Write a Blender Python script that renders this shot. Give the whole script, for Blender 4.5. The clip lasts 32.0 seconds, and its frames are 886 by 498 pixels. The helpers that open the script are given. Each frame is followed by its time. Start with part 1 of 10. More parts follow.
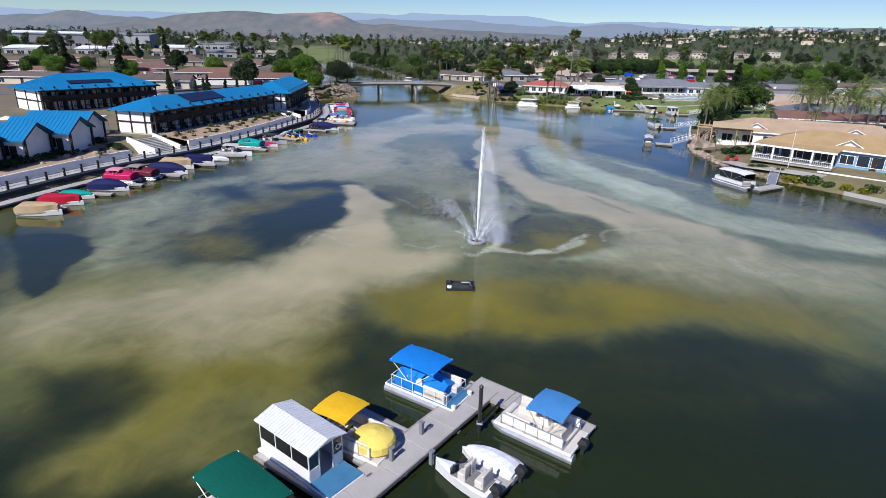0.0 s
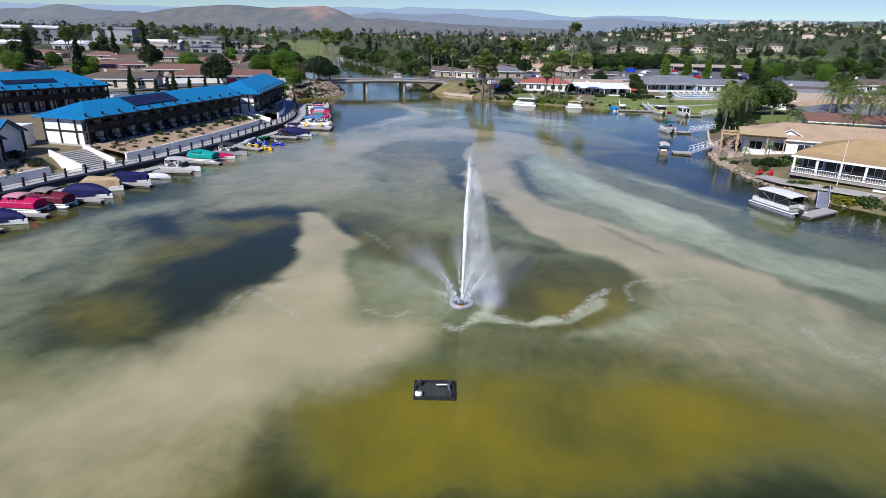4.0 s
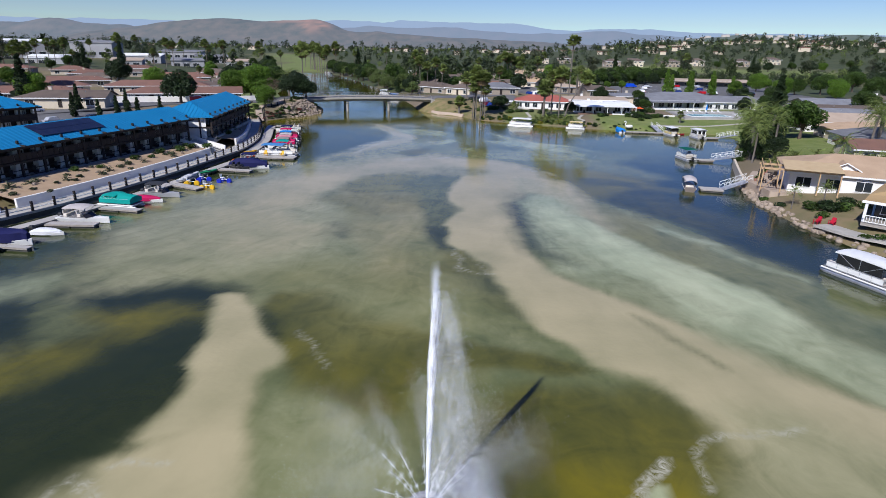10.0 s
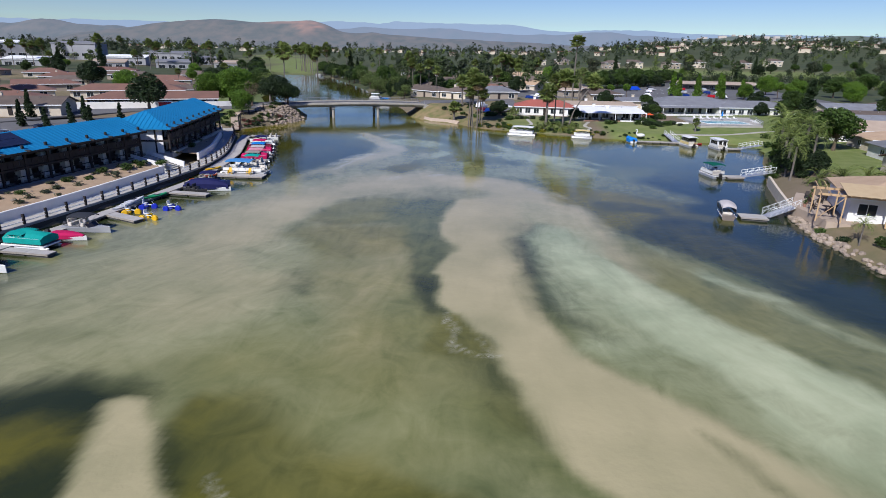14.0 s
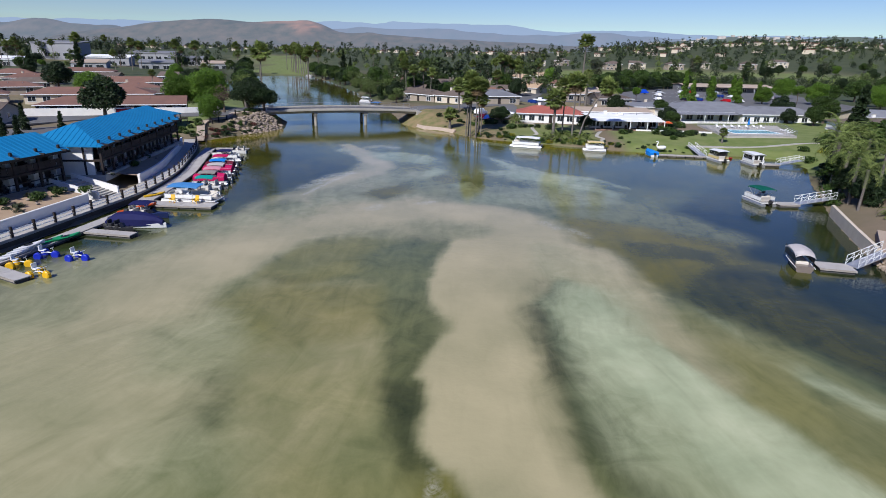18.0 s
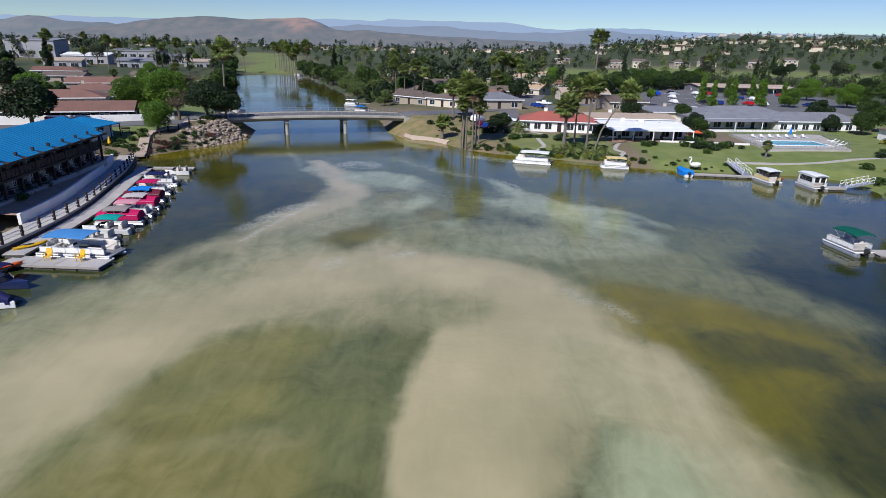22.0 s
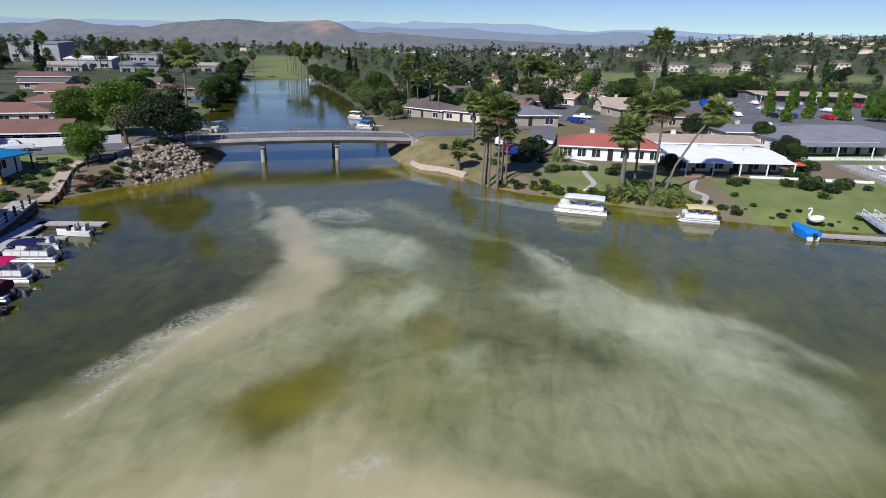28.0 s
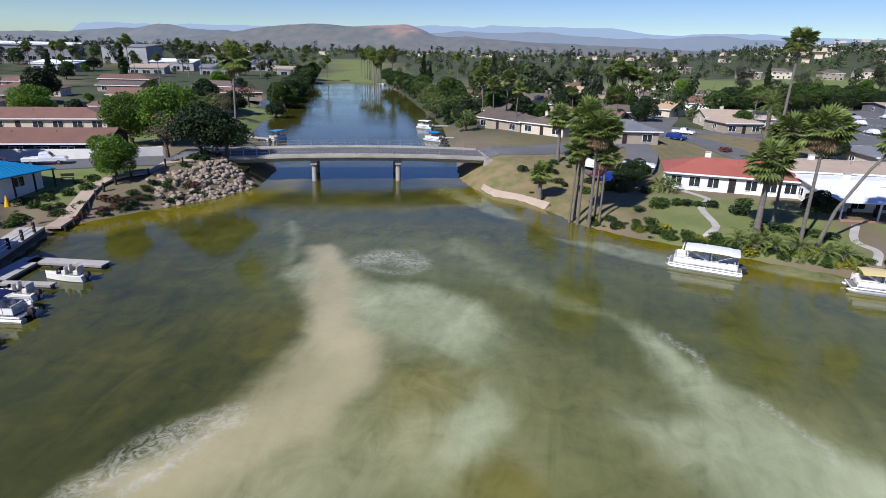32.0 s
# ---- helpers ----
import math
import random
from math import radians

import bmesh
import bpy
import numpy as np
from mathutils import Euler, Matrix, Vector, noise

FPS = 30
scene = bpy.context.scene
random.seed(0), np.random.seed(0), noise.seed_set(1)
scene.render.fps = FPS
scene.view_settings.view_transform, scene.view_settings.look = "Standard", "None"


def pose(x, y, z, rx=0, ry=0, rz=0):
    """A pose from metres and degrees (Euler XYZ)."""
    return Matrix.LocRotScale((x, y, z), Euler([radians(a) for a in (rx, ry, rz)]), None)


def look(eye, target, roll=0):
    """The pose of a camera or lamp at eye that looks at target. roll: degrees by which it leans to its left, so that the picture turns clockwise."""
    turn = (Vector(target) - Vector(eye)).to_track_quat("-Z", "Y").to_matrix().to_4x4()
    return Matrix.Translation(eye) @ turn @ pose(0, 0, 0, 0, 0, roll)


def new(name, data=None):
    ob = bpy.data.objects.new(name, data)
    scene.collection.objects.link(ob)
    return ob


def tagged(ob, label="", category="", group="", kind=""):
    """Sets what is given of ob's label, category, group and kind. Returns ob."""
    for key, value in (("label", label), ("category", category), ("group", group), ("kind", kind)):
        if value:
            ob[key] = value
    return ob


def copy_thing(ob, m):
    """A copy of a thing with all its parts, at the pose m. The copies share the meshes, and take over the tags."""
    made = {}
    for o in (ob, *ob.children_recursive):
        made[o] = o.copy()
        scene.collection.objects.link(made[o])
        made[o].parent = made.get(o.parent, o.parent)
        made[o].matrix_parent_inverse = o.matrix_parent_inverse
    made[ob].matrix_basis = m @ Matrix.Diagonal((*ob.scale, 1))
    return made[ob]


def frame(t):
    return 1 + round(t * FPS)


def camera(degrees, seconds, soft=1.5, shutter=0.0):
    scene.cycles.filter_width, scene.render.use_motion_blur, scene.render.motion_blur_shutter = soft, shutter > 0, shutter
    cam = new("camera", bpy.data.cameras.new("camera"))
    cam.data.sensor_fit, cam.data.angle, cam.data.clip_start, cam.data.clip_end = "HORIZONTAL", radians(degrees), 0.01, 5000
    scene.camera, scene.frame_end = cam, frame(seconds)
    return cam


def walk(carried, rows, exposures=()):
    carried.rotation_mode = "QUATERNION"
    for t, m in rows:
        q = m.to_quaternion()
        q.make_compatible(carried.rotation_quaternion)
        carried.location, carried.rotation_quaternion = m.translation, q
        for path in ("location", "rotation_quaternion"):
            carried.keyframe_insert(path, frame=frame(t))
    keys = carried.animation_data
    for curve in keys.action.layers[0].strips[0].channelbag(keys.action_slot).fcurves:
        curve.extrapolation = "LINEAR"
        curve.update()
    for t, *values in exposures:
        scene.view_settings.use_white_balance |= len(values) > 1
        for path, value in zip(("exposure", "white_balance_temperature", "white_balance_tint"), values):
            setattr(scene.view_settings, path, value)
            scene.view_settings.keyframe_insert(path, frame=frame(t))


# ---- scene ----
cam = camera(75.4, 32.0, 0.8)
PATH = [
    (0, (-0.303, 3.678, 20.382), (-0.434, 5.553, 19.701), 1.4),
    (1, (-0.272, 7.875, 20.273), (-0.399, 9.748, 19.583), 1.4),
    (2, (-0.185, 12.256, 20.299), (-0.308, 14.126, 19.601), 1.4),
    (3, (0.073, 16.582, 20.289), (-0.048, 18.452, 19.59), 1.3),
    (3.5, (0.173, 18.626, 20.306), (0.054, 20.496, 19.607), 1.3),
    (5.5, (0.283, 26.019, 20.588), (0.171, 27.894, 19.9), 1.3),
    (6, (0.317, 27.785, 20.63), (0.206, 29.661, 19.945), 1.2),
    (7, (0.429, 31.134, 20.638), (0.323, 33.014, 19.962), 1.3),
    (8, (0.616, 34.267, 20.599), (0.512, 36.149, 19.931), 1.2),
    (9, (0.601, 37.46, 20.524), (0.502, 39.345, 19.863), 1.3),
    (10, (0.824, 40.99, 20.55), (0.725, 42.876, 19.891), 1.3),
    (11, (0.826, 44.707, 20.518), (0.73, 46.594, 19.862), 1.3),
    (12, (0.627, 48.337, 20.554), (0.535, 50.224, 19.899), 1.3),
    (13, (0.453, 52.334, 20.563), (0.365, 54.222, 19.907), 1.3),
    (14, (0.474, 56.567, 20.608), (0.389, 58.454, 19.953), 1.3),
    (14.5, (0.444, 58.811, 20.624), (0.36, 60.698, 19.97), 1.3),
    (16.5, (0.501, 67.905, 20.677), (0.419, 69.793, 20.022), 1.2),
    (17, (0.418, 70.404, 20.671), (0.339, 72.293, 20.017), 1.3),
    (18, (0.187, 75.375, 20.639), (0.112, 77.263, 19.985), 1.4),
    (19, (0.361, 80.735, 20.725), (0.286, 82.623, 20.07), 1.3),
    (20, (0.608, 86.142, 20.706), (0.534, 88.029, 20.047), 1.2),
    (21, (0.612, 92.087, 20.672), (0.541, 93.974, 20.013), 1.2),
    (22, (0.622, 98.341, 20.605), (0.554, 100.228, 19.944), 1.4),
    (23, (0.578, 104.558, 20.731), (0.512, 106.444, 20.069), 1.3),
    (24, (0.607, 110.292, 20.828), (0.543, 112.179, 20.168), 1.3),
    (25, (0.572, 115.467, 20.915), (0.511, 117.354, 20.255), 1.3),
    (25.5, (0.561, 117.934, 20.943), (0.48, 119.821, 20.285), 1.3),
    (27.5, (0.416, 128.076, 21.011), (0.297, 129.961, 20.355), 1.3),
    (28, (0.289, 130.372, 21.029), (0.146, 132.256, 20.373), 1.3),
    (28.5, (0.094, 132.723, 21.009), (-0.091, 134.603, 20.354), 1.4),
    (29, (-0.164, 135.025, 21.007), (-0.384, 136.902, 20.352), 1.4),
    (29.5, (-0.462, 137.225, 21.017), (-0.701, 139.1, 20.363), 1.4),
    (30, (-0.783, 139.408, 21.031), (-1.051, 141.279, 20.378), 1.5),
    (30.5, (-1.074, 141.683, 21.021), (-1.391, 143.547, 20.369), 1.5),
    (31, (-1.424, 143.812, 21.014), (-1.77, 145.672, 20.363), 1.5),
    (31.5, (-1.833, 145.845, 21.02), (-2.197, 147.701, 20.369), 1.5),
    (32, (-2.268, 147.841, 21.011), (-2.645, 149.694, 20.362), 1.5),
]
walk(cam, [(t, look(eye, target, roll)) for t, eye, target, roll in PATH], [(0.0, 0.18, 5980, 12), (4.0, 0.16, 5980, 12), (8.0, 0.08, 5980, 12), (25.0, 0.08, 5980, 12), (29.0, 0.16, 5980, 12), (32.0, 0.24, 5980, 12)])

# ---- world, sun, exposure ----
SUN_FROM = Vector((-0.47, -0.88, 0.88)).normalized()
world = bpy.data.worlds.new("sky")
scene.world = world
world.use_nodes = True
wn = world.node_tree
sky = wn.nodes.new("ShaderNodeTexSky")
sky.sky_type = "NISHITA"
sky.sun_disc = False
sky.sun_elevation = math.asin(SUN_FROM.z)
sky.sun_rotation = math.atan2(SUN_FROM.x, SUN_FROM.y)
sky.air_density = 1.0
sky.dust_density = 0.25
sky.ozone_density = 4.0
lift = wn.nodes.new("ShaderNodeMapping")
lift.inputs["Location"].default_value = (0, 0, 0.012)
wn.links.new(wn.nodes.new("ShaderNodeTexCoord").outputs["Generated"], lift.inputs["Vector"])
wn.links.new(lift.outputs[0], sky.inputs["Vector"])
rich = wn.nodes.new("ShaderNodeHueSaturation")
rich.inputs["Hue"].default_value = 0.525
rich.inputs["Saturation"].default_value = 1.25
wn.links.new(sky.outputs[0], rich.inputs["Color"])
wn.links.new(rich.outputs[0], wn.nodes["Background"].inputs[0])
wn.nodes["Background"].inputs[1].default_value = 0.088
sun = new("sun", bpy.data.lights.new("sun", "SUN"))
sun.data.energy = 5.0
sun.data.angle = radians(0.6)
sun.data.color = (1.0, 0.955, 0.88)
sun.matrix_basis = look(SUN_FROM * 300, (0, 0, 0))
scene.view_settings.exposure = 0.0


# ---- materials ----
def mat(name, c1, c2=None, scale=1.0, rough=0.7, metal=0.0, bump=0.0, bscale=20.0, rand=0.0, fine=0.25, spec=0.5, stretch=None, ior=1.45):
    """Two-scale noise between two colours, optional bump and variation from piece to piece."""
    m = bpy.data.materials.new(name)
    m.use_nodes = True
    nt = m.node_tree
    n, l = nt.nodes, nt.links
    p = n["Principled BSDF"]
    p.inputs["Roughness"].default_value = rough
    p.inputs["Metallic"].default_value = metal
    p.inputs["Specular IOR Level"].default_value = spec
    p.inputs["IOR"].default_value = ior
    c2 = c2 or tuple(v * 0.78 for v in c1)
    tc = n.new("ShaderNodeTexCoord")
    src = tc.outputs["Object"]
    if stretch:
        mp = n.new("ShaderNodeMapping")
        mp.inputs["Scale"].default_value = stretch
        l.new(src, mp.inputs["Vector"])
        src = mp.outputs[0]
    a = n.new("ShaderNodeTexNoise")
    a.inputs["Scale"].default_value = scale
    a.inputs["Detail"].default_value = 5
    l.new(src, a.inputs["Vector"])
    b = n.new("ShaderNodeTexNoise")
    b.inputs["Scale"].default_value = scale * 9
    b.inputs["Detail"].default_value = 3
    l.new(src, b.inputs["Vector"])
    mx = n.new("ShaderNodeMix")
    mx.inputs[0].default_value = fine
    l.new(a.outputs[0], mx.inputs[2])
    l.new(b.outputs[0], mx.inputs[3])
    ramp = n.new("ShaderNodeMapRange")
    ramp.inputs[1].default_value = 0.32
    ramp.inputs[2].default_value = 0.68
    l.new(mx.outputs[0], ramp.inputs[0])
    col = n.new("ShaderNodeMix")
    col.data_type = "RGBA"
    col.inputs[6].default_value = (*c1, 1)
    col.inputs[7].default_value = (*c2, 1)
    l.new(ramp.outputs[0], col.inputs[0])
    out = col.outputs[2]
    if rand:
        oi = n.new("ShaderNodeObjectInfo")
        r = n.new("ShaderNodeMapRange")
        r.inputs[3].default_value = 1 - rand
        r.inputs[4].default_value = 1 + rand
        l.new(oi.outputs["Random"], r.inputs[0])
        hs = n.new("ShaderNodeHueSaturation")
        l.new(r.outputs[0], hs.inputs["Value"])
        l.new(out, hs.inputs["Color"])
        out = hs.outputs[0]
    l.new(out, p.inputs["Base Color"])
    if bump:
        t = n.new("ShaderNodeTexNoise")
        t.inputs["Scale"].default_value = bscale
        t.inputs["Detail"].default_value = 4
        l.new(src, t.inputs["Vector"])
        bp = n.new("ShaderNodeBump")
        bp.inputs["Strength"].default_value = bump
        bp.inputs["Distance"].default_value = 0.05
        l.new(t.outputs[0], bp.inputs["Height"])
        l.new(bp.outputs[0], p.inputs["Normal"])
    return m


def leaf_mat(name, c1, c2, trans=0.25):
    m = mat(name, c1, c2, scale=0.6, rough=0.55, rand=0.22, spec=0.3)
    nt = m.node_tree
    p = nt.nodes["Principled BSDF"]
    geo = nt.nodes.new("ShaderNodeNewGeometry")
    hs = nt.nodes.new("ShaderNodeHueSaturation")
    r = nt.nodes.new("ShaderNodeMapRange")
    r.inputs[3].default_value = 0.6
    r.inputs[4].default_value = 1.5
    link = p.inputs["Base Color"].links[0].from_socket
    nt.links.new(geo.outputs["Random Per Island"], r.inputs[0])
    nt.links.new(r.outputs[0], hs.inputs["Value"])
    nt.links.new(link, hs.inputs["Color"])
    nt.links.new(hs.outputs[0], p.inputs["Base Color"])
    t = nt.nodes.new("ShaderNodeBsdfTranslucent")
    nt.links.new(hs.outputs[0], t.inputs[0])
    ms = nt.nodes.new("ShaderNodeMixShader")
    ms.inputs[0].default_value = trans
    nt.links.new(p.outputs[0], ms.inputs[1])
    nt.links.new(t.outputs[0], ms.inputs[2])
    nt.links.new(ms.outputs[0], nt.nodes["Material Output"].inputs[0])
    return m


CONCRETE = mat("concrete", (0.46, 0.43, 0.38), (0.34, 0.32, 0.28), 0.7, 0.85, bump=0.3)
BRIDGE_CONC = mat("bridge_concrete", (0.40, 0.37, 0.32), (0.28, 0.26, 0.22), 0.35, 0.85, bump=0.3)
DOCK_CONC = mat("dock_concrete", (0.44, 0.41, 0.38), (0.36, 0.34, 0.31), 0.8, 0.8, bump=0.25, rand=0.05)
ASPHALT = mat("asphalt", (0.15, 0.145, 0.14), (0.10, 0.10, 0.10), 0.15, 0.9, bump=0.3)
WHITE = mat("white_stucco", (0.80, 0.78, 0.74), (0.70, 0.68, 0.64), 0.6, 0.85, bump=0.2)
WHITE_PAINT = mat("white_paint", (0.80, 0.80, 0.79), (0.70, 0.70, 0.68), 1.2, 0.45)
CREAM = mat("cream_stucco", (0.62, 0.54, 0.42), (0.54, 0.46, 0.35), 0.6, 0.85, bump=0.2)
BLUE_ROOF = mat("blue_metal_roof", (0.012, 0.165, 0.35), (0.016, 0.19, 0.39), 0.25, 0.5, bump=0.0, spec=0.3)
DARK_WOOD = mat("dark_stained_wood", (0.030, 0.020, 0.016), (0.018, 0.013, 0.011), 3.0, 0.7, stretch=(1, 1, 0.2))
GLASS_DARK = mat("window_glass", (0.02, 0.025, 0.03), (0.03, 0.035, 0.04), 1.0, 0.06, spec=0.8)
CURTAIN = mat("curtained_glass", (0.55, 0.54, 0.52), (0.42, 0.42, 0.42), 2.5, 0.25, stretch=(6, 6, 0.4))
SOLAR = mat("solar_panel", (0.012, 0.016, 0.035), (0.02, 0.025, 0.05), 1.0, 0.12, spec=0.7, rand=0.1)
METAL = mat("galvanised_metal", (0.45, 0.45, 0.46), (0.33, 0.33, 0.34), 3, 0.4, metal=0.8)
BLACK = mat("black_plastic", (0.018, 0.018, 0.019), (0.03, 0.03, 0.03), 4, 0.45)
ROCK = mat("rock", (0.36, 0.29, 0.22), (0.22, 0.17, 0.13), 1.2, 0.9, bump=0.5, bscale=6, rand=0.25)
SAND = mat("sandy_soil", (0.42, 0.30, 0.19), (0.33, 0.23, 0.14), 0.8, 0.95, bump=0.4)
BARK = mat("bark", (0.13, 0.095, 0.07), (0.08, 0.06, 0.045), 4, 0.9, bump=0.5, bscale=12)
PALMBARK = mat("palm_bark", (0.19, 0.165, 0.14), (0.11, 0.095, 0.08), 2.0, 0.9, bump=0.6, bscale=9, stretch=(1, 1, 5))
LEAF = leaf_mat("leaf_green", (0.056, 0.094, 0.017), (0.032, 0.060, 0.012), 0.2)
LEAF_BRIGHT = leaf_mat("leaf_bright", (0.118, 0.20, 0.020), (0.062, 0.125, 0.014))
LEAF_DARK = leaf_mat("leaf_dark", (0.024, 0.042, 0.012), (0.015, 0.028, 0.010), 0.12)
LEAF_GREY = leaf_mat("leaf_grey", (0.075, 0.085, 0.045), (0.045, 0.055, 0.03), 0.15)
LEAF_YEL = leaf_mat("leaf_yellow_green", (0.26, 0.25, 0.02), (0.17, 0.18, 0.02))
PALM = leaf_mat("palm_frond", (0.19, 0.225, 0.060), (0.10, 0.14, 0.035), 0.25)
FAR_LEAF = leaf_mat("far_leaf", (0.042, 0.056, 0.026), (0.023, 0.035, 0.016), 0.12)
MID_LEAF = leaf_mat("far_mid_leaf", (0.070, 0.094, 0.030), (0.040, 0.062, 0.021), 0.15)
PALE_LEAF = leaf_mat("far_pale_leaf", (0.125, 0.155, 0.040), (0.080, 0.115, 0.030), 0.2)
PALM_DRY = leaf_mat("dry_palm_frond", (0.27, 0.19, 0.10), (0.17, 0.12, 0.06), 0.1)
TERRACOTTA = mat("brown_red_shingle", (0.20, 0.105, 0.075), (0.155, 0.085, 0.065), 0.4, 0.9, bump=0.4, bscale=14, rand=0.12)
RED_ROOF = mat("red_shingle", (0.36, 0.105, 0.075), (0.29, 0.085, 0.065), 0.5, 0.85, bump=0.4, bscale=14)
GOLD_ROOF = mat("golden_tan_shingle", (0.42, 0.29, 0.14), (0.34, 0.23, 0.105), 0.5, 0.9, bump=0.4, bscale=14)
TAN_ROOF = mat("tan_shingle", (0.46, 0.33, 0.215), (0.38, 0.265, 0.17), 0.5, 0.9, bump=0.4, bscale=14, rand=0.08)
GREY_ROOF = mat("grey_shingle", (0.20, 0.205, 0.22), (0.15, 0.152, 0.165), 0.5, 0.9, bump=0.4, bscale=14, rand=0.12)
WHITE_ROOF = mat("white_coated_roof", (0.83, 0.83, 0.82), (0.75, 0.75, 0.74), 0.4, 0.6)
BEIGE_ROOF = mat("beige_gravel_roof", (0.42, 0.33, 0.25), (0.36, 0.28, 0.21), 0.6, 0.95, bump=0.3)
BROWN_ROOF = mat("weathered_brown_shake", (0.15, 0.115, 0.09), (0.11, 0.085, 0.07), 0.5, 0.9, bump=0.4, bscale=12, rand=0.15)
POOL = mat("pool_water", (0.07, 0.42, 0.52), (0.10, 0.50, 0.58), 0.8, 0.05, bump=0.1, bscale=3)
LIGHTBLUE_WALL = mat("pale_blue_siding", (0.22, 0.36, 0.52), (0.18, 0.31, 0.46), 0.7, 0.7)
BRICK_RED = mat("terracotta_paving", (0.36, 0.20, 0.14), (0.28, 0.15, 0.11), 1.5, 0.85)


# ---- mesh building ----
class M:
    """Collects vertices and faces of one mesh."""

    def __init__(self):
        self.v, self.f = [], []

    def add(self, verts, faces):
        k = len(self.v)
        self.v += [tuple(p) for p in verts]
        self.f += [tuple(i + k for i in q) for q in faces]
        return self

    def box(self, c, s, rz=0.0, b=0.0):
        """A box about c; b chamfers its upright edges and top edge."""
        x, y, z = s[0] / 2, s[1] / 2, s[2] / 2
        ca, sa = math.cos(radians(rz)), math.sin(radians(rz))
        if b:
            ring = [(-x + b, -y), (x - b, -y), (x, -y + b), (x, y - b), (x - b, y), (-x + b, y), (-x, y - b), (-x, -y + b)]
            top = [(px * (x - b) / x, py * (y - b) / y) for px, py in ring]
            pts = [(px, py, -z) for px, py in ring] + [(px, py, z - b) for px, py in ring] + [(px, py, z) for px, py in top]
            fs = [tuple(range(7, -1, -1)), tuple(range(16, 24))]
            for r in (0, 8):
                fs += [(r + i, r + (i + 1) % 8, r + 8 + (i + 1) % 8, r + 8 + i) for i in range(8)]
        else:
            pts = [(i * x, j * y, k * z) for k in (-1, 1) for j in (-1, 1) for i in (-1, 1)]
            fs = [(0, 2, 3, 1), (4, 5, 7, 6), (0, 1, 5, 4), (2, 6, 7, 3), (0, 4, 6, 2), (1, 3, 7, 5)]
        return self.add([(c[0] + px * ca - py * sa, c[1] + px * sa + py * ca, c[2] + pz) for px, py, pz in pts], fs)

    def tube(self, pts, r, n=8, cap=True):
        """A round bar along points; r is a radius or one for each point."""
        pts = [Vector(p) for p in pts]
        rs = r if isinstance(r, (list, tuple)) else [r] * len(pts)
        k = len(self.v)
        up = Vector((0.13, 0.27, 0.95))
        for i, p in enumerate(pts):
            d = (pts[min(i + 1, len(pts) - 1)] - pts[max(i - 1, 0)]).normalized()
            a = d.cross(up)
            a = a.normalized() if a.length > 1e-3 else d.cross(Vector((1, 0, 0))).normalized()
            b = d.cross(a)
            self.v += [tuple(p + rs[i] * (math.cos(t) * a + math.sin(t) * b)) for t in (2 * math.pi * j / n for j in range(n))]
        for i in range(len(pts) - 1):
            self.f += [(k + i * n + j, k + i * n + (j + 1) % n, k + (i + 1) * n + (j + 1) % n, k + (i + 1) * n + j) for j in range(n)]
        if cap:
            self.f += [tuple(k + j for j in range(n - 1, -1, -1)), tuple(k + (len(pts) - 1) * n + j for j in range(n))]
        return self

    def loft(self, rings, cap=True, close=True):
        """Joins rings of the same number of points."""
        k, n = len(self.v), len(rings[0])
        for ring in rings:
            self.v += [tuple(p) for p in ring]
        last = n if close else n - 1
        for i in range(len(rings) - 1):
            self.f += [(k + i * n + j, k + i * n + (j + 1) % n, k + (i + 1) * n + (j + 1) % n, k + (i + 1) * n + j) for j in range(last)]
        if cap:
            self.f += [tuple(k + j for j in range(n - 1, -1, -1)), tuple(k + (len(rings) - 1) * n + j for j in range(n))]
        return self

    def prism(self, poly, z0, z1):
        return self.loft([[(x, y, z0) for x, y in poly], [(x, y, z1) for x, y in poly]])

    def slab(self, quad, t):
        """A sheet through four or more points, t thick downwards."""
        n = len(quad)
        return self.add([tuple(p) for p in quad] + [(p[0], p[1], p[2] - t) for p in quad],
                        [tuple(range(n)), tuple(range(2 * n - 1, n - 1, -1))] + [(i, n + i, n + (i + 1) % n, (i + 1) % n) for i in range(n)])

    def mesh(self, name, material, smooth=False):
        me = bpy.data.meshes.new(name)
        me.from_pydata(self.v, [], self.f)
        if material:
            me.materials.append(material)
        me.validate()
        if smooth:
            me.polygons.foreach_set("use_smooth", [True] * len(me.polygons))
        return me


def part(name, m, material, parent=None, label="", smooth=False, at=None):
    """One mesh object, under a thing or part, or of its own."""
    ob = new(name, m if isinstance(m, bpy.types.Mesh) else m.mesh(name, material, smooth))
    if parent:
        ob.parent = parent
    if at is not None:
        ob.matrix_basis = at
    if label:
        ob["label"] = label
    return ob


def thing(name, label, category, group="", at=None, kind=""):
    ob = new(name)
    ob.empty_display_size = 0.3
    if at is not None:
        ob.matrix_basis = at
    return tagged(ob, label, category, group, kind)


def solo(name, m, material, label, category="", group="", kind="", smooth=False, at=None):
    return tagged(part(name, m, material, None, "", smooth, at), label, category, group, kind)


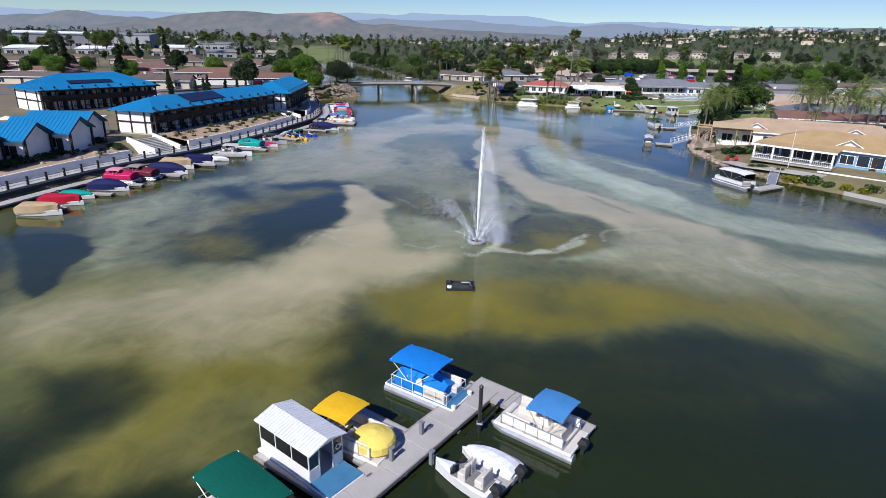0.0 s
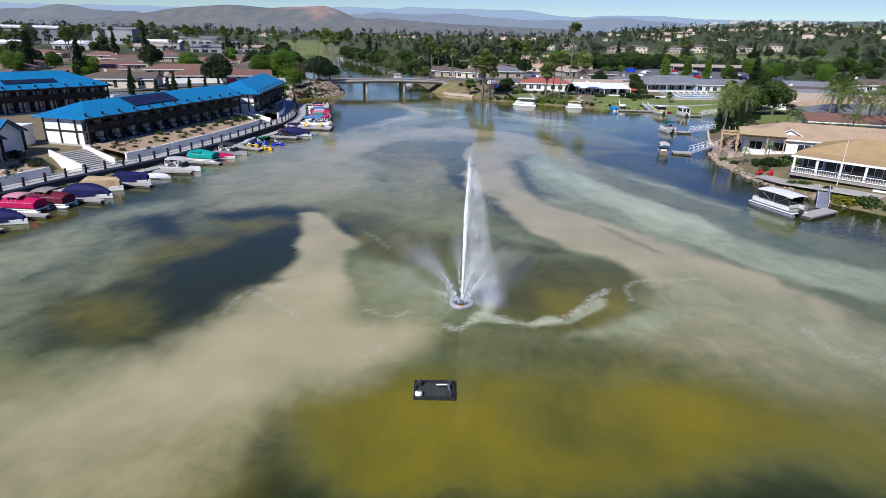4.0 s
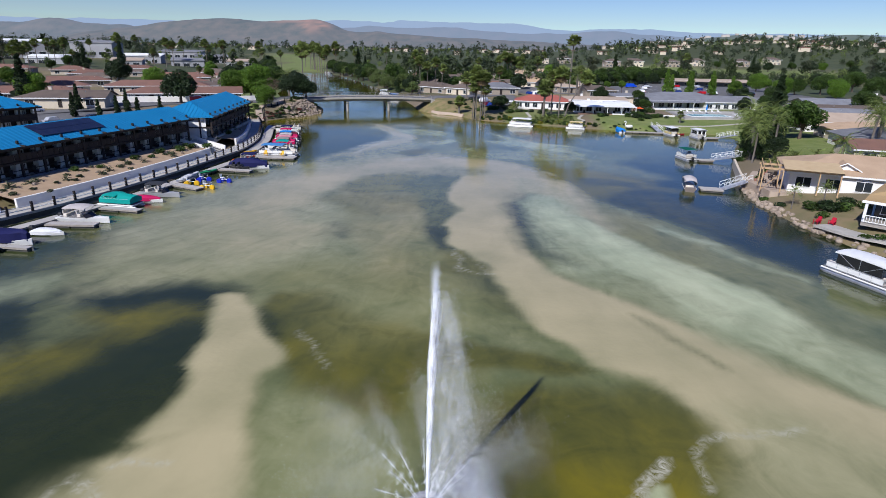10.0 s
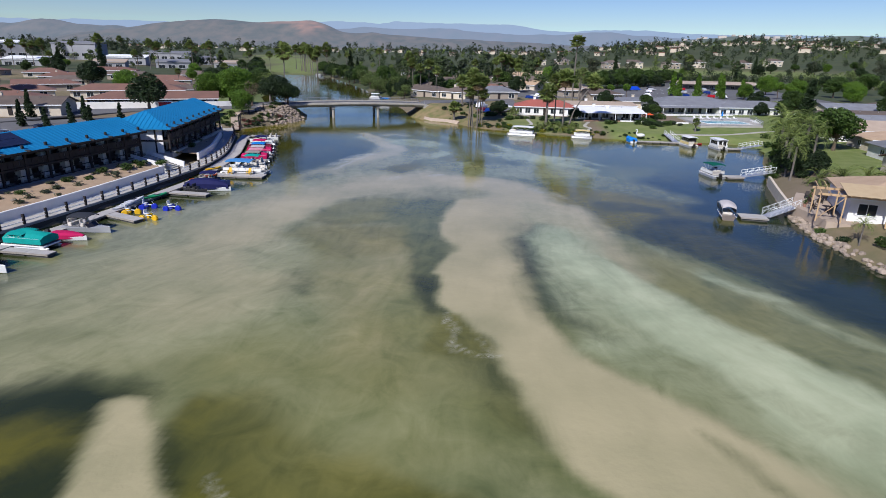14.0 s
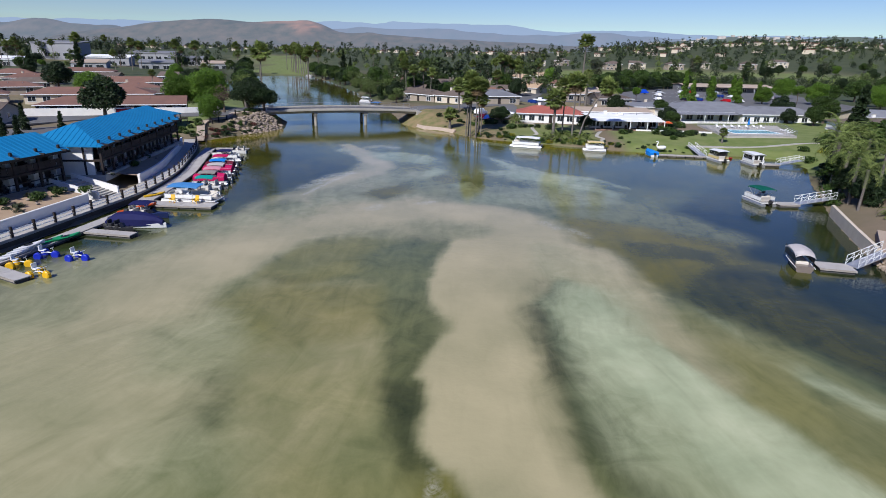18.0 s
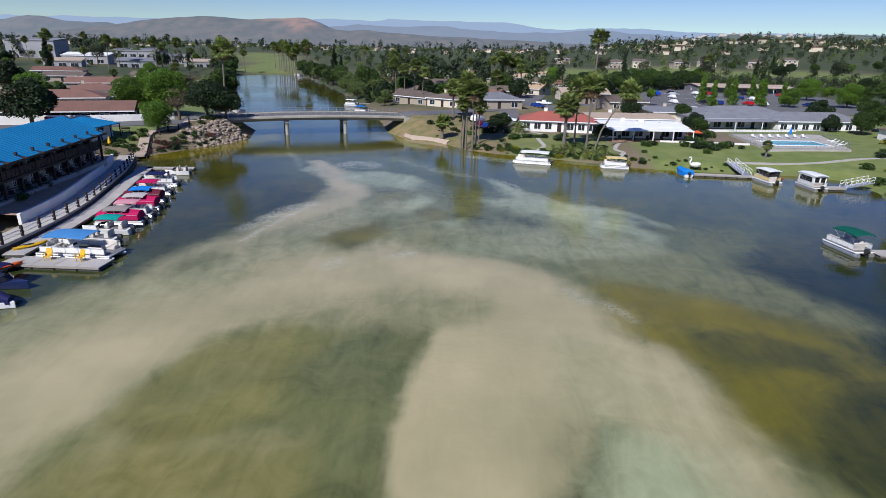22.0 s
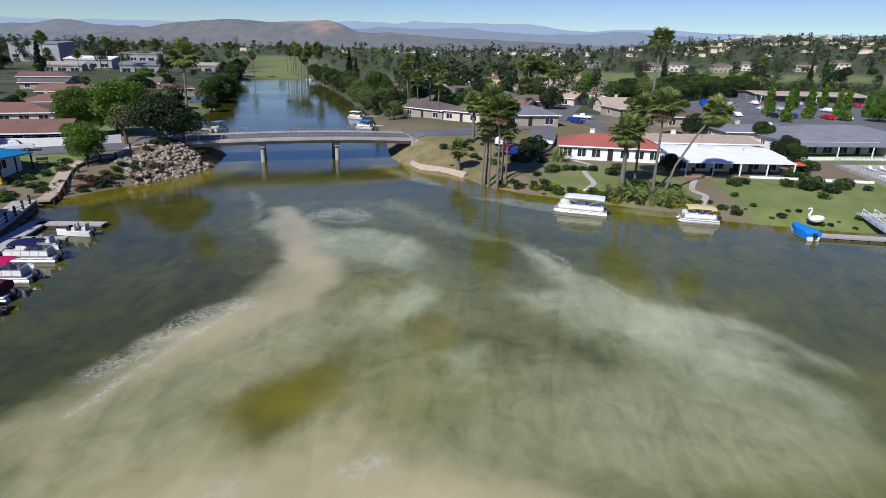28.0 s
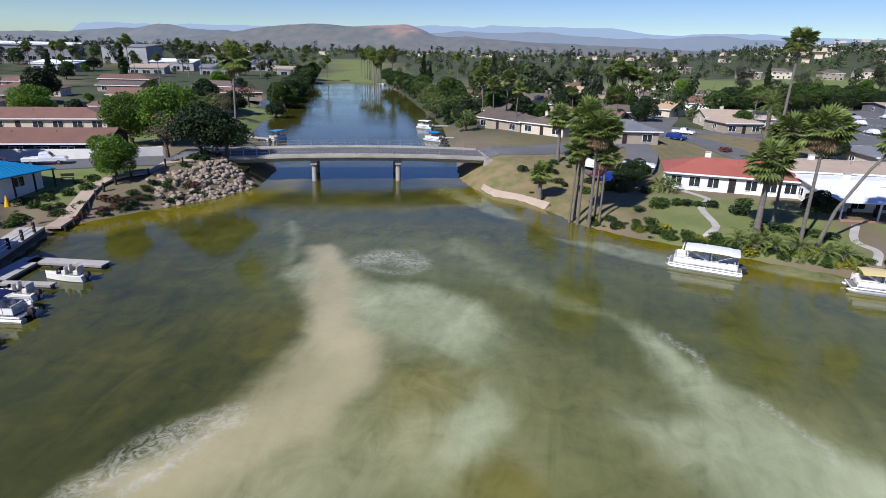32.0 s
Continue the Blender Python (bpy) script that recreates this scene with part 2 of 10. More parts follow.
# ---- value noise on arrays ----
def vnoise(x, y, seed=0):
    xi, yi = np.floor(x).astype(np.int64), np.floor(y).astype(np.int64)
    fx, fy = x - xi, y - yi
    fx, fy = fx * fx * (3 - 2 * fx), fy * fy * (3 - 2 * fy)

    def h(i, j):
        n = (i * 374761393 + j * 668265263 + seed * 974634777) & 0xFFFFFFFF
        n = ((n ^ (n >> 13)) * 1274126177) & 0xFFFFFFFF
        return ((n ^ (n >> 16)) & 0xFFFF) / 65535.0

    return (h(xi, yi) * (1 - fx) + h(xi + 1, yi) * fx) * (1 - fy) + (h(xi, yi + 1) * (1 - fx) + h(xi + 1, yi + 1) * fx) * fy


def fbm(x, y, seed=0, octaves=4):
    s, a, t = 0, 0.5, 0
    for o in range(octaves):
        s, t = s + a * vnoise(x * 2 ** o, y * 2 ** o, seed + o), t + a
        a *= 0.55
    return s / t


def step(a, b, v):
    t = np.clip((v - a) / (b - a), 0, 1)
    return t * t * (3 - 2 * t)


def seg_dist(x, y, pts, closed=False):
    """Distance to a polyline, and how far along it (0 to 1) the nearest place lies."""
    best, along = np.full(np.shape(x), 1e9), np.zeros(np.shape(x))
    n = len(pts) if closed else len(pts) - 1
    for i in range(n):
        (ax, ay), (bx, by) = pts[i], pts[(i + 1) % len(pts)]
        dx, dy = bx - ax, by - ay
        t = np.clip(((x - ax) * dx + (y - ay) * dy) / (dx * dx + dy * dy + 1e-9), 0, 1)
        d = np.hypot(x - ax - t * dx, y - ay - t * dy)
        near = d < best
        best, along = np.where(near, d, best), np.where(near, (i + t) / n, along)
    return best, along


def inside(x, y, poly):
    r = np.zeros(np.shape(x), bool)
    for i in range(len(poly)):
        (ax, ay), (bx, by) = poly[i], poly[i - 1]
        if ay != by:
            r ^= ((ay > y) != (by > y)) & (x < (bx - ax) * (y - ay) / (by - ay) + ax)
    return r


def smooth_line(pts, k=6):
    """A curve through points."""
    p = [Vector(q) for q in pts]
    p = [2 * p[0] - p[1]] + p + [2 * p[-1] - p[-2]]
    out = []
    for i in range(1, len(p) - 2):
        for j in range(k):
            t = j / k
            out.append(0.5 * ((2 * p[i]) + (p[i + 1] - p[i - 1]) * t + (2 * p[i - 1] - 5 * p[i] + 4 * p[i + 1] - p[i + 2]) * t * t
                              + (3 * p[i] - p[i - 1] - 3 * p[i + 1] + p[i + 2]) * t ** 3))
    return out + [p[-2]]


def shift_line(pts, d):
    """A polyline moved d to its left."""
    out = []
    for i, p in enumerate(pts):
        t = (pts[min(i + 1, len(pts) - 1)] - pts[max(i - 1, 0)]).normalized()
        out.append(Vector((p[0] - t[1] * d, p[1] + t[0] * d)))
    return out


# ---- the ground and the lake ----
WALK_EDGE = [(-66, 40), (-63, 62), (-60, 81), (-56.5, 94), (-52.2, 105), (-49.2, 118), (-47.3, 130), (-46.0, 143), (-45.4, 153), (-47.2, 166), (-51.2, 179), (-54.6, 189), (-59.5, 200)]
LEFT_SHORE = [(-60.5, 203), (-56.5, 211.5), (-51.5, 220.6), (-49.5, 229), (-53, 242), (-64, 262), (-80, 281), (-90, 305), (-94, 326), (-118, 354), (-138, 400), (-153, 458), (-160, 530)]
RIGHT_SHORE = [(-125, 530), (-91, 456), (-57, 368), (-38, 318), (-28, 280), (-22, 258), (-19, 245.5), (-13.5, 235.6), (-4, 229), (0.8, 222.6), (6, 219), (12.4, 216.8), (19.5, 213.8), (27, 211), (34, 207.3), (48.7, 204.6), (60.7, 204.6), (68.5, 201), (68, 192), (60.5, 177), (56.7, 167.5), (51, 155), (44.3, 135.5), (42.4, 124), (42.8, 114), (45, 105), (49, 98), (54, 92), (68, 74), (80, 45), (88, 0), (90, -60)]
LAKE = WALK_EDGE + LEFT_SHORE + RIGHT_SHORE + [(-70, -60), (-68, 10)]
LOT = [(45, 300), (66, 290), (100, 285), (150, 300), (165, 410), (105, 410), (62, 352)]


def ground_z(x, y):
    x, y = np.asarray(x, float), np.asarray(y, float)
    d, _ = seg_dist(x, y, LAKE, True)
    d = np.where(inside(x, y, LAKE), -d, d)
    dw, _ = seg_dist(x, y, WALK_EDGE)
    out = 0.1 + 1.3 * step(0, 5, d) + 0.9 * step(5, 16, d) + 0.9 * step(18, 90, d)
    walk_zone = (x < -30) & (y < 204)
    out = np.where(walk_zone, np.where(d < 6, 0.45, 0.45 + 1.9 * step(6, 8.5, d) + 0.9 * step(20, 90, d)), out)
    ds, _ = seg_dist(x, y, [(-120, 196), (-80, 214), (-54, 234), (-34, 241), (-14, 249.5), (4, 262), (14, 280)])
    bank = (4.3 - out) * step(17, 4.5, ds) * step(-1.5, 7, d)
    out = out + np.where((x < -60), 0.55, 1.0) * np.maximum(bank, 0) * np.where(d > 0, 1, 0)
    out = np.where(d < 0, np.maximum(-1.6, d * 0.45 + 0.1), out)
    r = np.hypot(x, y - 150)
    far = 10 * step(260, 900, r) + 28 * np.exp(-((x - 520) ** 2 + (y - 1150) ** 2) / 330 ** 2) + 10 * np.exp(-((x - 900) ** 2 + (y - 900) ** 2) / 300 ** 2)
    return out + np.where(d > 0, far * step(60, 200, d), 0) + np.where(d > 8, 0.25 * (fbm(x / 14, y / 14, 5) - 0.5), 0)


def gz(x, y):
    return float(ground_z(np.array([x]), np.array([y]))[0])


def axis(fine0, fine1, st, far0, far1):
    a = list(np.arange(fine0, fine1 + st, st))
    lo, hi, g = fine0, a[-1], st
    left, right = [], []
    while lo > far0:
        g *= 1.16
        lo -= g
        left.append(lo)
    g = st
    while hi < far1:
        g *= 1.16
        hi += g
        right.append(hi)
    return np.array(left[::-1] + a + right)


def grid_mesh(name, xs, ys, zf, material):
    gx, gy = np.meshgrid(xs, ys)
    z = zf(gx.ravel(), gy.ravel())
    co = np.stack([gx.ravel(), gy.ravel(), z], 1)
    nx, ny = len(xs), len(ys)
    i, j = np.meshgrid(np.arange(nx - 1), np.arange(ny - 1))
    k = (j * nx + i).ravel()
    faces = np.stack([k, k + 1, k + nx + 1, k + nx], 1)
    me = bpy.data.meshes.new(name)
    me.vertices.add(len(co))
    me.vertices.foreach_set("co", co.astype(np.float32).ravel())
    me.loops.add(faces.size)
    me.loops.foreach_set("vertex_index", faces.astype(np.int32).ravel())
    me.polygons.add(len(faces))
    me.polygons.foreach_set("loop_start", np.arange(0, faces.size, 4, dtype=np.int32))
    me.polygons.foreach_set("use_smooth", np.ones(len(faces), bool))
    me.update(calc_edges=True)
    me.materials.append(material)
    return me, co


def attr_mix(m, name, stops, wisp=None):
    """Base colour of m mixed by the channels of a colour attribute: (channel, colour a, colour b)."""
    nt = m.node_tree
    at = nt.nodes.new("ShaderNodeAttribute")
    at.attribute_name = name
    sep = nt.nodes.new("ShaderNodeSeparateColor")
    nt.links.new(at.outputs["Color"], sep.inputs[0])
    p = nt.nodes["Principled BSDF"]
    cur = p.inputs["Base Color"].links[0].from_socket if p.inputs["Base Color"].links else None
    for ch, ca, cb, sc in stops:
        no = nt.nodes.new("ShaderNodeTexNoise")
        no.inputs["Scale"].default_value = sc
        no.inputs["Detail"].default_value = 6
        geo = nt.nodes.new("ShaderNodeNewGeometry")
        nt.links.new(geo.outputs["Position"], no.inputs["Vector"])
        mr = nt.nodes.new("ShaderNodeMapRange")
        mr.inputs[1].default_value, mr.inputs[2].default_value = 0.35, 0.65
        nt.links.new(no.outputs[0], mr.inputs[0])
        c = nt.nodes.new("ShaderNodeMix")
        c.data_type = "RGBA"
        c.inputs[6].default_value, c.inputs[7].default_value = (*ca, 1), (*cb, 1)
        nt.links.new(mr.outputs[0], c.inputs[0])
        mx = nt.nodes.new("ShaderNodeMix")
        mx.data_type = "RGBA"
        fac = at.outputs["Alpha"] if ch == 3 else sep.outputs[ch]
        if wisp:
            fac = wisp(nt, geo.outputs["Position"], fac, ch)
        nt.links.new(fac, mx.inputs[0])
        if cur:
            nt.links.new(cur, mx.inputs[6])
        nt.links.new(c.outputs[2], mx.inputs[7])
        cur = mx.outputs[2]
    nt.links.new(cur, p.inputs["Base Color"])


GROUND = mat("earth", (0.20, 0.15, 0.10), (0.13, 0.11, 0.06), 0.06, 0.95, bump=0.5, bscale=8)
attr_mix(GROUND, "cover", [(0, (0.12, 0.16, 0.035), (0.17, 0.195, 0.06), 0.35), (1, (0.23, 0.17, 0.085), (0.13, 0.13, 0.045), 0.5), (2, (0.035, 0.052, 0.016), (0.065, 0.072, 0.027), 0.08)])
xs, ys = axis(-105, 112, 1.3, -4800, 4800), axis(-30, 330, 1.3, -1500, 4800)
ground_mesh, co = grid_mesh("ground", xs, ys, ground_z, GROUND)
gx, gy = co[:, 0], co[:, 1]
lawn = step(62, 66, gx) * step(300, 280, gy) + step(34, 38, gx) * step(230, 224, gy) * step(203, 206, gy)
lawn = np.maximum(lawn, step(8, 11, gx) * step(33, 30, gx) * step(236, 233, gy) * step(212, 215, gy) * 0.8)
lawn = np.maximum(lawn, step(-62, -66, gx) * step(-88, -84, gx) * step(204, 208, gy) * step(226, 222, gy))
fair, _ = seg_dist(gx, gy, [(50, 470), (70, 560), (180, 620), (300, 560)])
fair2, _ = seg_dist(gx, gy, [(-150, 545), (-165, 620), (-230, 760)])
lawn = np.maximum(lawn, np.maximum(step(55, 40, fair), step(36, 26, fair2)))
upl, _ = seg_dist(gx, gy, [(-84, 262), (-100, 300), (-108, 330)])
lawn = np.maximum(lawn, step(16, 10, upl))
emb, _ = seg_dist(gx, gy, [(-16, 244), (-6, 236), (2, 232)])
dry = np.maximum(step(14, 6, emb), 0.7 * step(0.45, 0.6, fbm(gx / 40, gy / 40, 3)))
wood = step(240, 330, gy) * np.maximum(step(0.40, 0.5, fbm(gx / 90, gy / 90, 8)), step(480, 620, gy))
cover = np.stack([np.clip(lawn, 0, 1), np.clip(dry, 0, 1) * (1 - np.clip(lawn, 0, 1)), wood * (1 - np.clip(lawn, 0, 1)), np.ones_like(gx)], 1)
ca = ground_mesh.color_attributes.new("cover", "FLOAT_COLOR", "POINT")
ca.data.foreach_set("color", cover.astype(np.float32).ravel())
tagged(new("ground", ground_mesh), "dry brown earth, lawns and grassy banks round the lake", "ground", kind="structure")

# ---- the water and its plumes of silt and algae ----
WATER = mat("lake_water", (0.014, 0.021, 0.007), (0.018, 0.026, 0.008), 0.05, 0.05, spec=0.5, ior=1.33)


# tint of each kind of water: murk, algae, silt, pale
DEEP, CLEAR, SLATE = (0.02, 0.03, 0, 0), (0.10, 0.18, 0, 0), (0.72, 0.16, 0.05, 0.06)
MURK, MILK, MILK_SILT = (0.85, 0.25, 0.12, 0.08), (1, 0.15, 0.25, 0.28), (1, 0.10, 0.55, 0.15)
OLIVE, DARK_OLIVE, OLIVE_MILK = (0.50, 0.92, 0, 0), (0.32, 0.38, 0, 0), (0.90, 0.60, 0.12, 0.08)
SILT, DULL_SILT, PALE = (1, 0, 1, 0), (1, 0.35, 0.45, 0), (1, 0, 0.12, 0.85)
PATCHES, SCUM = [], []


def lay(tone, share, soft, *outline):
    """A patch of one tone over those before it, with an edge soft metres wide."""
    PATCHES.append((tone, share, soft, outline))


def streak(share, half, *line):
    """A thin line of floating scum."""
    SCUM.append((share, half, line))


lay(OLIVE_MILK, 0.80, 3.0, (-37.6, 43.7), (-31.0, 47.8), (-21.7, 49.0), (-16.5, 58.1), (-10.1, 49.4), (-10.9, 45.0), (-11.7, 41.3), (-9.7, 34.6), (-11.0, 32.2), (-12.8, 31.0), (-13.4, 26.0), (-20.3, 25.3), (-20.0, 28.4), (-19.1, 31.3), (-22.4, 34.4), (-28.0, 35.0), (-31.1, 36.0))
lay(OLIVE, 0.66, 3.0, (-22.5, 36.3), (-12.3, 38.2), (-9.9, 35.1), (-13.2, 32.0), (-14.4, 26.2), (-19.8, 25.3), (-19.2, 28.5), (-19.1, 31.9))
lay(OLIVE, 0.40, 3.0, (-28.6, 33.1), (-25.3, 33.4), (-21.3, 31.6), (-23.6, 29.4), (-25.3, 29.2))
lay(SILT, 0.50, 4.1, (-36.1, 41.9), (-29.7, 45.7), (-21.8, 51.5), (-15.1, 61.7), (-10.1, 49.4), (-12.5, 41.2), (-16.7, 37.7), (-22.1, 37.0), (-29.0, 38.5), (-32.2, 37.3))
lay(DEEP, .99, 1.4, (-29.0, 33.6), (-26.2, 32.7), (-25.0, 34.1), (-22.7, 34.9), (-20.3, 33.4), (-19.4, 31.3), (-20.3, 28.8), (-21.4, 27.4), (-23.3, 26.8))
lay(PALE, 0.35, 2.4, (-44.2, 63.2), (-44.4, 81.7), (-36.7, 86.5), (-33.0, 74.5), (-38.2, 64.1), (-34.1, 52.6), (-37.1, 52.2))
lay(DEEP, .99, 2.4, (-41.2, 68.1), (-36.8, 83.0), (-21.8, 76.3), (-16.3, 72.0), (-18.0, 63.1), (-18.7, 57.8), (-21.3, 52.9), (-26.9, 52.2), (-32.6, 52.8), (-37.8, 58.4))
lay(OLIVE, 0.84, 2.0, (-10.9, 47.4), (-8.6, 50.9), (-1.2, 52.8), (6.6, 54.0), (15.7, 52.8), (19.3, 48.8), (12.9, 44.6), (5.1, 42.2), (-0.5, 40.5), (-3.8, 40.6), (-6.4, 41.9), (-8.9, 44.4))
lay(OLIVE, 0.48, 5.2, (6.8, 55.6), (18.5, 55.3), (26.2, 51.3), (23.0, 46.1), (14.6, 45.3), (8.6, 45.6))
lay(DEEP, .99, 1.6, (-11.2, 47.4), (-8.9, 44.4), (-6.4, 41.9), (-3.8, 40.6), (-4.7, 39.4), (-12.7, 38.6), (-12.2, 41.8), (-11.6, 45.7))
lay(DEEP, 0.65, 3.0, (-3.8, 40.2), (5.1, 42.0), (12.7, 44.2), (22.4, 45.1), (20.3, 41.7), (-4.7, 39.4))
lay(SILT, 0.70, 3.0, (-27.3, 45.2), (-23.1, 49.4), (-20.6, 54.3), (-18.0, 60.4), (-10.2, 61.4), (-5.9, 57.7), (-6.7, 51.1), (-11.3, 49.9), (-11.6, 45.7), (-12.8, 41.7), (-14.8, 38.4), (-21.2, 37.8))
lay(MILK, 0.50, 3.0, (-48.5, 70.6), (-39.7, 75.5), (-30.1, 73.0), (-30.6, 61.2), (-31.0, 54.9), (-33.7, 52.8))
lay(DEEP, .99, 2.2, (-26.2, 53.3), (-22.3, 52.7), (-21.2, 54.9), (-19.5, 59.4), (-18.1, 65.1), (-17.7, 73.8), (-21.3, 84.0), (-28.4, 89.1), (-33.9, 84.3), (-28.6, 76.6), (-30.0, 70.0), (-30.4, 63.8), (-33.2, 61.8))
lay(DEEP, 0.65, 1.2, (-34.5, 84.2), (-31.6, 88.7), (-21.4, 87.9), (-19.0, 84.3), (-23.0, 82.0), (-28.5, 79.7))
lay(OLIVE, 0.62, 3.0, (-32.6, 61.1), (-29.3, 62.2), (-24.9, 58.9), (-23.8, 54.6), (-26.6, 53.8))
lay(OLIVE, 0.53, 2.7, (-32.3, 72.1), (-27.8, 71.4), (-24.2, 68.4), (-25.7, 65.2), (-29.6, 65.8))
lay(SILT, 0.85, 1.9, (-19.1, 58.8), (-18.2, 63.4), (-11.7, 64.0), (-8.4, 60.5), (-2.2, 58.5), (-3.9, 55.4), (-8.0, 53.5), (-11.7, 51.8), (-12.9, 48.5), (-21.5, 47.7), (-22.1, 48.4), (-21.4, 52.3), (-20.5, 56.1))
lay(SILT, 1.00, 0.8, (-19.6, 82.4), (-16.8, 81.9), (-13.1, 77.0), (-12.6, 71.9), (-11.9, 67.7), (-10.1, 63.4), (-10.8, 61.0), (-14.1, 59.3), (-18.2, 63.4), (-17.3, 65.2), (-14.4, 68.4), (-14.0, 71.7), (-17.8, 77.9))
lay(DARK_OLIVE, 0.70, 1.6, (-16.7, 82.8), (-13.4, 86.9), (-5.5, 82.5), (-2.1, 75.5), (-4.0, 68.5), (-8.8, 70.1), (-12.3, 75.7))
lay(MILK, 0.60, 1.8, (-11.6, 72.0), (-6.0, 70.3), (-1.9, 65.0), (-0.9, 62.0), (-4.4, 58.9), (-8.6, 61.2), (-10.8, 65.9))
lay(DARK_OLIVE, 0.90, 1.7, (1.0, 64.5), (3.2, 68.3), (6.2, 72.8), (10.7, 71.1), (14.9, 71.5), (14.5, 66.7), (10.8, 63.1), (8.2, 59.4), (4.6, 59.1), (1.8, 60.8))
lay(OLIVE, 0.75, 1.8, (4.6, 64.0), (9.5, 67.1), (11.5, 64.7), (11.7, 62.5), (9.7, 61.6), (6.7, 62.0))
lay(DARK_OLIVE, 0.65, 2.4, (-3.4, 56.6), (1.0, 58.8), (6.3, 58.7), (11.6, 59.2), (15.6, 56.2), (11.7, 53.9), (5.7, 53.8), (1.0, 54.4))
lay(SILT, 0.45, 3.4, (15.3, 69.5), (21.6, 71.2), (29.5, 65.0), (23.1, 54.9), (17.2, 56.3), (12.9, 59.9), (14.7, 63.5))
lay(SILT, 0.85, 1.6, (-2.1, 119.9), (2.6, 125.0), (6.2, 93.5), (13.0, 86.4), (21.9, 78.2), (25.8, 70.6), (30.6, 66.7), (25.9, 59.3), (22.7, 64.3), (18.2, 68.0), (15.3, 69.5), (13.4, 80.0), (7.5, 85.7), (2.2, 95.3))
lay(PALE, 0.50, 1.0, (8.1, 58.8), (12.3, 61.8), (15.9, 63.6), (17.7, 62.4), (14.7, 60.1), (10.7, 59.7))
lay(MURK, 0.60, 2.4, (-27.1, 135.5), (-19.4, 136.8), (-11.1, 121.0), (-11.3, 99.0), (-18.2, 102.6))
lay(DEEP, 0.49, 1.8, (-16.0, 124.0), (-5.2, 134.3), (-2.1, 109.8), (-3.0, 100.1), (-9.1, 106.2))
lay(DEEP, .99, 1.8, (-21.2, 57.9), (-20.2, 61.7), (-18.6, 65.5), (-16.6, 70.9), (-18.7, 77.7), (-24.7, 80.4), (-29.6, 76.6), (-30.8, 69.5))
lay(OLIVE, 0.57, 2.7, (-32.7, 75.3), (-26.8, 75.9), (-24.4, 73.4), (-26.3, 70.0), (-29.7, 68.2), (-31.9, 71.0))
lay(SLATE, 0.70, 1.6, (-33.3, 80.6), (-32.3, 84.6), (-22.7, 87.1), (-19.6, 84.7), (-21.0, 80.8), (-27.4, 76.8), (-30.0, 76.5))
lay(DARK_OLIVE, 0.85, 1.0, (-15.9, 80.2), (-12.8, 82.8), (-4.7, 81.4), (-2.3, 75.6), (-2.5, 69.4), (-7.3, 71.1), (-10.4, 73.9), (-13.2, 76.3))
lay(SILT, 1.00, 0.7, (-20.5, 83.2), (-17.2, 82.4), (-14.4, 77.2), (-13.7, 72.7), (-11.6, 67.9), (-10.6, 64.0), (-14.2, 67.1), (-17.3, 66.2), (-16.6, 70.9))
lay(DARK_OLIVE, 0.80, 1.7, (2.5, 66.3), (3.3, 69.3), (7.5, 73.2), (13.5, 73.8), (14.8, 69.7), (13.6, 65.2), (10.4, 62.6), (7.0, 60.3), (2.9, 60.7))
lay(OLIVE, 0.70, 1.8, (6.3, 65.0), (11.0, 64.9), (12.3, 64.1), (9.6, 61.7), (6.9, 61.1))
lay(SILT, 0.95, 0.9, (-0.3, 135.1), (5.5, 136.0), (7.2, 116.9), (6.8, 101.3), (9.9, 90.9), (14.3, 85.8), (19.1, 78.7), (23.6, 74.8), (28.1, 71.6), (23.9, 65.1), (19.6, 66.7), (16.7, 69.9), (13.5, 73.8), (10.9, 78.8), (6.9, 82.6), (4.3, 90.2), (2.2, 98.7), (-1.5, 104.7), (-0.9, 119.0))
lay(DEEP, .3, 1.0, (6.1, 127.4), (8.5, 123.9), (9.8, 111.4), (9.5, 101.6), (7.0, 103.5), (6.2, 113.7))
lay(DEEP, 0.54, 0.8, (-1.9, 104.7), (1.6, 98.6), (4.3, 90.2), (5.2, 86.1), (3.2, 88.6), (0.4, 94.7))
lay(MILK_SILT, 0.75, 3.0, (-41.4, 97.8), (-41.1, 109.1), (-38.2, 129.7), (-26.8, 147.3), (-20.2, 139.6), (-20.9, 123.1), (-15.5, 108.3), (-15.5, 100.5), (-18.8, 93.1), (-25.4, 88.6), (-30.9, 84.9))
lay(SLATE, 0.50, 1.7, (-33.4, 87.9), (-32.6, 92.7), (-28.8, 94.2), (-26.8, 93.3), (-30.0, 89.1), (-32.1, 86.3))
lay(MURK, 0.80, 2.4, (-19.4, 123.3), (-14.5, 133.1), (-4.1, 138.1), (-1.7, 120.4), (-2.7, 104.8), (-0.7, 94.8), (0.4, 87.7), (-4.3, 87.3), (-9.8, 86.8), (-15.7, 87.8), (-17.0, 93.2), (-14.5, 100.7))
lay(DEEP, 0.54, 1.8, (-17.8, 129.3), (-2.5, 142.2), (-1.7, 120.4), (-4.5, 106.2), (-8.0, 115.1), (-14.6, 121.2))
lay(DEEP, 0.38, 1.8, (-17.6, 100.3), (-14.7, 103.5), (-15.5, 108.3), (-17.1, 110.0), (-18.4, 106.3))
lay(DEEP, .99, 1.8, (-21.4, 73.1), (-18.4, 74.9), (-20.4, 81.7), (-20.5, 85.8), (-24.4, 87.0), (-30.9, 84.9))
lay(OLIVE, 0.62, 2.2, (-28.3, 81.7), (-24.2, 82.0), (-21.4, 80.4), (-22.8, 78.2), (-24.2, 76.6))
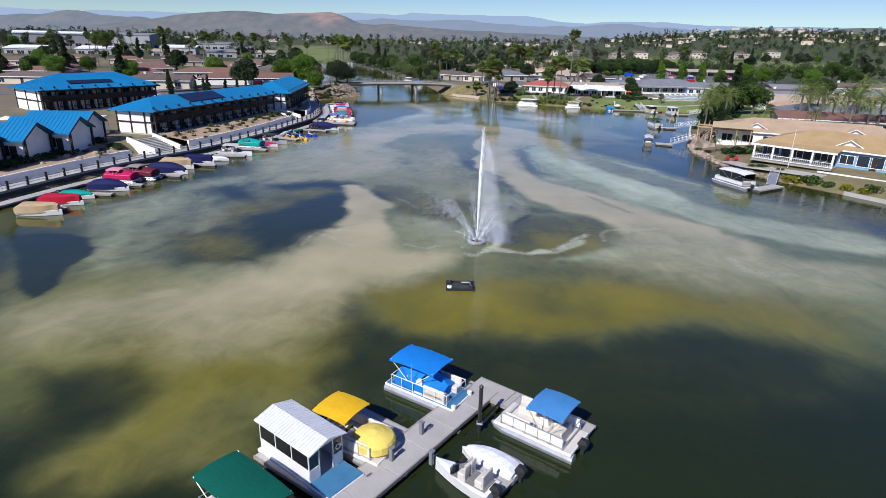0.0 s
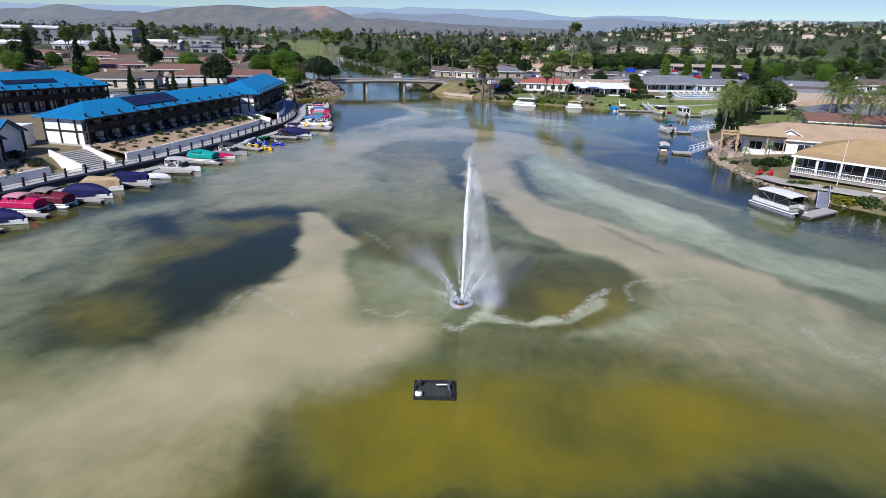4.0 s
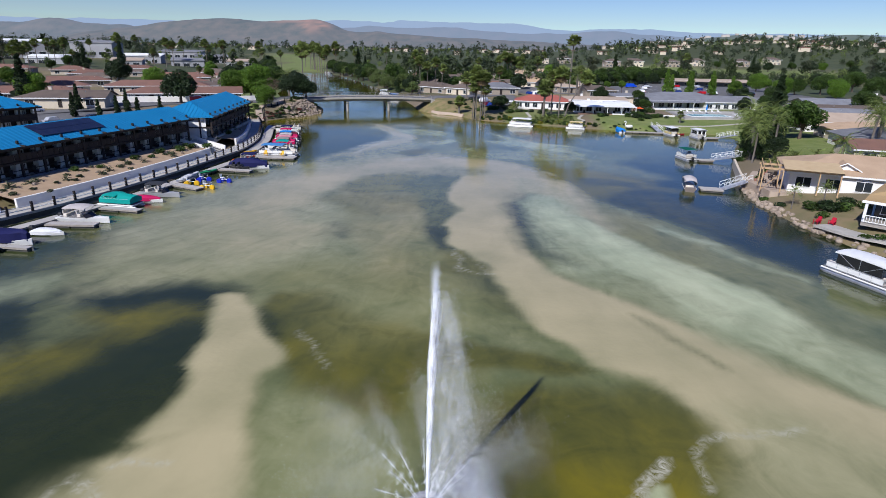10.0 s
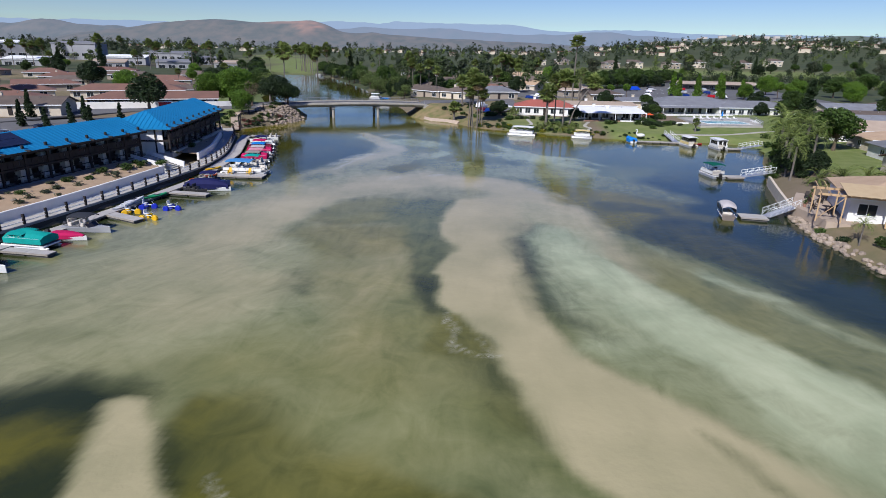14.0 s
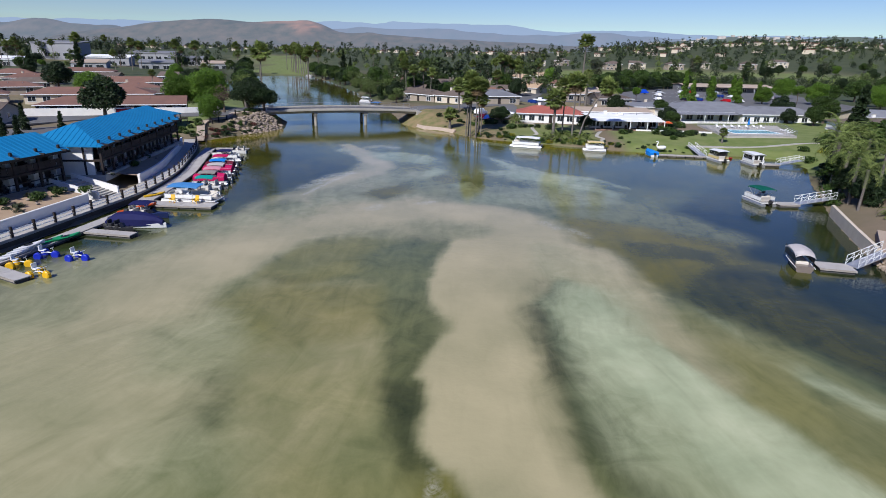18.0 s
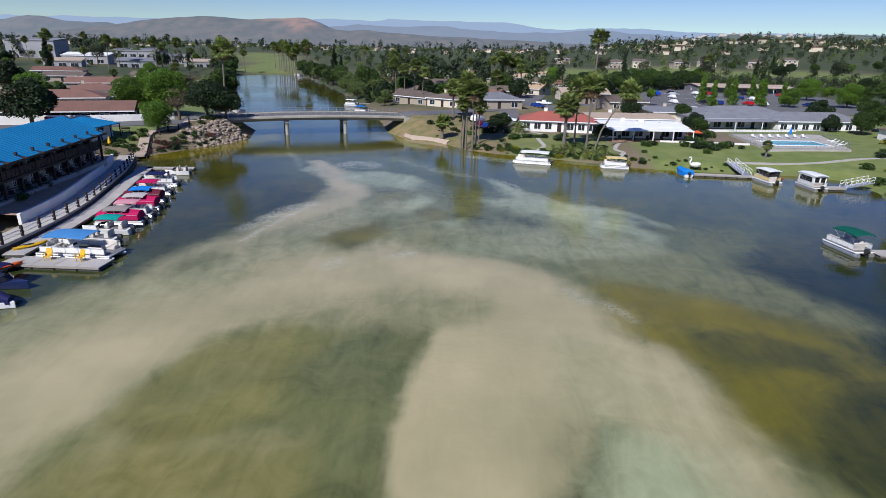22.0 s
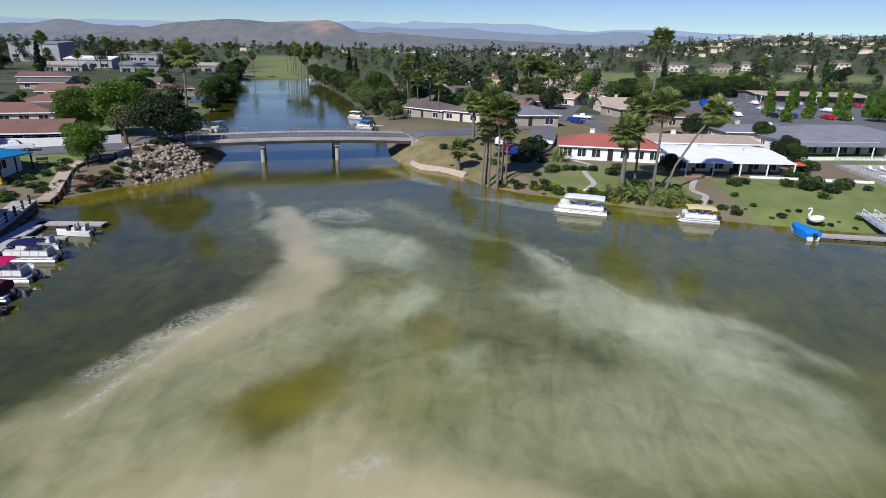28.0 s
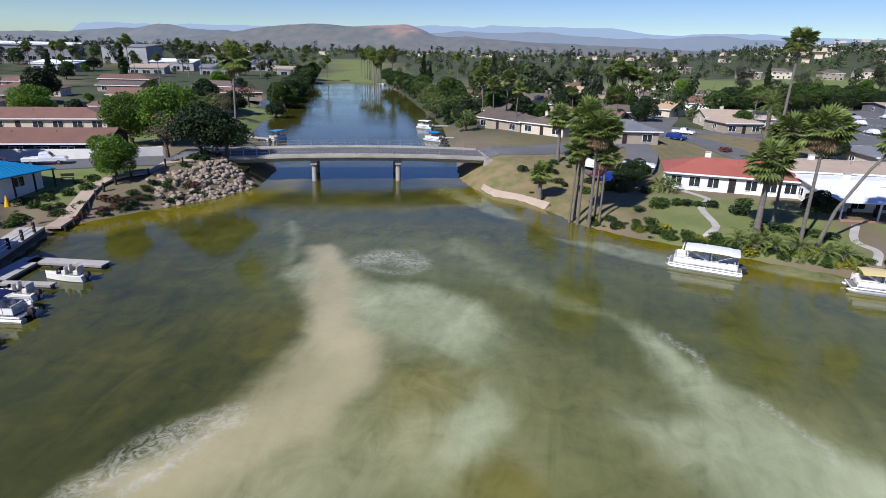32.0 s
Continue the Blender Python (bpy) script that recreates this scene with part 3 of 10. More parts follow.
lay(DARK_OLIVE, 0.90, 0.8, (-16.9, 82.7), (-15.9, 86.2), (-8.7, 82.7), (-3.5, 80.8), (3.1, 78.3), (7.4, 77.3), (8.4, 75.4), (-10.2, 74.0), (-13.3, 77.0), (-14.9, 78.8))
lay(SILT, 1.00, 0.7, (-21.6, 85.0), (-19.9, 85.5), (-17.3, 82.6), (-14.8, 78.8), (-12.9, 76.2), (-12.1, 73.8), (-17.4, 73.4), (-18.9, 77.5))
lay(DEEP, 0.65, 0.7, (-17.9, 83.2), (-16.2, 82.7), (-14.1, 81.1), (-13.1, 78.0), (-14.5, 78.3))
lay(MILK, 0.50, 2.4, (-14.9, 87.9), (-4.3, 87.3), (1.6, 84.9), (6.3, 79.6), (3.1, 78.8), (-3.5, 81.4), (-8.8, 83.4))
lay(MURK, 0.70, 1.4, (13.7, 130.5), (22.7, 121.0), (29.0, 105.3), (34.6, 96.2), (27.9, 85.9), (24.3, 90.7), (20.3, 96.4), (16.8, 106.2), (14.1, 115.6))
lay(PALE, .35, 1.8, (9.3, 144.0), (11.5, 115.3), (15.4, 95.4), (22.3, 86.8), (26.2, 83.3), (22.2, 77.3), (19.2, 80.6), (16.1, 84.9), (12.0, 90.4), (9.0, 98.0), (8.1, 107.6))
lay(PALE, 1.00, 1.1, (11.7, 140.4), (12.5, 122.2), (16.3, 108.5), (20.5, 96.9), (24.7, 91.6), (28.3, 86.6), (26.6, 83.9), (22.5, 87.1), (18.7, 91.9), (15.6, 95.9), (12.7, 105.0), (10.8, 115.2))
lay(SILT, 0.95, 0.8, (-1.6, 118.0), (5.4, 121.3), (6.3, 107.4), (8.6, 95.8), (12.0, 90.4), (16.1, 84.9), (18.9, 80.1), (19.7, 76.3), (11.2, 75.6), (8.1, 80.7), (5.6, 84.6), (3.8, 91.4), (0.7, 98.4), (-1.6, 104.9))
lay(DEEP, .6, .8, (-1.9, 100.6), (0.7, 98.4), (3.8, 91.4), (5.6, 84.6), (3.4, 85.1), (1.2, 89.4), (-0.6, 92.8))
lay(DEEP, 0.49, 0.5, (14.3, 85.1), (16.7, 82.3), (18.8, 77.0), (18.3, 76.7), (15.8, 81.6))
lay(DEEP, .35, 1.0, (5.8, 129.5), (8.2, 129.8), (8.7, 113.0), (10.0, 104.7), (11.4, 98.3), (9.9, 97.5), (7.4, 101.6), (5.9, 109.0))
lay(PALE, 0.30, 0.7, (20.8, 114.4), (28.7, 104.5), (33.9, 95.2), (33.3, 94.2), (27.7, 102.4))
lay(PALE, .42, 2.0, (9.2, 133.6), (12.8, 121.9), (12.7, 110.5), (15.8, 101.8), (18.5, 94.3), (10.0, 93.7), (13.5, 97.4), (10.2, 100.2), (8.8, 103.8), (8.0, 108.3), (9.3, 111.1), (8.6, 118.8))
lay(OLIVE_MILK, 0.75, 1.8, (15.2, 120.8), (20.1, 120.0), (21.5, 111.3), (23.4, 106.5), (28.2, 104.1), (23.0, 96.3), (20.6, 101.0), (17.7, 106.7), (15.7, 113.7))
lay(PALE, 1.00, 1.2, (11.5, 140.6), (15.0, 130.3), (15.1, 114.7), (17.1, 105.2), (20.0, 99.9), (22.2, 95.0), (21.9, 94.6), (19.4, 94.4), (17.3, 97.7), (14.7, 103.6), (12.7, 110.5), (12.2, 119.2))
lay(CLEAR, 0.80, 1.8, (19.2, 125.6), (24.3, 117.9), (28.3, 111.9), (31.3, 108.7), (36.6, 116.7), (32.3, 123.9), (28.6, 135.8), (19.6, 139.2))
lay(PALE, 0.40, 0.7, (20.6, 121.3), (24.2, 112.5), (26.3, 108.3), (29.2, 105.5), (28.4, 104.4), (24.4, 108.5), (22.2, 112.8))
lay(DULL_SILT, 0.80, 1.7, (-15.2, 111.9), (-11.3, 119.5), (-5.6, 112.8), (-4.6, 105.6), (-7.0, 100.0), (-4.2, 92.7), (-10.2, 92.2), (-11.6, 97.4), (-14.2, 100.6))
lay(SILT, 0.50, 3.4, (-33.5, 106.4), (-30.9, 116.2), (-24.0, 124.3), (-17.8, 111.6), (-17.3, 101.7), (-20.1, 95.8), (-23.3, 93.7))
lay(MILK, 0.50, 3.0, (-23.9, 94.5), (-19.8, 95.3), (-16.9, 101.0), (-13.5, 100.7), (-9.7, 92.3), (-21.4, 91.4))
lay(DEEP, 0.43, 1.4, (-15.5, 101.2), (-15.9, 104.6), (-14.7, 104.7), (-13.7, 102.0), (-14.2, 100.6))
lay(DEEP, 0.76, 1.0, (-5.1, 112.8), (-1.3, 120.5), (-1.8, 111.1), (-1.8, 102.9), (-0.7, 99.9), (-1.9, 97.2), (-3.7, 101.5), (-5.2, 107.2))
lay(DEEP, .3, 1.2, (7.3, 133.3), (8.4, 126.1), (8.6, 118.8), (9.1, 110.2), (8.0, 108.3), (8.8, 103.8), (10.2, 100.2), (12.5, 97.3), (11.7, 94.6), (9.4, 97.1), (6.6, 98.8), (5.5, 101.0), (4.1, 106.4), (5.6, 113.8), (4.4, 118.4))
lay(SILT, 1.00, 0.6, (-0.7, 139.2), (5.9, 142.5), (7.3, 133.3), (4.6, 121.1), (5.6, 113.8), (4.1, 106.4), (5.5, 101.0), (6.3, 96.8), (7.4, 93.5), (3.0, 93.2), (2.5, 95.2), (1.0, 98.9), (-0.9, 100.5), (-1.9, 103.6), (-1.8, 112.1), (-0.9, 116.6), (-2.5, 123.3))
lay(DARK_OLIVE, 0.85, 0.7, (-1.8, 96.2), (-0.0, 99.4), (1.6, 97.4), (3.0, 93.2), (-2.0, 92.8))
lay(SLATE, 0.60, 1.4, (-19.5, 128.4), (-17.4, 134.8), (-1.3, 137.9), (-1.6, 128.5), (-3.0, 121.8), (-11.9, 122.4), (-18.4, 124.9))
lay(SILT, 0.55, 2.0, (-22.9, 124.4), (-21.4, 134.3), (-17.0, 145.2), (-6.1, 153.1), (6.4, 151.4), (11.5, 140.6), (14.4, 130.2), (9.2, 133.6), (-1.4, 140.3), (-13.9, 137.6), (-18.9, 126.6))
lay(OLIVE_MILK, 0.80, 1.8, (17.0, 122.1), (20.2, 118.9), (22.5, 116.7), (24.5, 113.7), (22.1, 110.1), (17.3, 109.8), (15.7, 114.0))
lay(CLEAR, 0.80, 1.8, (16.1, 139.0), (21.2, 138.0), (27.2, 129.1), (30.3, 122.4), (25.1, 114.7), (22.0, 119.0), (17.3, 126.3))
lay(OLIVE, 0.35, 1.5, (18.7, 149.7), (30.9, 136.2), (36.6, 132.0), (35.1, 129.7), (27.6, 134.7), (17.7, 145.7))
lay(SILT, 0.75, 2.4, (-33.2, 122.1), (-29.8, 130.7), (-23.6, 139.8), (-16.4, 148.1), (-7.8, 152.3), (6.0, 153.8), (11.8, 147.0), (15.7, 137.5), (16.4, 126.3), (17.3, 116.3), (17.3, 109.8), (15.3, 109.7), (13.4, 114.9), (11.6, 124.1), (9.1, 129.6), (6.9, 141.2), (-0.6, 142.1), (-14.1, 139.2), (-19.2, 134.2), (-21.9, 124.9), (-24.2, 118.2), (-25.9, 113.1))
lay(MILK, 0.50, 2.4, (-24.4, 111.2), (-21.6, 117.0), (-19.4, 120.0), (-17.0, 112.7), (-17.2, 107.5), (-21.2, 107.2))
lay(DULL_SILT, 0.80, 1.6, (-18.0, 127.2), (-8.6, 124.2), (-6.2, 116.9), (-5.1, 108.3), (-10.0, 108.0), (-11.7, 114.1), (-18.3, 120.1))
lay(SLATE, 0.60, 1.1, (-8.6, 122.5), (-3.9, 128.4), (-1.0, 136.0), (-2.5, 123.0), (-1.0, 118.6), (-0.7, 116.1), (-2.2, 112.3), (-2.3, 108.5), (-4.8, 108.3), (-4.9, 113.6))
lay(DARK_OLIVE, 0.65, 1.0, (-18.0, 125.2), (-18.2, 131.7), (-13.4, 136.2), (-10.9, 132.4), (-11.8, 126.7), (-15.2, 123.6))
lay(SILT, 1.00, 0.7, (-0.5, 137.4), (7.3, 139.7), (8.2, 129.5), (8.1, 125.6), (6.4, 122.1), (3.7, 117.7), (3.5, 108.9), (-2.1, 108.5), (-2.2, 111.4), (-0.6, 115.0), (-0.8, 118.0), (-2.8, 123.8), (-2.0, 127.6))
lay(DEEP, .3, 1.2, (7.5, 131.7), (8.7, 126.5), (6.7, 121.3), (8.1, 118.0), (7.9, 113.5), (9.2, 110.8), (8.8, 109.2), (6.0, 109.0), (4.8, 114.3), (4.1, 117.7), (5.3, 123.6))
lay(PALE, .5, 1.4, (8.5, 125.6), (12.0, 122.5), (13.4, 114.9), (15.8, 109.7), (9.1, 109.2), (7.8, 113.0), (8.2, 118.6), (6.5, 120.9))
lay(MURK, 0.60, 2.4, (5.7, 164.6), (18.9, 167.9), (27.0, 156.8), (34.0, 146.0), (31.5, 142.4), (19.6, 144.8), (13.3, 149.3), (7.8, 155.0))
lay(OLIVE, 0.75, 2.7, (13.1, 148.2), (19.6, 144.8), (31.5, 142.4), (22.2, 128.5), (15.4, 128.0), (15.8, 132.4), (15.0, 137.5))
lay(DEEP, 0.54, 1.2, (18.3, 141.3), (28.5, 137.8), (26.0, 134.1), (20.9, 134.9), (18.7, 137.8))
lay(SILT, 0.80, 2.2, (-25.0, 130.5), (-23.0, 138.1), (-18.2, 145.5), (-12.8, 153.1), (-5.9, 157.4), (2.9, 154.6), (7.7, 149.9), (11.9, 143.3), (15.0, 137.5), (15.4, 130.0), (15.1, 128.0), (7.7, 127.5), (7.2, 132.8), (8.1, 140.5), (4.3, 143.6), (-6.9, 143.5), (-13.1, 141.2), (-15.6, 137.2), (-18.4, 133.1), (-19.5, 127.3), (-21.1, 125.6))
lay(OLIVE_MILK, 0.85, 1.4, (-18.4, 125.8), (-18.5, 130.5), (-17.6, 135.0), (-14.7, 138.7), (-9.6, 140.7), (-6.1, 139.4), (-8.2, 135.1), (-10.9, 131.5), (-9.9, 126.3))
lay(SLATE, .4, 2.0, (-10.4, 137.6), (-3.9, 140.4), (-0.6, 139.8), (-1.8, 134.4), (-2.5, 126.8), (-9.3, 126.4), (-9.0, 132.7))
lay(SILT, 0.90, 1.2, (-0.2, 139.1), (4.3, 143.6), (8.0, 139.7), (7.2, 132.8), (7.7, 127.5), (-2.2, 126.8), (-1.6, 132.2))
lay(MILK_SILT, .6, 1.6, (8.5, 140.6), (13.1, 137.3), (13.7, 127.9), (8.0, 127.5), (7.4, 131.8))
lay(SLATE, 0.40, 1.2, (-0.9, 145.0), (3.5, 144.4), (3.4, 141.7), (0.9, 140.7))
lay(CLEAR, 0.85, 2.0, (-36.4, 157.3), (-33.3, 167.5), (-28.6, 183.1), (-24.1, 186.2), (-22.3, 173.6), (-26.0, 164.0), (-29.3, 155.0), (-31.1, 150.7))
lay(MURK, 0.50, 2.4, (2.0, 158.7), (8.6, 157.4), (16.2, 154.7), (29.6, 152.8), (25.4, 146.5), (18.5, 150.5), (13.1, 150.8), (8.0, 154.0))
lay(SILT, 0.49, 2.0, (-27.0, 197.5), (-20.6, 195.1), (-14.7, 190.0), (-13.2, 176.4), (-17.0, 164.9), (-21.4, 159.7), (-26.8, 150.3), (-27.1, 145.7), (-29.5, 148.6), (-28.7, 154.1), (-24.8, 161.7), (-21.7, 171.9), (-20.6, 184.1))
lay(MILK, 0.60, 2.4, (-14.7, 190.0), (-3.6, 181.5), (-1.8, 172.3), (-4.9, 160.2), (-7.9, 156.0), (-10.4, 155.7), (-9.0, 167.1))
lay(OLIVE, 0.56, 2.5, (-16.9, 159.1), (-15.9, 165.0), (-10.1, 167.0), (-8.3, 163.2), (-10.4, 155.7), (-13.5, 154.6))
lay(MILK_SILT, 0.60, 1.8, (-27.1, 145.7), (-23.5, 151.3), (-16.6, 157.1), (-14.8, 153.6), (-19.0, 150.2), (-23.0, 144.9), (-24.3, 142.2))
lay(SILT, 0.66, 2.4, (-24.0, 141.8), (-22.1, 146.1), (-19.0, 150.2), (-15.6, 154.4), (-11.4, 153.1), (-7.2, 156.9), (-1.1, 158.5), (4.0, 153.6), (9.0, 148.5), (12.5, 145.5), (14.6, 141.2), (-21.5, 138.7))
lay(SLATE, 0.45, 2.2, (-14.0, 141.6), (-9.4, 144.3), (0.1, 147.8), (3.4, 144.8), (1.8, 140.3), (-13.4, 139.2))
lay(OLIVE, 0.68, 1.8, (13.1, 150.8), (18.0, 149.2), (24.7, 145.4), (22.3, 141.8), (14.6, 141.2), (13.9, 145.6))
lay(CLEAR, 0.85, 1.3, (-0.6, 170.9), (6.7, 178.6), (12.5, 164.0), (11.0, 158.6), (7.1, 160.2), (1.1, 165.4))
lay(PALE, 0.25, 1.6, (6.3, 192.6), (12.2, 181.2), (20.0, 174.6), (25.9, 170.5), (21.4, 170.1), (11.6, 177.2), (6.0, 187.2))
lay(CLEAR, .45, 2.5, (-39.2, 170.5), (-35.1, 182.9), (-22.5, 185.0), (-21.6, 173.2), (-25.5, 164.6), (-27.5, 157.5))
lay(MURK, 0.60, 2.4, (-16.6, 181.4), (-7.7, 191.0), (-1.1, 181.2), (-1.4, 168.9), (1.4, 163.7), (0.3, 155.8), (-6.4, 155.0), (-8.4, 160.1), (-9.4, 169.4))
lay(SLATE, .6, 2.6, (-2.0, 178.6), (6.2, 177.5), (8.5, 173.8), (10.9, 167.7), (13.2, 163.1), (9.4, 161.0), (5.0, 164.2), (1.4, 167.8), (-0.3, 172.5))
lay(MILK, 0.60, 2.4, (0.1, 161.3), (4.8, 163.0), (10.9, 160.7), (17.3, 161.6), (21.1, 159.4), (20.6, 158.5), (0.8, 155.9))
lay(SILT, 0.66, 1.5, (-28.3, 203.2), (-22.3, 199.1), (-16.7, 189.4), (-13.8, 179.2), (-16.4, 172.0), (-19.9, 165.4), (-22.8, 158.1), (-21.6, 152.9), (-23.2, 152.7), (-24.5, 154.1), (-24.5, 159.0), (-23.7, 164.9), (-20.7, 171.3), (-18.7, 181.1), (-20.9, 190.6))
lay(MILK_SILT, 0.70, 1.8, (-22.8, 158.1), (-18.3, 166.4), (-13.7, 172.4), (-10.5, 167.6), (-11.0, 163.9), (-15.9, 161.3), (-15.7, 157.6), (-13.0, 154.1), (-20.5, 153.1))
lay(OLIVE, 0.64, 2.5, (-16.0, 158.0), (-15.9, 161.3), (-11.0, 163.9), (-9.2, 162.9), (-9.7, 157.9), (-11.7, 155.9), (-14.2, 155.9))
lay(PALE, 0.37, 1.4, (-20.9, 194.7), (-11.8, 196.3), (-6.5, 191.2), (-7.6, 185.9), (-13.5, 186.5), (-17.9, 189.2))
lay(PALE, 0.43, 1.1, (-7.4, 172.4), (-6.9, 177.8), (-4.6, 179.4), (-3.7, 176.0), (-5.5, 171.7))
lay(OLIVE, 0.48, 1.1, (-5.6, 172.7), (-3.1, 174.0), (-1.1, 170.6), (-2.5, 167.2), (-5.5, 169.1))
lay(PALE, 0.43, 1.1, (-2.5, 167.2), (1.0, 169.3), (1.0, 165.6), (-0.8, 165.3))
lay(PALE, .5, 1.8, (6.9, 185.2), (9.2, 179.1), (12.5, 174.4), (15.3, 169.8), (19.4, 166.3), (22.8, 162.3), (24.8, 165.8), (21.0, 169.9), (18.5, 173.5), (14.1, 175.6), (11.2, 179.5), (8.9, 184.2))
lay(PALE, 0.37, 0.8, (3.4, 194.8), (9.3, 187.1), (13.7, 179.8), (20.0, 177.5), (23.3, 175.1), (26.8, 169.3), (26.2, 168.2), (22.5, 173.2), (18.3, 175.3), (12.4, 178.5), (8.0, 185.4))
lay(CLEAR, .5, 3, (-42.0, 178.5), (-36.9, 183.8), (-30.7, 190.3), (-23.7, 187.4), (-20.7, 179.8), (-22.8, 174.4), (-25.9, 167.1), (-27.5, 165.5))
lay(SILT, 0.74, 1.2, (-28.7, 203.9), (-25.7, 204.8), (-20.0, 193.2), (-14.3, 183.9), (-13.2, 179.4), (-14.9, 174.1), (-17.5, 169.9), (-19.6, 167.4), (-24.9, 166.1), (-22.6, 169.2), (-20.5, 173.8), (-18.4, 176.8), (-16.9, 181.5), (-21.9, 187.8), (-25.6, 194.5))
lay(MILK, 0.50, 2.4, (-14.6, 173.6), (-12.6, 178.9), (-7.8, 179.4), (-6.3, 175.1), (-7.2, 170.3), (-18.6, 167.6))
lay(OLIVE, 0.44, 2.8, (-12.6, 182.6), (-7.5, 184.0), (-6.4, 179.8), (-8.0, 176.9), (-11.2, 176.7))
lay(PALE, 0.37, 1.8, (-20.0, 191.9), (-13.4, 196.4), (-7.7, 194.0), (-5.2, 189.1), (-5.5, 184.5), (-9.0, 185.3), (-12.6, 189.2), (-15.9, 187.3))
lay(MURK, .5, 2.6, (-6.4, 192.0), (-2.5, 188.8), (3.0, 182.2), (5.6, 177.0), (5.0, 173.3), (-0.6, 171.9), (-2.2, 175.1), (-4.3, 180.3))
lay(PALE, 0.43, 1.4, (-6.2, 178.5), (-4.7, 180.9), (-4.0, 177.9), (-4.9, 174.4), (-6.5, 170.9), (-7.2, 170.3), (-6.8, 174.0))
lay(OLIVE, 0.40, 1.3, (-5.8, 172.3), (-3.8, 175.2), (-2.0, 172.8), (-2.0, 171.6), (-6.1, 170.6))
lay(OLIVE, 0.24, 2.8, (-29.0, 185.9), (-23.7, 187.4), (-21.1, 180.5), (-24.2, 179.7))
lay(PALE, .6, 1.6, (5.3, 194.0), (7.9, 190.6), (9.2, 185.1), (12.7, 180.9), (16.0, 176.8), (15.6, 175.8), (8.7, 174.2), (7.6, 179.1), (7.7, 183.4), (6.6, 187.6))
lay(PALE, 0.22, 1.1, (-14.3, 212.4), (-8.1, 206.0), (-0.8, 198.5), (3.1, 195.7), (-0.8, 195.9), (-7.5, 201.0), (-13.8, 206.3))
lay(PALE, 0.31, 0.8, (-28.3, 195.2), (-27.6, 198.7), (-24.6, 196.3), (-24.5, 193.4))
lay(PALE, 0.31, 0.8, (-36.1, 213.5), (-34.0, 211.5), (-30.2, 203.5), (-28.5, 196.8), (-30.8, 203.3))
lay(PALE, 0.31, 0.6, (-2.4, 216.0), (3.0, 215.2), (9.6, 212.0), (9.6, 208.3), (4.0, 211.4))
lay(PALE, 0.31, 0.6, (18.3, 211.6), (24.1, 212.4), (27.5, 210.0), (26.8, 208.2), (20.8, 208.9))
lay(PALE, 0.28, 0.6, (-21.9, 236.7), (-16.0, 234.6), (-8.8, 224.7), (-7.4, 222.8), (-11.8, 223.8))
streak(.75, .22, (-1.5, 59.2), (-0.8, 58.6), (0.3, 59.3), (1.4, 62.2), (2.0, 63.0))
streak(.9, .28, (1.4, 60.8), (4.3, 59.4), (6.9, 60.6), (9.2, 63.0), (11.5, 66.4))
streak(.6, .15, (-8.4, 60.5), (-6.7, 59.6), (-5.0, 60.5))
streak(.65, .16, (-18.2, 62.5), (-15.7, 60.5), (-14.2, 58.6), (-13.5, 59.3))
streak(.6, .14, (-17.4, 63.4), (-16.4, 64.2), (-14.3, 64.2))
streak(.5, .14, (-19.1, 58.8), (-19.0, 61.7), (-18.6, 63.3))
streak(.55, .2, (13.1, 64.9), (14.5, 68.5), (17.4, 69.3), (20.3, 70.1))
streak(.4, .15, (-7.4, 55.1), (-6.0, 54.7), (-7.4, 53.6))
streak(.6, .12, (0.6, 63.1), (1.5, 61.8), (0.4, 60.9), (0.1, 59.7))
streak(.45, .12, (-11.9, 79.5), (-9.1, 75.8), (-7.9, 74.2))
streak(.4, .5, (25.7, 61.3), (26.8, 57.8), (29.9, 57.7))
streak(.5, .12, (-0.8, 98.2), (0.7, 93.9), (3.4, 93.2))
streak(.28, .2, (-0.7, 99.4), (0.1, 96.4), (-0.1, 93.8))
streak(.28, .15, (1.6, 95.6), (2.4, 93.9), (3.2, 93.2))
streak(.55, .8, (-25.5, 161.8), (-24.1, 165.6), (-22.9, 171.0), (-20.0, 174.0))
streak(.7, .25, (-24.0, 157.4), (-23.4, 161.5), (-21.9, 167.5), (-19.4, 173.6))
streak(.6, .6, (-24.6, 166.1), (-23.4, 168.1), (-22.1, 170.7), (-19.7, 173.7))
streak(.6, 1.6, (-22.1, 202.0), (-20.0, 203.5), (-16.7, 202.6))
streak(.4, .4, (-22.6, 200.1), (-17.4, 199.1), (-15.3, 202.1), (-17.6, 206.1))
streak(.6, .2, (6.8, 192.3), (8.8, 189.0), (9.3, 185.9))
streak(.5, .2, (11.3, 183.6), (12.9, 181.5), (14.5, 178.2))
streak(.5, .7, (-13.0, 150.7), (-12.3, 152.2))
streak(.5, .7, (-6.5, 154.3), (-5.2, 155.3))
streak(.4, .7, (9.8, 147.4), (10.8, 144.9))
streak(.4, .6, (12.9, 144.5), (14.3, 142.0))
# sharp dark patch painted into the tint in place of a cast shadow
lay(DEEP, .99, .35, (-49.4, 57.6), (-43.7, 59.0), (-39.1, 54.6), (-37.7, 49.4), (-36.6, 46.0), (-38.0, 44.2))
lay(PALE, .75, .22, (4.3, 59.4), (5.7, 61.0), (7.1, 60.2), (9.0, 62.7), (11.2, 64.9), (11.2, 63.6), (9.1, 61.3), (7.0, 59.6))
lay(PALE, .7, .2, (0.2, 59.2), (0.3, 61.2), (0.9, 61.4), (1.6, 63.1), (2.4, 63.5), (1.9, 61.7), (2.1, 60.4), (3.2, 59.5), (1.6, 59.8))
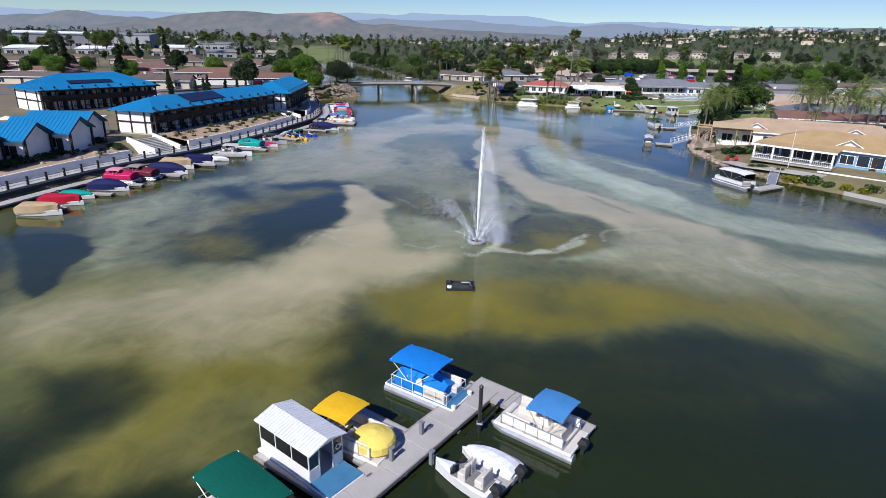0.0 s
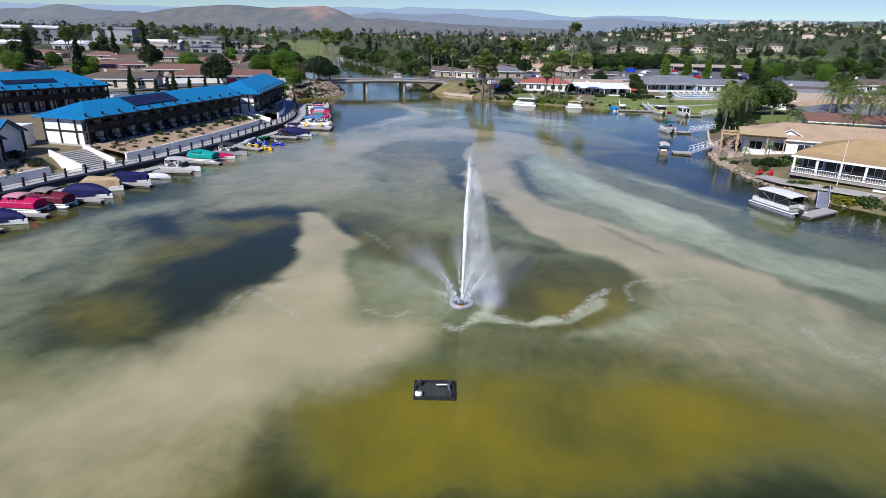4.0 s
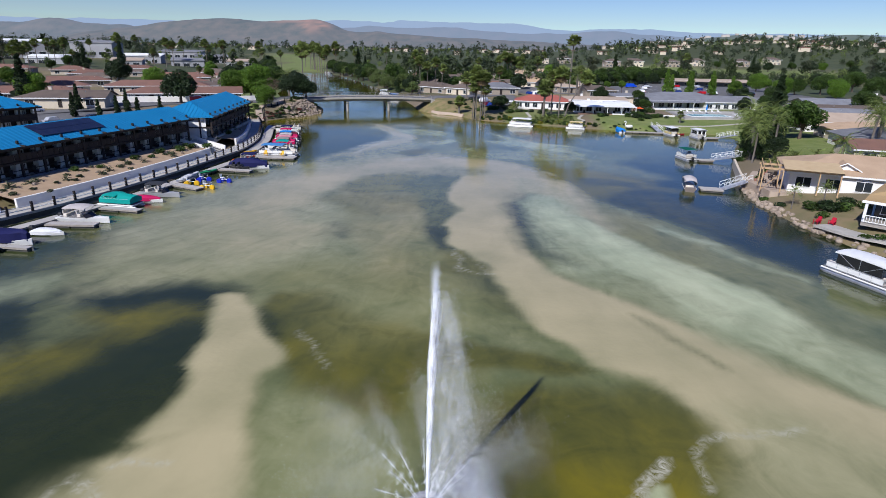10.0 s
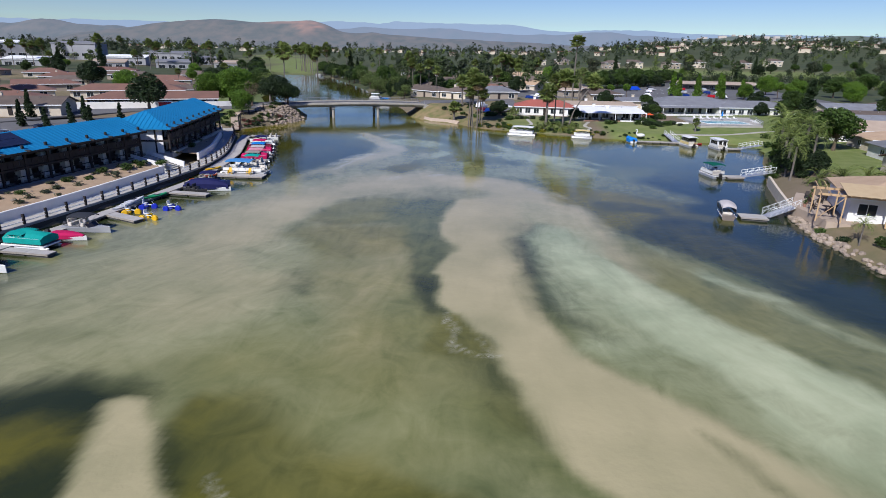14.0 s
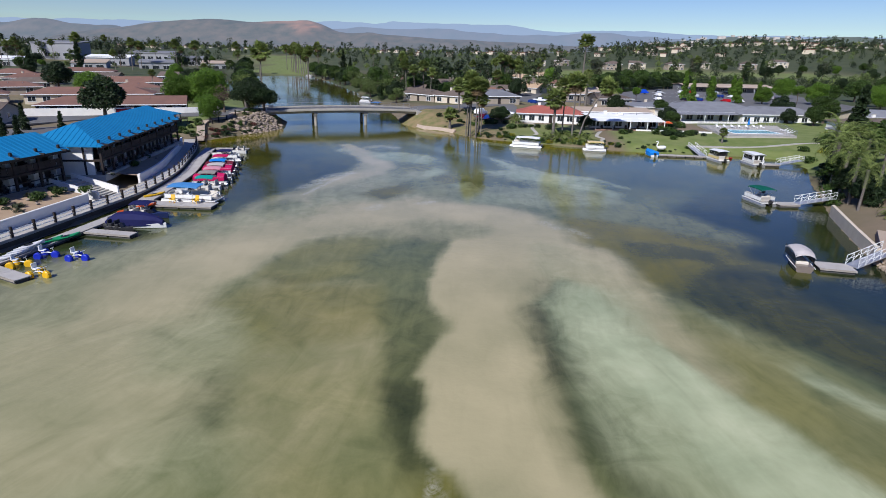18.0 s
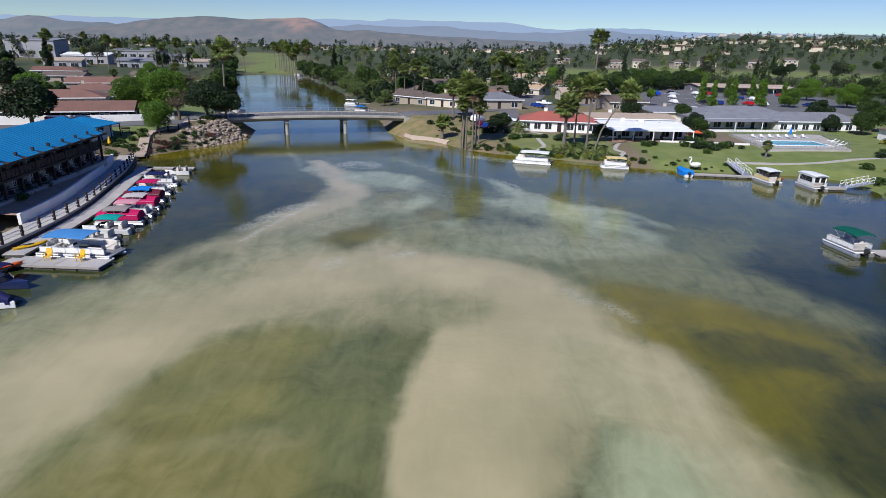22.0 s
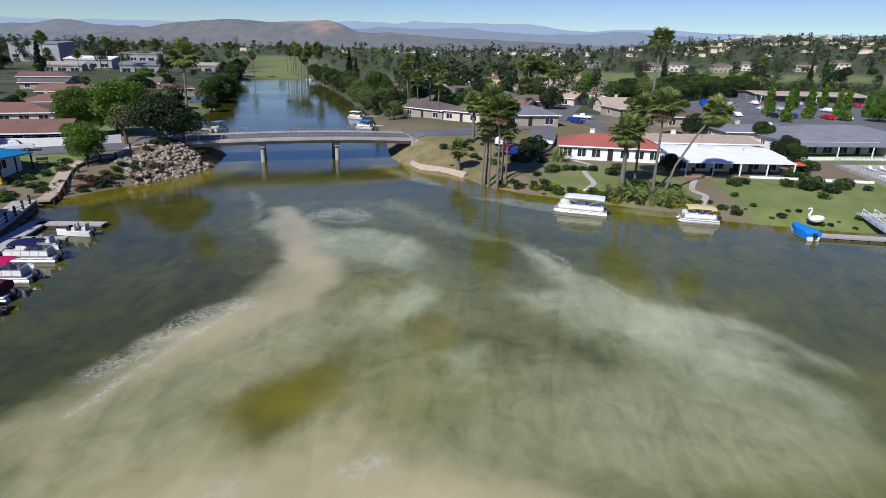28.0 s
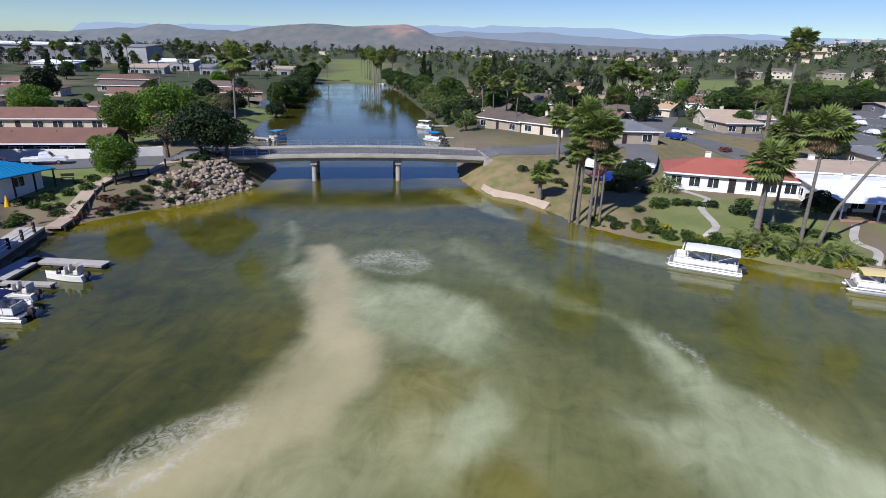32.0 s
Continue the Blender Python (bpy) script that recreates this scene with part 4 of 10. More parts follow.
lay(MILK, .55, 2.5, (10.3, 165.0), (15.5, 165.1), (22.8, 162.3), (20.6, 158.5), (4.2, 156.4), (6.1, 160.1))
lay(MILK_SILT, .5, 1.8, (-15.9, 168.3), (-14.4, 173.1), (-10.7, 176.2), (-7.2, 176.0), (-6.7, 170.5))
lay(SLATE, .5, 1.5, (-26.4, 206.7), (-17.0, 211.7), (-8.3, 207.8), (-2.0, 201.0), (-6.3, 199.8), (-13.7, 197.8), (-20.4, 197.4))
lay(MURK, .55, 2.5, (1.3, 186.2), (6.9, 184.5), (14.1, 185.0), (19.1, 183.6), (15.6, 175.8), (6.5, 173.6), (5.6, 177.0))
lay(MILK, .4, 2, (4.5, 180.0), (11.1, 180.5), (17.4, 179.9), (16.0, 176.8), (8.3, 175.8))
lay(OLIVE, .35, 2, (-21.3, 119.8), (-16.1, 123.5), (-8.2, 122.5), (-6.2, 113.5), (-11.2, 111.2), (-15.8, 112.8))
lay(MILK, .55, 2.5, (5.0, 164.2), (12.5, 166.6), (18.8, 165.0), (22.8, 162.3), (20.6, 158.5), (1.4, 156.0))
lay(MILK_SILT, .7, 2, (16.4, 72.3), (25.2, 69.4), (31.5, 63.1), (38.5, 59.5), (34.3, 52.7), (25.8, 56.5), (17.2, 62.7))
lay(PALE, .6, 1.2, (14.1, 108.7), (24.2, 89.9), (32.2, 79.5), (45.2, 70.3), (41.6, 64.5), (29.3, 72.0), (19.2, 85.9))
lay(OLIVE, .4, 3, (12.1, 52.2), (26.1, 51.7), (32.9, 50.4), (29.3, 44.5), (18.8, 45.0), (10.6, 44.8))
lay(PALE, .8, .9, (14.2, 116.1), (19.5, 104.6), (24.4, 95.0), (27.6, 89.5), (26.0, 87.0), (22.4, 91.1), (17.6, 98.9), (14.5, 109.5))
lay(DEEP, .99, 2, (-10.1, 40.6), (-6.9, 41.5), (-2.5, 39.5), (5.3, 41.1), (14.2, 43.2), (24.7, 43.2), (19.9, 35.5), (-8.7, 32.6))
lay(OLIVE, .35, 3, (-27.7, 38.7), (-19.9, 43.3), (-12.6, 48.8), (-10.1, 40.6), (-12.6, 35.4), (-17.7, 31.8), (-21.5, 31.4))
lay(PALE, .6, 2.5, (5.2, 179.1), (8.5, 175.0), (12.7, 170.8), (15.2, 165.6), (18.6, 166.2), (23.3, 175.1), (18.2, 176.9), (11.8, 181.3))
lay(MILK, .5, 3, (-0.6, 166.2), (5.9, 169.5), (12.0, 168.6), (15.2, 165.6), (-1.9, 162.5))
lay(OLIVE_MILK, .35, 3, (-21.3, 93.4), (-0.6, 99.2), (3.6, 91.6), (5.7, 79.5), (-10.7, 78.2), (-13.5, 83.3))


def plumes(x, y):
    cloud = fbm(x / 13 + 0.5 * fbm(x / 5, y / 5, 41), y / 13 + 1.0 * fbm(x / 6, y / 6, 42), 40, 5)
    edge = seg_dist(x, y, LAKE, True)[0]
    # milky olive body of the lake; clear along the banks and round the near dock
    near = step(33, 48, y - 0.35 * np.minimum(x, 0) + 9 * (cloud - 0.5))
    bank_l = step(0, 15, x - np.interp(y, [40, 90, 130, 160, 185, 205, 230], [-46, -42, -36, -34, -40, -48, -46]) + 9 * (cloud - 0.5))
    right = np.interp(y, [60, 80, 88, 98, 112, 130, 148, 165, 185, 215], [46, 41, 35, 30, 24, 20, 19, 34, 52, 60])
    clear_r = step(0, 7, x - right + 6 * (cloud - 0.5))
    murk = near * (0.25 + 0.75 * bank_l) * (1 - 0.92 * clear_r) * step(240, 205, y + 14 * (cloud - 0.5)) * (0.62 + 0.5 * cloud) * step(0.5, 9, edge) * (1 - 0.4 * step(150, 175, y + 12 * (cloud - 0.5)))
    murk = np.maximum(murk, 0.35 * step(148, 168, y + 10 * (cloud - 0.5)) * step(205, 190, y) * step(10, 24, x) * step(62, 48, x) * (0.4 + 0.8 * cloud))
    silt = 0.22 * near * step(40, 56, y) * step(172, 140, y) * bank_l * (1 - clear_r) * step(0.30, 0.66, cloud)
    algae = 0.25 * step(0.46, 0.68, fbm(x / 16, y / 24, 51)) * near * (1 - 0.7 * clear_r) * step(225, 190, y)
    algae = np.maximum(algae, 0.24 * step(140, 180, y + 12 * (cloud - 0.5)))
    shore = step(7, 2, np.abs(edge - 3)) * step(196, 206, y) * step(262, 240, y)
    algae = np.maximum(algae, 0.75 * shore)
    chans = np.stack([murk, algae, silt, 0 * x], 1)
    # two drifts of the outlines: small curls for crisp edges, wide ones for soft edges
    sx = x + 1.5 * (fbm(x / 3.4, y / 3.4, 60, 5) - 0.5) + 1.6 * (fbm(x / 9, y / 9, 61) - 0.5)
    sy = y + 1.5 * (fbm(x / 3.4, y / 3.4, 62, 5) - 0.5) + 1.6 * (fbm(x / 9, y / 9, 63) - 0.5)
    wx = x + 6.0 * (fbm(sx / 8, sy / 14, 64, 5) - 0.5)
    wy = y + 8.0 * (fbm(sx / 8, sy / 14, 65, 5) - 0.5)
    for tone, share, soft, outline in PATCHES:
        ox, oy = [p[0] for p in outline], [p[1] for p in outline]
        g = soft * 1.6 + 6
        k = np.nonzero((x > min(ox) - g) & (x < max(ox) + g) & (y > min(oy) - g) & (y < max(oy) + g))[0]
        u = min(1.0, soft / 2.5)
        px, py = sx[k] * (1 - u) + wx[k] * u, sy[k] * (1 - u) + wy[k] * u
        line = [tuple(p) for p in smooth_line([*outline, outline[0]], 3)]
        d = seg_dist(px, py, line)[0]
        a = (share * step(-soft, soft, np.where(inside(px, py, line), d, -d)))[:, None]
        chans[k] = chans[k] * (1 - a) + np.array(tone) * a
    foam = np.zeros_like(x)
    for share, half, line in SCUM:
        ox, oy = [p[0] for p in line], [p[1] for p in line]
        k = np.nonzero((x > min(ox) - 6) & (x < max(ox) + 6) & (y > min(oy) - 6) & (y < max(oy) + 6))[0]
        d = seg_dist(sx[k], sy[k], [tuple(p) for p in smooth_line(line, 4)])[0]
        foam[k] = np.maximum(foam[k], share * step(half * 2, half * 0.4, d))
    mottled = (0.86 + 0.28 * fbm(sx / 4, sy / 7, 140))[:, None]
    murk, algae, silt, pale = (chans * mottled).T
    zero = 0 * x
    return np.clip(np.stack([algae, silt, pale, foam], 1), 0, 1), np.clip(np.stack([murk, zero, zero, zero + 1], 1), 0, 1)


def extent(a, b, st, far0, far1, g):
    return np.array(list(np.arange(far0, a, g)) + list(np.arange(a, b, st)) + list(np.arange(b, far1, g)))


water_mesh, co = grid_mesh("water", extent(-60, 66, 0.38, -200, 95, 4), extent(22, 232, 0.42, -60, 540, 4), lambda x, y: 0 * x, WATER)
tint, murk = plumes(co[:, 0], co[:, 1])
# drift of the current: the plumes fan out from the narrows by the bridge
reach = np.where(co[:, 1] < 115, 165 - co[:, 1], 50 + 0.2 * (co[:, 1] - 115))
drift = np.stack([co[:, 0] * 60 / reach, co[:, 1] * 0.28, 0 * reach, 0 * reach + 1], 1)
for name, values in (("murk", murk), ("tint", tint), ("drift", drift)):
    ca = water_mesh.color_attributes.new(name, "FLOAT_COLOR", "POINT")
    ca.data.foreach_set("color", values.astype(np.float32).ravel())


def wisp(nt, pos, fac, ch):
    """Breaks the edge of a plume into curls and streaks along the current; scum into flecks."""
    def noise_of(vec, scale, detail, distortion):
        no = nt.nodes.new("ShaderNodeTexNoise")
        no.inputs["Scale"].default_value = scale
        no.inputs["Detail"].default_value = detail
        no.inputs["Roughness"].default_value = 0.62
        no.inputs["Distortion"].default_value = distortion
        nt.links.new(vec, no.inputs["Vector"])
        return no.outputs[0]

    def op(kind, a, b, clamp=False):
        m = nt.nodes.new("ShaderNodeMath")
        m.operation = kind
        m.use_clamp = clamp
        for i, v in enumerate((a, b)):
            if isinstance(v, (int, float)):
                m.inputs[i].default_value = v
            else:
                nt.links.new(v, m.inputs[i])
        return m.outputs[0]

    if ch == 3:
        r = nt.nodes.new("ShaderNodeMapRange")
        r.inputs[1].default_value, r.inputs[2].default_value = 0.36, 0.60
        nt.links.new(noise_of(pos, 1.3, 10, 2.2), r.inputs[0])
        return op("MULTIPLY", r.outputs[0], fac)
    at = nt.nodes.new("ShaderNodeAttribute")
    at.attribute_name = "drift"
    curl = op("SUBTRACT", noise_of(pos, 0.32, 9, 1.1), 0.5)
    silk = op("SUBTRACT", noise_of(at.outputs["Vector"], 0.55, 8, 0.9), 0.5)
    both = op("ADD", op("MULTIPLY", curl, 2.6), op("MULTIPLY", silk, 1.7))
    rim = op("MULTIPLY", fac, op("SUBTRACT", 1.0, fac))
    # the streaks show a little inside full plumes too
    inner = op("MULTIPLY", op("MULTIPLY", silk, 0.3), fac)
    return op("ADD", op("ADD", fac, op("MULTIPLY", both, rim)), inner, True)


attr_mix(WATER, "murk", [(0, (0.138, 0.156, 0.052), (0.100, 0.126, 0.048), 0.05)], wisp)
attr_mix(WATER, "tint", [(0, (0.200, 0.160, 0.004), (0.125, 0.108, 0.005), 0.12), (1, (0.43, 0.37, 0.205), (0.335, 0.30, 0.16), 0.11), (2, (0.50, 0.52, 0.315), (0.35, 0.385, 0.22), 0.16), (3, (0.52, 0.50, 0.39), (0.36, 0.35, 0.25), 1.0)], wisp)
nt = WATER.node_tree
geo = nt.nodes.new("ShaderNodeNewGeometry")
wave = nt.nodes.new("ShaderNodeTexNoise")
wave.inputs["Scale"].default_value = 1.7
wave.inputs["Detail"].default_value = 4
wave.inputs["Roughness"].default_value = 0.55
nt.links.new(geo.outputs["Position"], wave.inputs["Vector"])
gust = nt.nodes.new("ShaderNodeTexNoise")
gust.inputs["Scale"].default_value = 0.035
gust.inputs["Detail"].default_value = 3
nt.links.new(geo.outputs["Position"], gust.inputs["Vector"])
gr = nt.nodes.new("ShaderNodeMapRange")
gr.inputs[1].default_value, gr.inputs[2].default_value, gr.inputs[3].default_value, gr.inputs[4].default_value = 0.38, 0.62, 0.08, 0.30
nt.links.new(gust.outputs[0], gr.inputs[0])
bp = nt.nodes.new("ShaderNodeBump")
bp.inputs["Distance"].default_value = 0.10
nt.links.new(gr.outputs[0], bp.inputs["Strength"])
nt.links.new(wave.outputs[0], bp.inputs["Height"])
nt.links.new(bp.outputs[0], nt.nodes["Principled BSDF"].inputs["Normal"])
tagged(new("water", water_mesh), "lake water with olive algae and pale tan silt plumes", "water", kind="structure")

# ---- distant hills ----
# distance haze is put into the hills as an even bluish glow
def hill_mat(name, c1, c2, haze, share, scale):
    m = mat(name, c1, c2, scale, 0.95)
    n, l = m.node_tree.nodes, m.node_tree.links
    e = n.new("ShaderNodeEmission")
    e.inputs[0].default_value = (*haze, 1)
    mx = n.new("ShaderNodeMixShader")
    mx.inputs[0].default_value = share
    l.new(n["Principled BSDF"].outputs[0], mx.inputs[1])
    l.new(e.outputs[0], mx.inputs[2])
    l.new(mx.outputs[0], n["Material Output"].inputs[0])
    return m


def ridge(name, y0, depth, line, material, rough, label):
    """A ridge whose crest follows line, (x, height) from west to east."""
    lx, lz = zip(*line)
    xs = np.arange(lx[0] - 300, lx[-1] + 300, 24.0)
    ys = np.linspace(y0 - depth, y0 + depth, 40)

    def zf(x, y):
        top = np.interp(x, (lx[0] - 300,) + lx + (lx[-1] + 300,), (0,) + lz + (0,))
        n = (fbm(x / 150, y / 220, 31, 5) - 0.5) * (0.35 + 0.65 * np.clip(np.abs(y - y0) / depth * 2.5, 0, 1))
        return -5 + (top + 4 + rough * n) * np.exp(-((y - y0) / (depth * 0.55)) ** 2)

    me, hc = grid_mesh(name, xs, ys, zf, material)
    ob = tagged(new(name, me), label, "hills", kind="structure")
    return ob, me, hc, zf


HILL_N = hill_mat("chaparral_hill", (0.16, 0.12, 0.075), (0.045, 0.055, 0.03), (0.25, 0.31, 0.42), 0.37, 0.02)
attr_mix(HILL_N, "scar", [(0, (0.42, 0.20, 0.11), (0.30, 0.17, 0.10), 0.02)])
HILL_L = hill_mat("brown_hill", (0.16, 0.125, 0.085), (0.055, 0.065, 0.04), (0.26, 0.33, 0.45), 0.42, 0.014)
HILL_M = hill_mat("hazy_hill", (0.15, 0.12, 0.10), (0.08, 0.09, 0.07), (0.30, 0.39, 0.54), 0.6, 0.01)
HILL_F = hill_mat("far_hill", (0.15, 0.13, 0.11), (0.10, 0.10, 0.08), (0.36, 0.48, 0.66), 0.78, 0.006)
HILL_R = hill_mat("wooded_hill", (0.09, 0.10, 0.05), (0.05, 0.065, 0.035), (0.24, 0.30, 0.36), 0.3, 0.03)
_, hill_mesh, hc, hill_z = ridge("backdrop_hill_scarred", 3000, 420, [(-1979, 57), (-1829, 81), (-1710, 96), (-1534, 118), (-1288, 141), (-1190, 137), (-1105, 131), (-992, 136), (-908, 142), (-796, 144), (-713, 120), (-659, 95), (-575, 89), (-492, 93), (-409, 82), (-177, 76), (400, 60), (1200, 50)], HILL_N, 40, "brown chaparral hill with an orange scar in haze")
scar = step(95, 40, np.hypot(hc[:, 0] + 800 - 0.4 * (144 - hc[:, 2]), (hc[:, 2] - 125) * 1.6)) * step(0.42, 0.56, fbm(hc[:, 0] / 30, hc[:, 2] / 14, 77))
scar = np.maximum(scar, 0.8 * step(14, 4, np.abs(hc[:, 2] - 133)) * step(180, 60, np.abs(hc[:, 0] + 880)))
ca = hill_mesh.color_attributes.new("scar", "FLOAT_COLOR", "POINT")
ca.data.foreach_set("color", np.stack([scar, 0 * scar, 0 * scar, 0 * scar + 1], 1).astype(np.float32).ravel())
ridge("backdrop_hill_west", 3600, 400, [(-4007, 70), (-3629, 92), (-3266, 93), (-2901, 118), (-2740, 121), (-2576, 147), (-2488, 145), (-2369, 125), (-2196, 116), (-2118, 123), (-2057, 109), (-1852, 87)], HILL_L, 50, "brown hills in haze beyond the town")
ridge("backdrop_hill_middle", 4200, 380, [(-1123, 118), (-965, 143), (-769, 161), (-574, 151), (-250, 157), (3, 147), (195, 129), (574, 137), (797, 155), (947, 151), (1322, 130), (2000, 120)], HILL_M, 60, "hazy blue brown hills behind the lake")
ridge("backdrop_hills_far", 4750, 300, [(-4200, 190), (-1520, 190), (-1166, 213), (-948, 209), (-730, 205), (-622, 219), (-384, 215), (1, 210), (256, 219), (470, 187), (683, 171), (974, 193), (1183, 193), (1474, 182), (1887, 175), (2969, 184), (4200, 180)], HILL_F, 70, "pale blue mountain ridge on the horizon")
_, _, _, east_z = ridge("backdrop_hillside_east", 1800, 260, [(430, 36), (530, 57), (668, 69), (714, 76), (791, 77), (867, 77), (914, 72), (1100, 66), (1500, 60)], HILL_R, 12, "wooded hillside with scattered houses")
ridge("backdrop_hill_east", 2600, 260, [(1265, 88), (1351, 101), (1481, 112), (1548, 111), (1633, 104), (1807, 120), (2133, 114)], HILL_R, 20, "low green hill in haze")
town = M()
rnd = random.Random(77)
for k in range(430):
    if k < 230:
        hx, hy, zf = rnd.uniform(-2000, -100), rnd.uniform(2380, 2680), hill_z
    else:
        hx, hy, zf = rnd.uniform(480, 1300), rnd.uniform(1500, 1800), east_z
    hz = float(zf(np.array([hx]), np.array([hy]))[0])
    if hz > 3:
        w, d, h = rnd.uniform(7, 15), rnd.uniform(7, 12), rnd.uniform(3.5, 6.5)
        town.box((hx, hy, hz + h / 2 - 1), (w, d, h + 2), rnd.uniform(-0.5, 0.5))
solo("hillside_town", town, mat("pale_stucco", (0.62, 0.58, 0.52), (0.42, 0.36, 0.32), 0.02, 0.9), "small pale houses scattered over the far hillsides", "houses", kind="stuff")

# ---- roads and the bridge ----
def strip(name, line, w, material, label, lift=0.12, cat="road", t=0.3, zf=None):
    """A paved strip along a line, lying on the ground."""
    a, b = shift_line(line, w / 2), shift_line(line, -w / 2)
    m, n = M(), len(line)
    zs = [zf(p) if zf else max(gz(q[0], q[1]) for q in (p, a[i], b[i])) + lift for i, p in enumerate(line)]
    m.loft([[(*b[i], zs[i]), (*a[i], zs[i]), (*a[i], zs[i] - t), (*b[i], zs[i] - t)] for i in range(n)])
    return solo(name, m, material, label, cat, kind="structure")


BR_O, BR_A = Vector((-42.3, 235.6)), 20.0
br = pose(BR_O.x, BR_O.y, 0, 0, 0, BR_A)
bridge = thing("bridge", "low concrete road bridge on paired columns over the lake", "bridge", at=br, kind="structure")


def deck_z(s):
    return 4.55 - 0.0011 * (s - 7) ** 2


ss = [-15 + i * 2.0 for i in range(23)]
part("deck", M().loft([[(s, -0.6, deck_z(s)), (s, 9.6, deck_z(s)), (s, 9.6, deck_z(s) - 0.35), (s, 8.8, deck_z(s) - 0.42), (s, 8.6, deck_z(s) - 1.05), (s, 0.4, deck_z(s) - 1.05), (s, 0.2, deck_z(s) - 0.42), (s, -0.6, deck_z(s) - 0.35)] for s in ss]), BRIDGE_CONC, bridge, "weathered grey concrete deck")
part("roadway", M().loft([[(s, 1.4, deck_z(s) + 0.03), (s, 7.6, deck_z(s) + 0.03), (s, 7.6, deck_z(s)), (s, 1.4, deck_z(s))] for s in ss]), ASPHALT, bridge, "grey asphalt roadway")
for y in (0.0, 9.0):
    part("kerb", M().loft([[(s, y - 0.35, deck_z(s) + 0.2), (s, y + 0.35, deck_z(s) + 0.2), (s, y + 0.35, deck_z(s)), (s, y - 0.35, deck_z(s))] for s in ss]), BRIDGE_CONC, bridge)
    part("top_rail", M().tube([(s, y, deck_z(s) + 1.1) for s in ss], 0.035, 6), METAL, bridge)
    part("lower_rail", M().tube([(s, y, deck_z(s) + 0.62) for s in ss], 0.025, 6), METAL, bridge)
    for s in ss:
        part("rail_post", M().box((s, y, deck_z(s) + 0.65), (0.09, 0.09, 0.92)), METAL, bridge)
for s in (0.0, 14.0):
    part("pier_cap", M().box((s, 4.5, 3.2), (1.1, 8.6, 0.7), b=0.06), BRIDGE_CONC, bridge)
    for y in (0.9, 8.1):
        part("column", M().tube([(s, y, -1.6), (s, y, 2.9)], 0.42, 14), BRIDGE_CONC, bridge)
for s, d in ((-15.2, -1), (29.4, 1)):
    part("abutment", M().box((s, 4.5, 2.0), (1.6, 10.4, 3.6), b=0.05), BRIDGE_CONC, bridge)

road_l = smooth_line([(-56.0, 236.0), (-64, 229.5), (-76, 221), (-92, 210), (-115, 198), (-150, 188), (-240, 180)], 5)
strip("road_west", road_l, 8.2, ASPHALT, "grey asphalt street leading to the bridge")
road_r = smooth_line([(-16.5, 251.5), (-6, 256), (6, 268), (14, 286), (20, 312), (28, 345), (30, 390)], 5)
strip("road_east", road_r, 9.0, ASPHALT, "grey asphalt street leaving the bridge")
strip("road_cross", smooth_line([(22, 318), (50, 300), (80, 288), (130, 280), (200, 285)], 5), 7.0, ASPHALT, "asphalt residential side street")
strip("street_east", smooth_line([(38, 258), (33.1, 271), (27.4, 296), (19.7, 321), (10, 337), (-4, 356)], 5), 7.0, ASPHALT, "asphalt street behind the red-roofed house", 0.16)
strip("drive", smooth_line([(12, 272), (12, 258), (9, 246), (2, 243)], 5), 5.5, ASPHALT, "asphalt driveway beside the red-roofed house")
strip("side_street", smooth_line([(-150, 160), (-118, 176), (-100, 196), (-92, 208)], 5), 7.0, ASPHALT, "asphalt side street among the bungalows")
solo("parking_lot_west", M().prism([(-70, 196), (-88, 200), (-110, 180), (-100, 140), (-84, 150), (-72, 158)], 2.0, 3.0), ASPHALT, "asphalt parking lot behind the lodge", "parking lot", kind="structure")
lz = max(gz(x, y) for x, y in LOT) + 0.06
solo("parking_lot_east", M().prism(LOT, lz - 3, lz), ASPHALT, "large asphalt parking lot by the clubhouse", "parking lot", kind="structure")
for i in range(3):
    for k in range(12):
        solo("parking_line", M().box((74 + k * 2.7 + i * 8, 318 + i * 26, lz + 0.008), (0.12, 5.0, 0.012), 8), WHITE_PAINT, "white painted parking line", "marking", "parking lines")

# ---- the lakeside walk on the west bank ----
walk_line = smooth_line(WALK_EDGE, 5)
inner = shift_line(walk_line, 2.7)
m = M().loft([[(*walk_line[i], 1.0), (*inner[i], 1.0), (*inner[i], 0.7), (*walk_line[i], 0.7)] for i in range(len(walk_line))])
solo("pavement_lakeside", m, CONCRETE, "pale concrete lakeside walkway", "walkway", kind="structure")
m = M().loft([[(*walk_line[i], 0.72), (*shift_line(walk_line, 0.35)[i], 0.72), (*shift_line(walk_line, 0.35)[i], -1.2), (*walk_line[i], -1.2)] for i in range(len(walk_line))])
solo("sea_wall", m, mat("stained_sea_wall", (0.10, 0.085, 0.06), (0.06, 0.05, 0.035), 0.8, 0.9), "dark stained sea wall under the walkway", "wall", kind="structure")


def along(line, gap, start=0.0):
    """Places every gap metres along a polyline, with the heading in degrees."""
    out, left = [], start
    for i in range(len(line) - 1):
        d = line[i + 1] - line[i]
        while left < d.length:
            p = line[i] + d * (left / d.length)
            out.append((p.x, p.y, math.degrees(math.atan2(d.y, d.x))))
            left += gap
        left -= d.length
    return out


rail = thing("fence", "dark timber posts with white rails along the lakeside walk", "fence", kind="structure")
posts = along(shift_line(walk_line, 0.15), 2.9)
